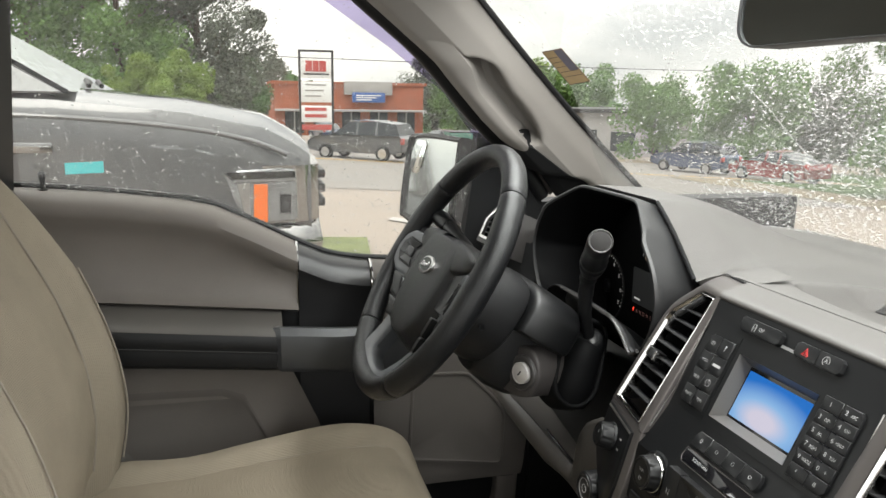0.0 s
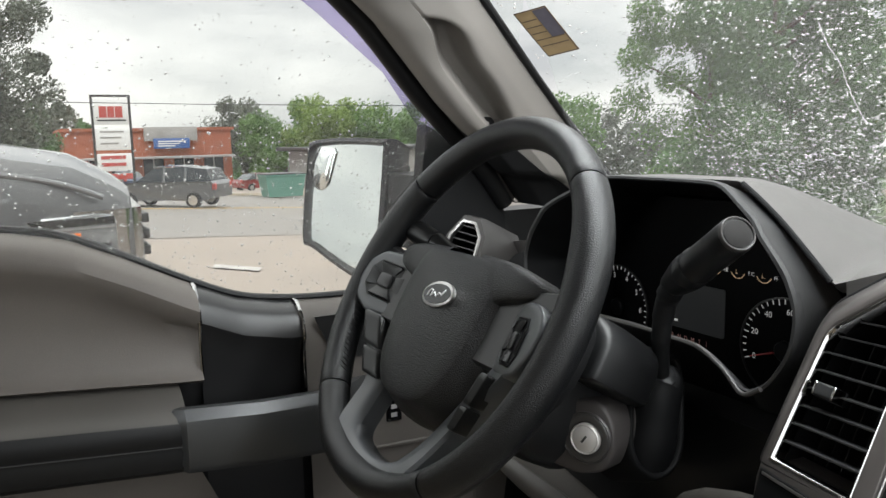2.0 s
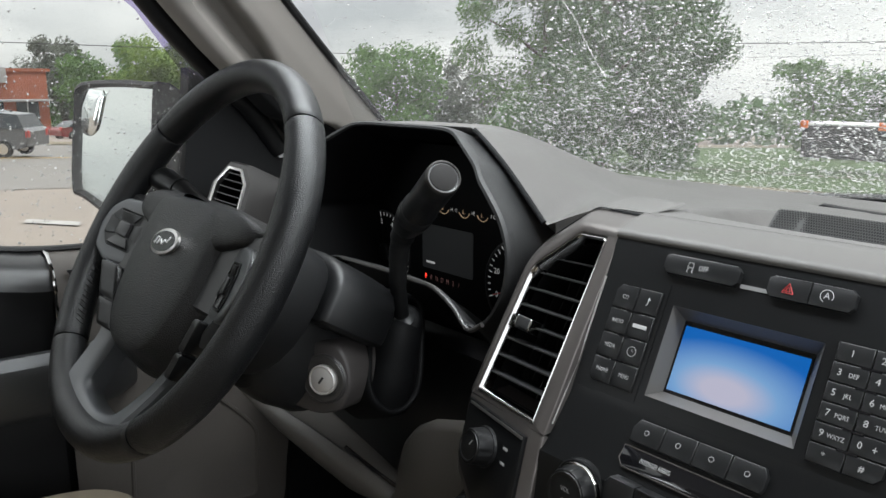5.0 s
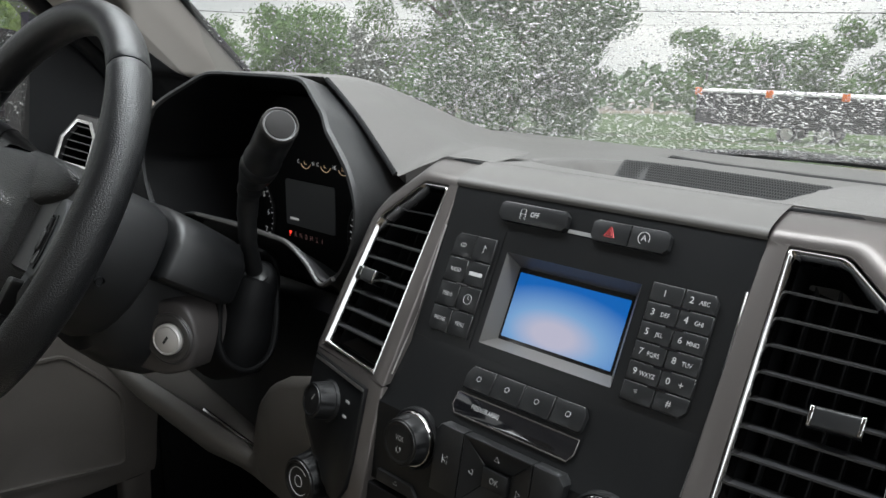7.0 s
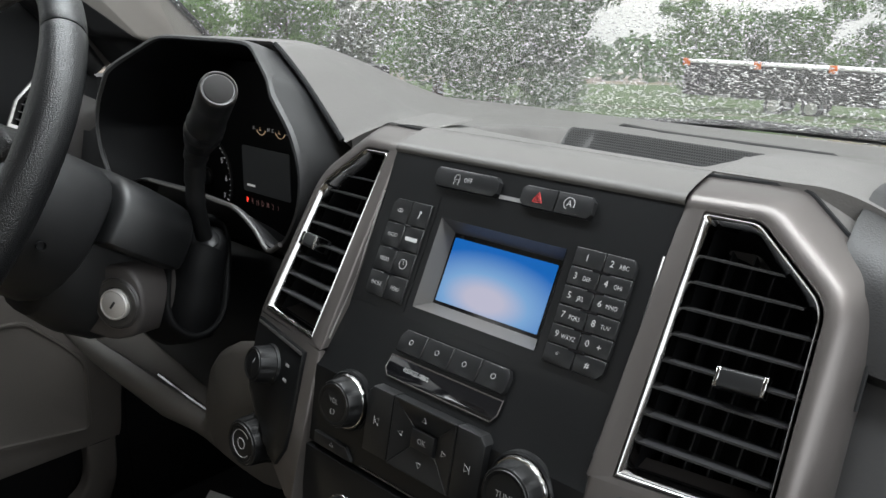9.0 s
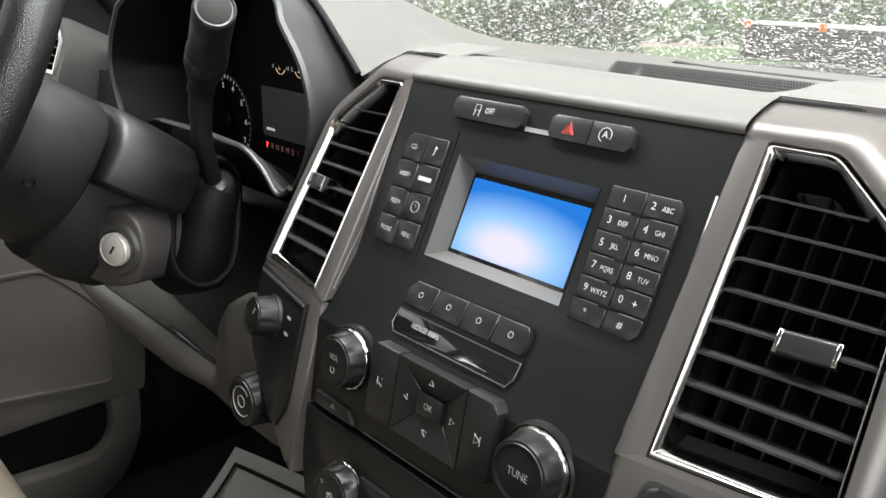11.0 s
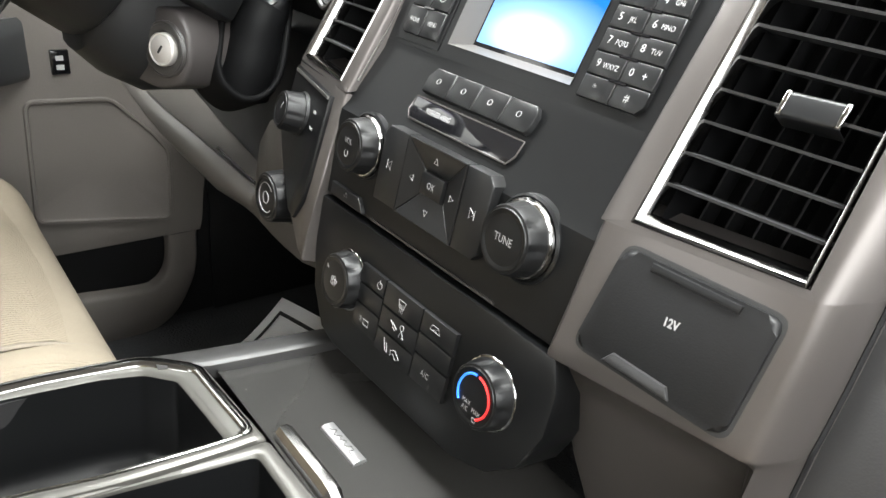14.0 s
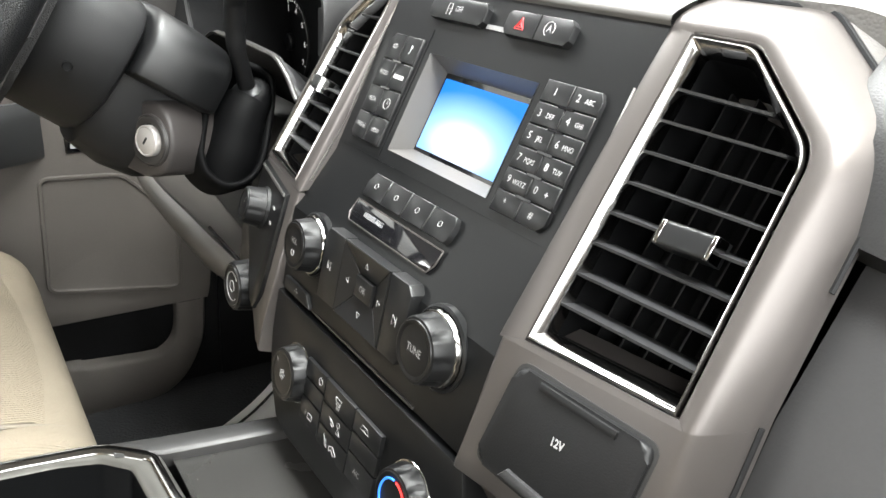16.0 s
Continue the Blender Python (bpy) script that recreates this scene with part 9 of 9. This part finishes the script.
rings(bm, [[m @ Vector((x, y, z)) for y, z in ((-0.178, 0.985), (-0.092, 0.985), (-0.097, 0.735), (-0.185, 0.735))] for x in (0.95, 1.022)], True, True)
part("side_marker", bm, M_ORANGE, truck, "orange side marker")
bm = nb()
rings(bm, [[m @ Vector((x, y, z)) for x, y in ((0.98, -0.12), (0.92, 0.16), (0.80, 0.26), (0.0, 0.30), (-0.80, 0.26), (-0.95, 0.14), (-0.9, 0.0), (0.9, 0.0))] for z in (0.72, 0.74, 1.06, 1.10)], True, True)
part("grille", bm, M_CHROME, truck, "chrome grille and lamp frame")
for k in range(3):
    bm = nb()
    box(bm, (-0.7, 0.26, 0.79 + k * 0.10), (0.7, 0.315, 0.85 + k * 0.10), 0.008, m)
    part("grille_bar", bm, M_DARK, truck)
bm = nb()
rings(bm, [[m @ Vector((x * k, y + dy, z)) for x, y in ((1.02, -0.45), (1.0, 0.10), (0.86, 0.32), (0.0, 0.38), (-0.86, 0.32), (-1.0, 0.10), (-1.02, -0.45), (-0.9, -0.45), (0.9, -0.45))] for z, k, dy in ((0.36, 0.96, -0.09), (0.42, 1.0, -0.06), (0.58, 1.0, -0.04), (0.68, 0.98, -0.06), (0.71, 0.95, -0.09))], True, True)
part("bumper", bm, M_CHROME, truck, "chrome front bumper")
bm = nb()
rings(bm, [[m @ Vector((x, y, z)) for y, z in ((-0.015, 0.925), (0.058, 0.92), (0.055, 0.79), (-0.015, 0.795))] for x in (0.95, 1.020)], True, True)
part("lamp_recess", bm, M_DARK, truck, "dark lamp recess")
bm = nb()
box(bm, (1.0, -1.62, 1.19), (1.014, -1.36, 1.255), 0.006, m)
bdg = part("fender_badge", bm, M_CHROME, truck, "chrome fender badge")
bm = nb()
rings(bm, [[m @ Vector((x, y, z)) for y, z in ((-1.30, 1.06), (-1.08, 1.07), (-1.08, 1.14), (-1.30, 1.13))] for x in (0.995, 1.006)], True, True)
part("teal_sticker", bm, material("teal_sticker", (0.05, 0.42, 0.45), 0.5), truck, "small teal sticker on the fender")
wheel_set(truck, [(-0.86, -0.95), (0.86, -0.95), (-0.86, -4.9), (0.86, -4.9)], 0.40, 0.28, Matrix.Translation((NX0 - 1.0, 0, ground_z(-5.5, -1))))

# wipers at the foot of our own windshield, and the bonnet beyond
wip = thing("wiper", (0.0, 0.93, 1.33), "black windshield wiper resting at the foot of the glass", "wiper")
bm = nb()
tube(bm, [Vector((x, wind_y(x, 1.302 + dz) + 0.016, 1.302 + dz)) for x, dz in ((-0.33, 0.000), (-0.10, 0.016), (0.12, 0.016), (0.36, 0.002))], 0.0075, 8)
part("blade", bm, M_RUBBER, wip)
bm = nb()
tube(bm, [Vector((x, wind_y(x, 1.298) + 0.03, z)) for x, z in ((0.50, 1.285), (0.25, 1.300), (0.02, 1.318))], 0.008, 8)
part("arm", bm, M_RUBBER, wip)
bonnet = thing("bonnet", (0, 1.5, 1.1), "dark wet bonnet beyond the windshield", "bonnet")
bm = nb()
rings(bm, [[Vector((x, y, z - 0.05 * (abs(x) / 0.8) ** 3)) for x in span(-0.88, 0.88, 12)] for y, z in ((1.00, 1.235), (1.15, 1.230), (1.6, 1.195), (2.0, 1.13), (2.2, 1.05), (2.24, 0.7))], closed=False)
part("skin", bm, M_CARBLACK, bonnet)
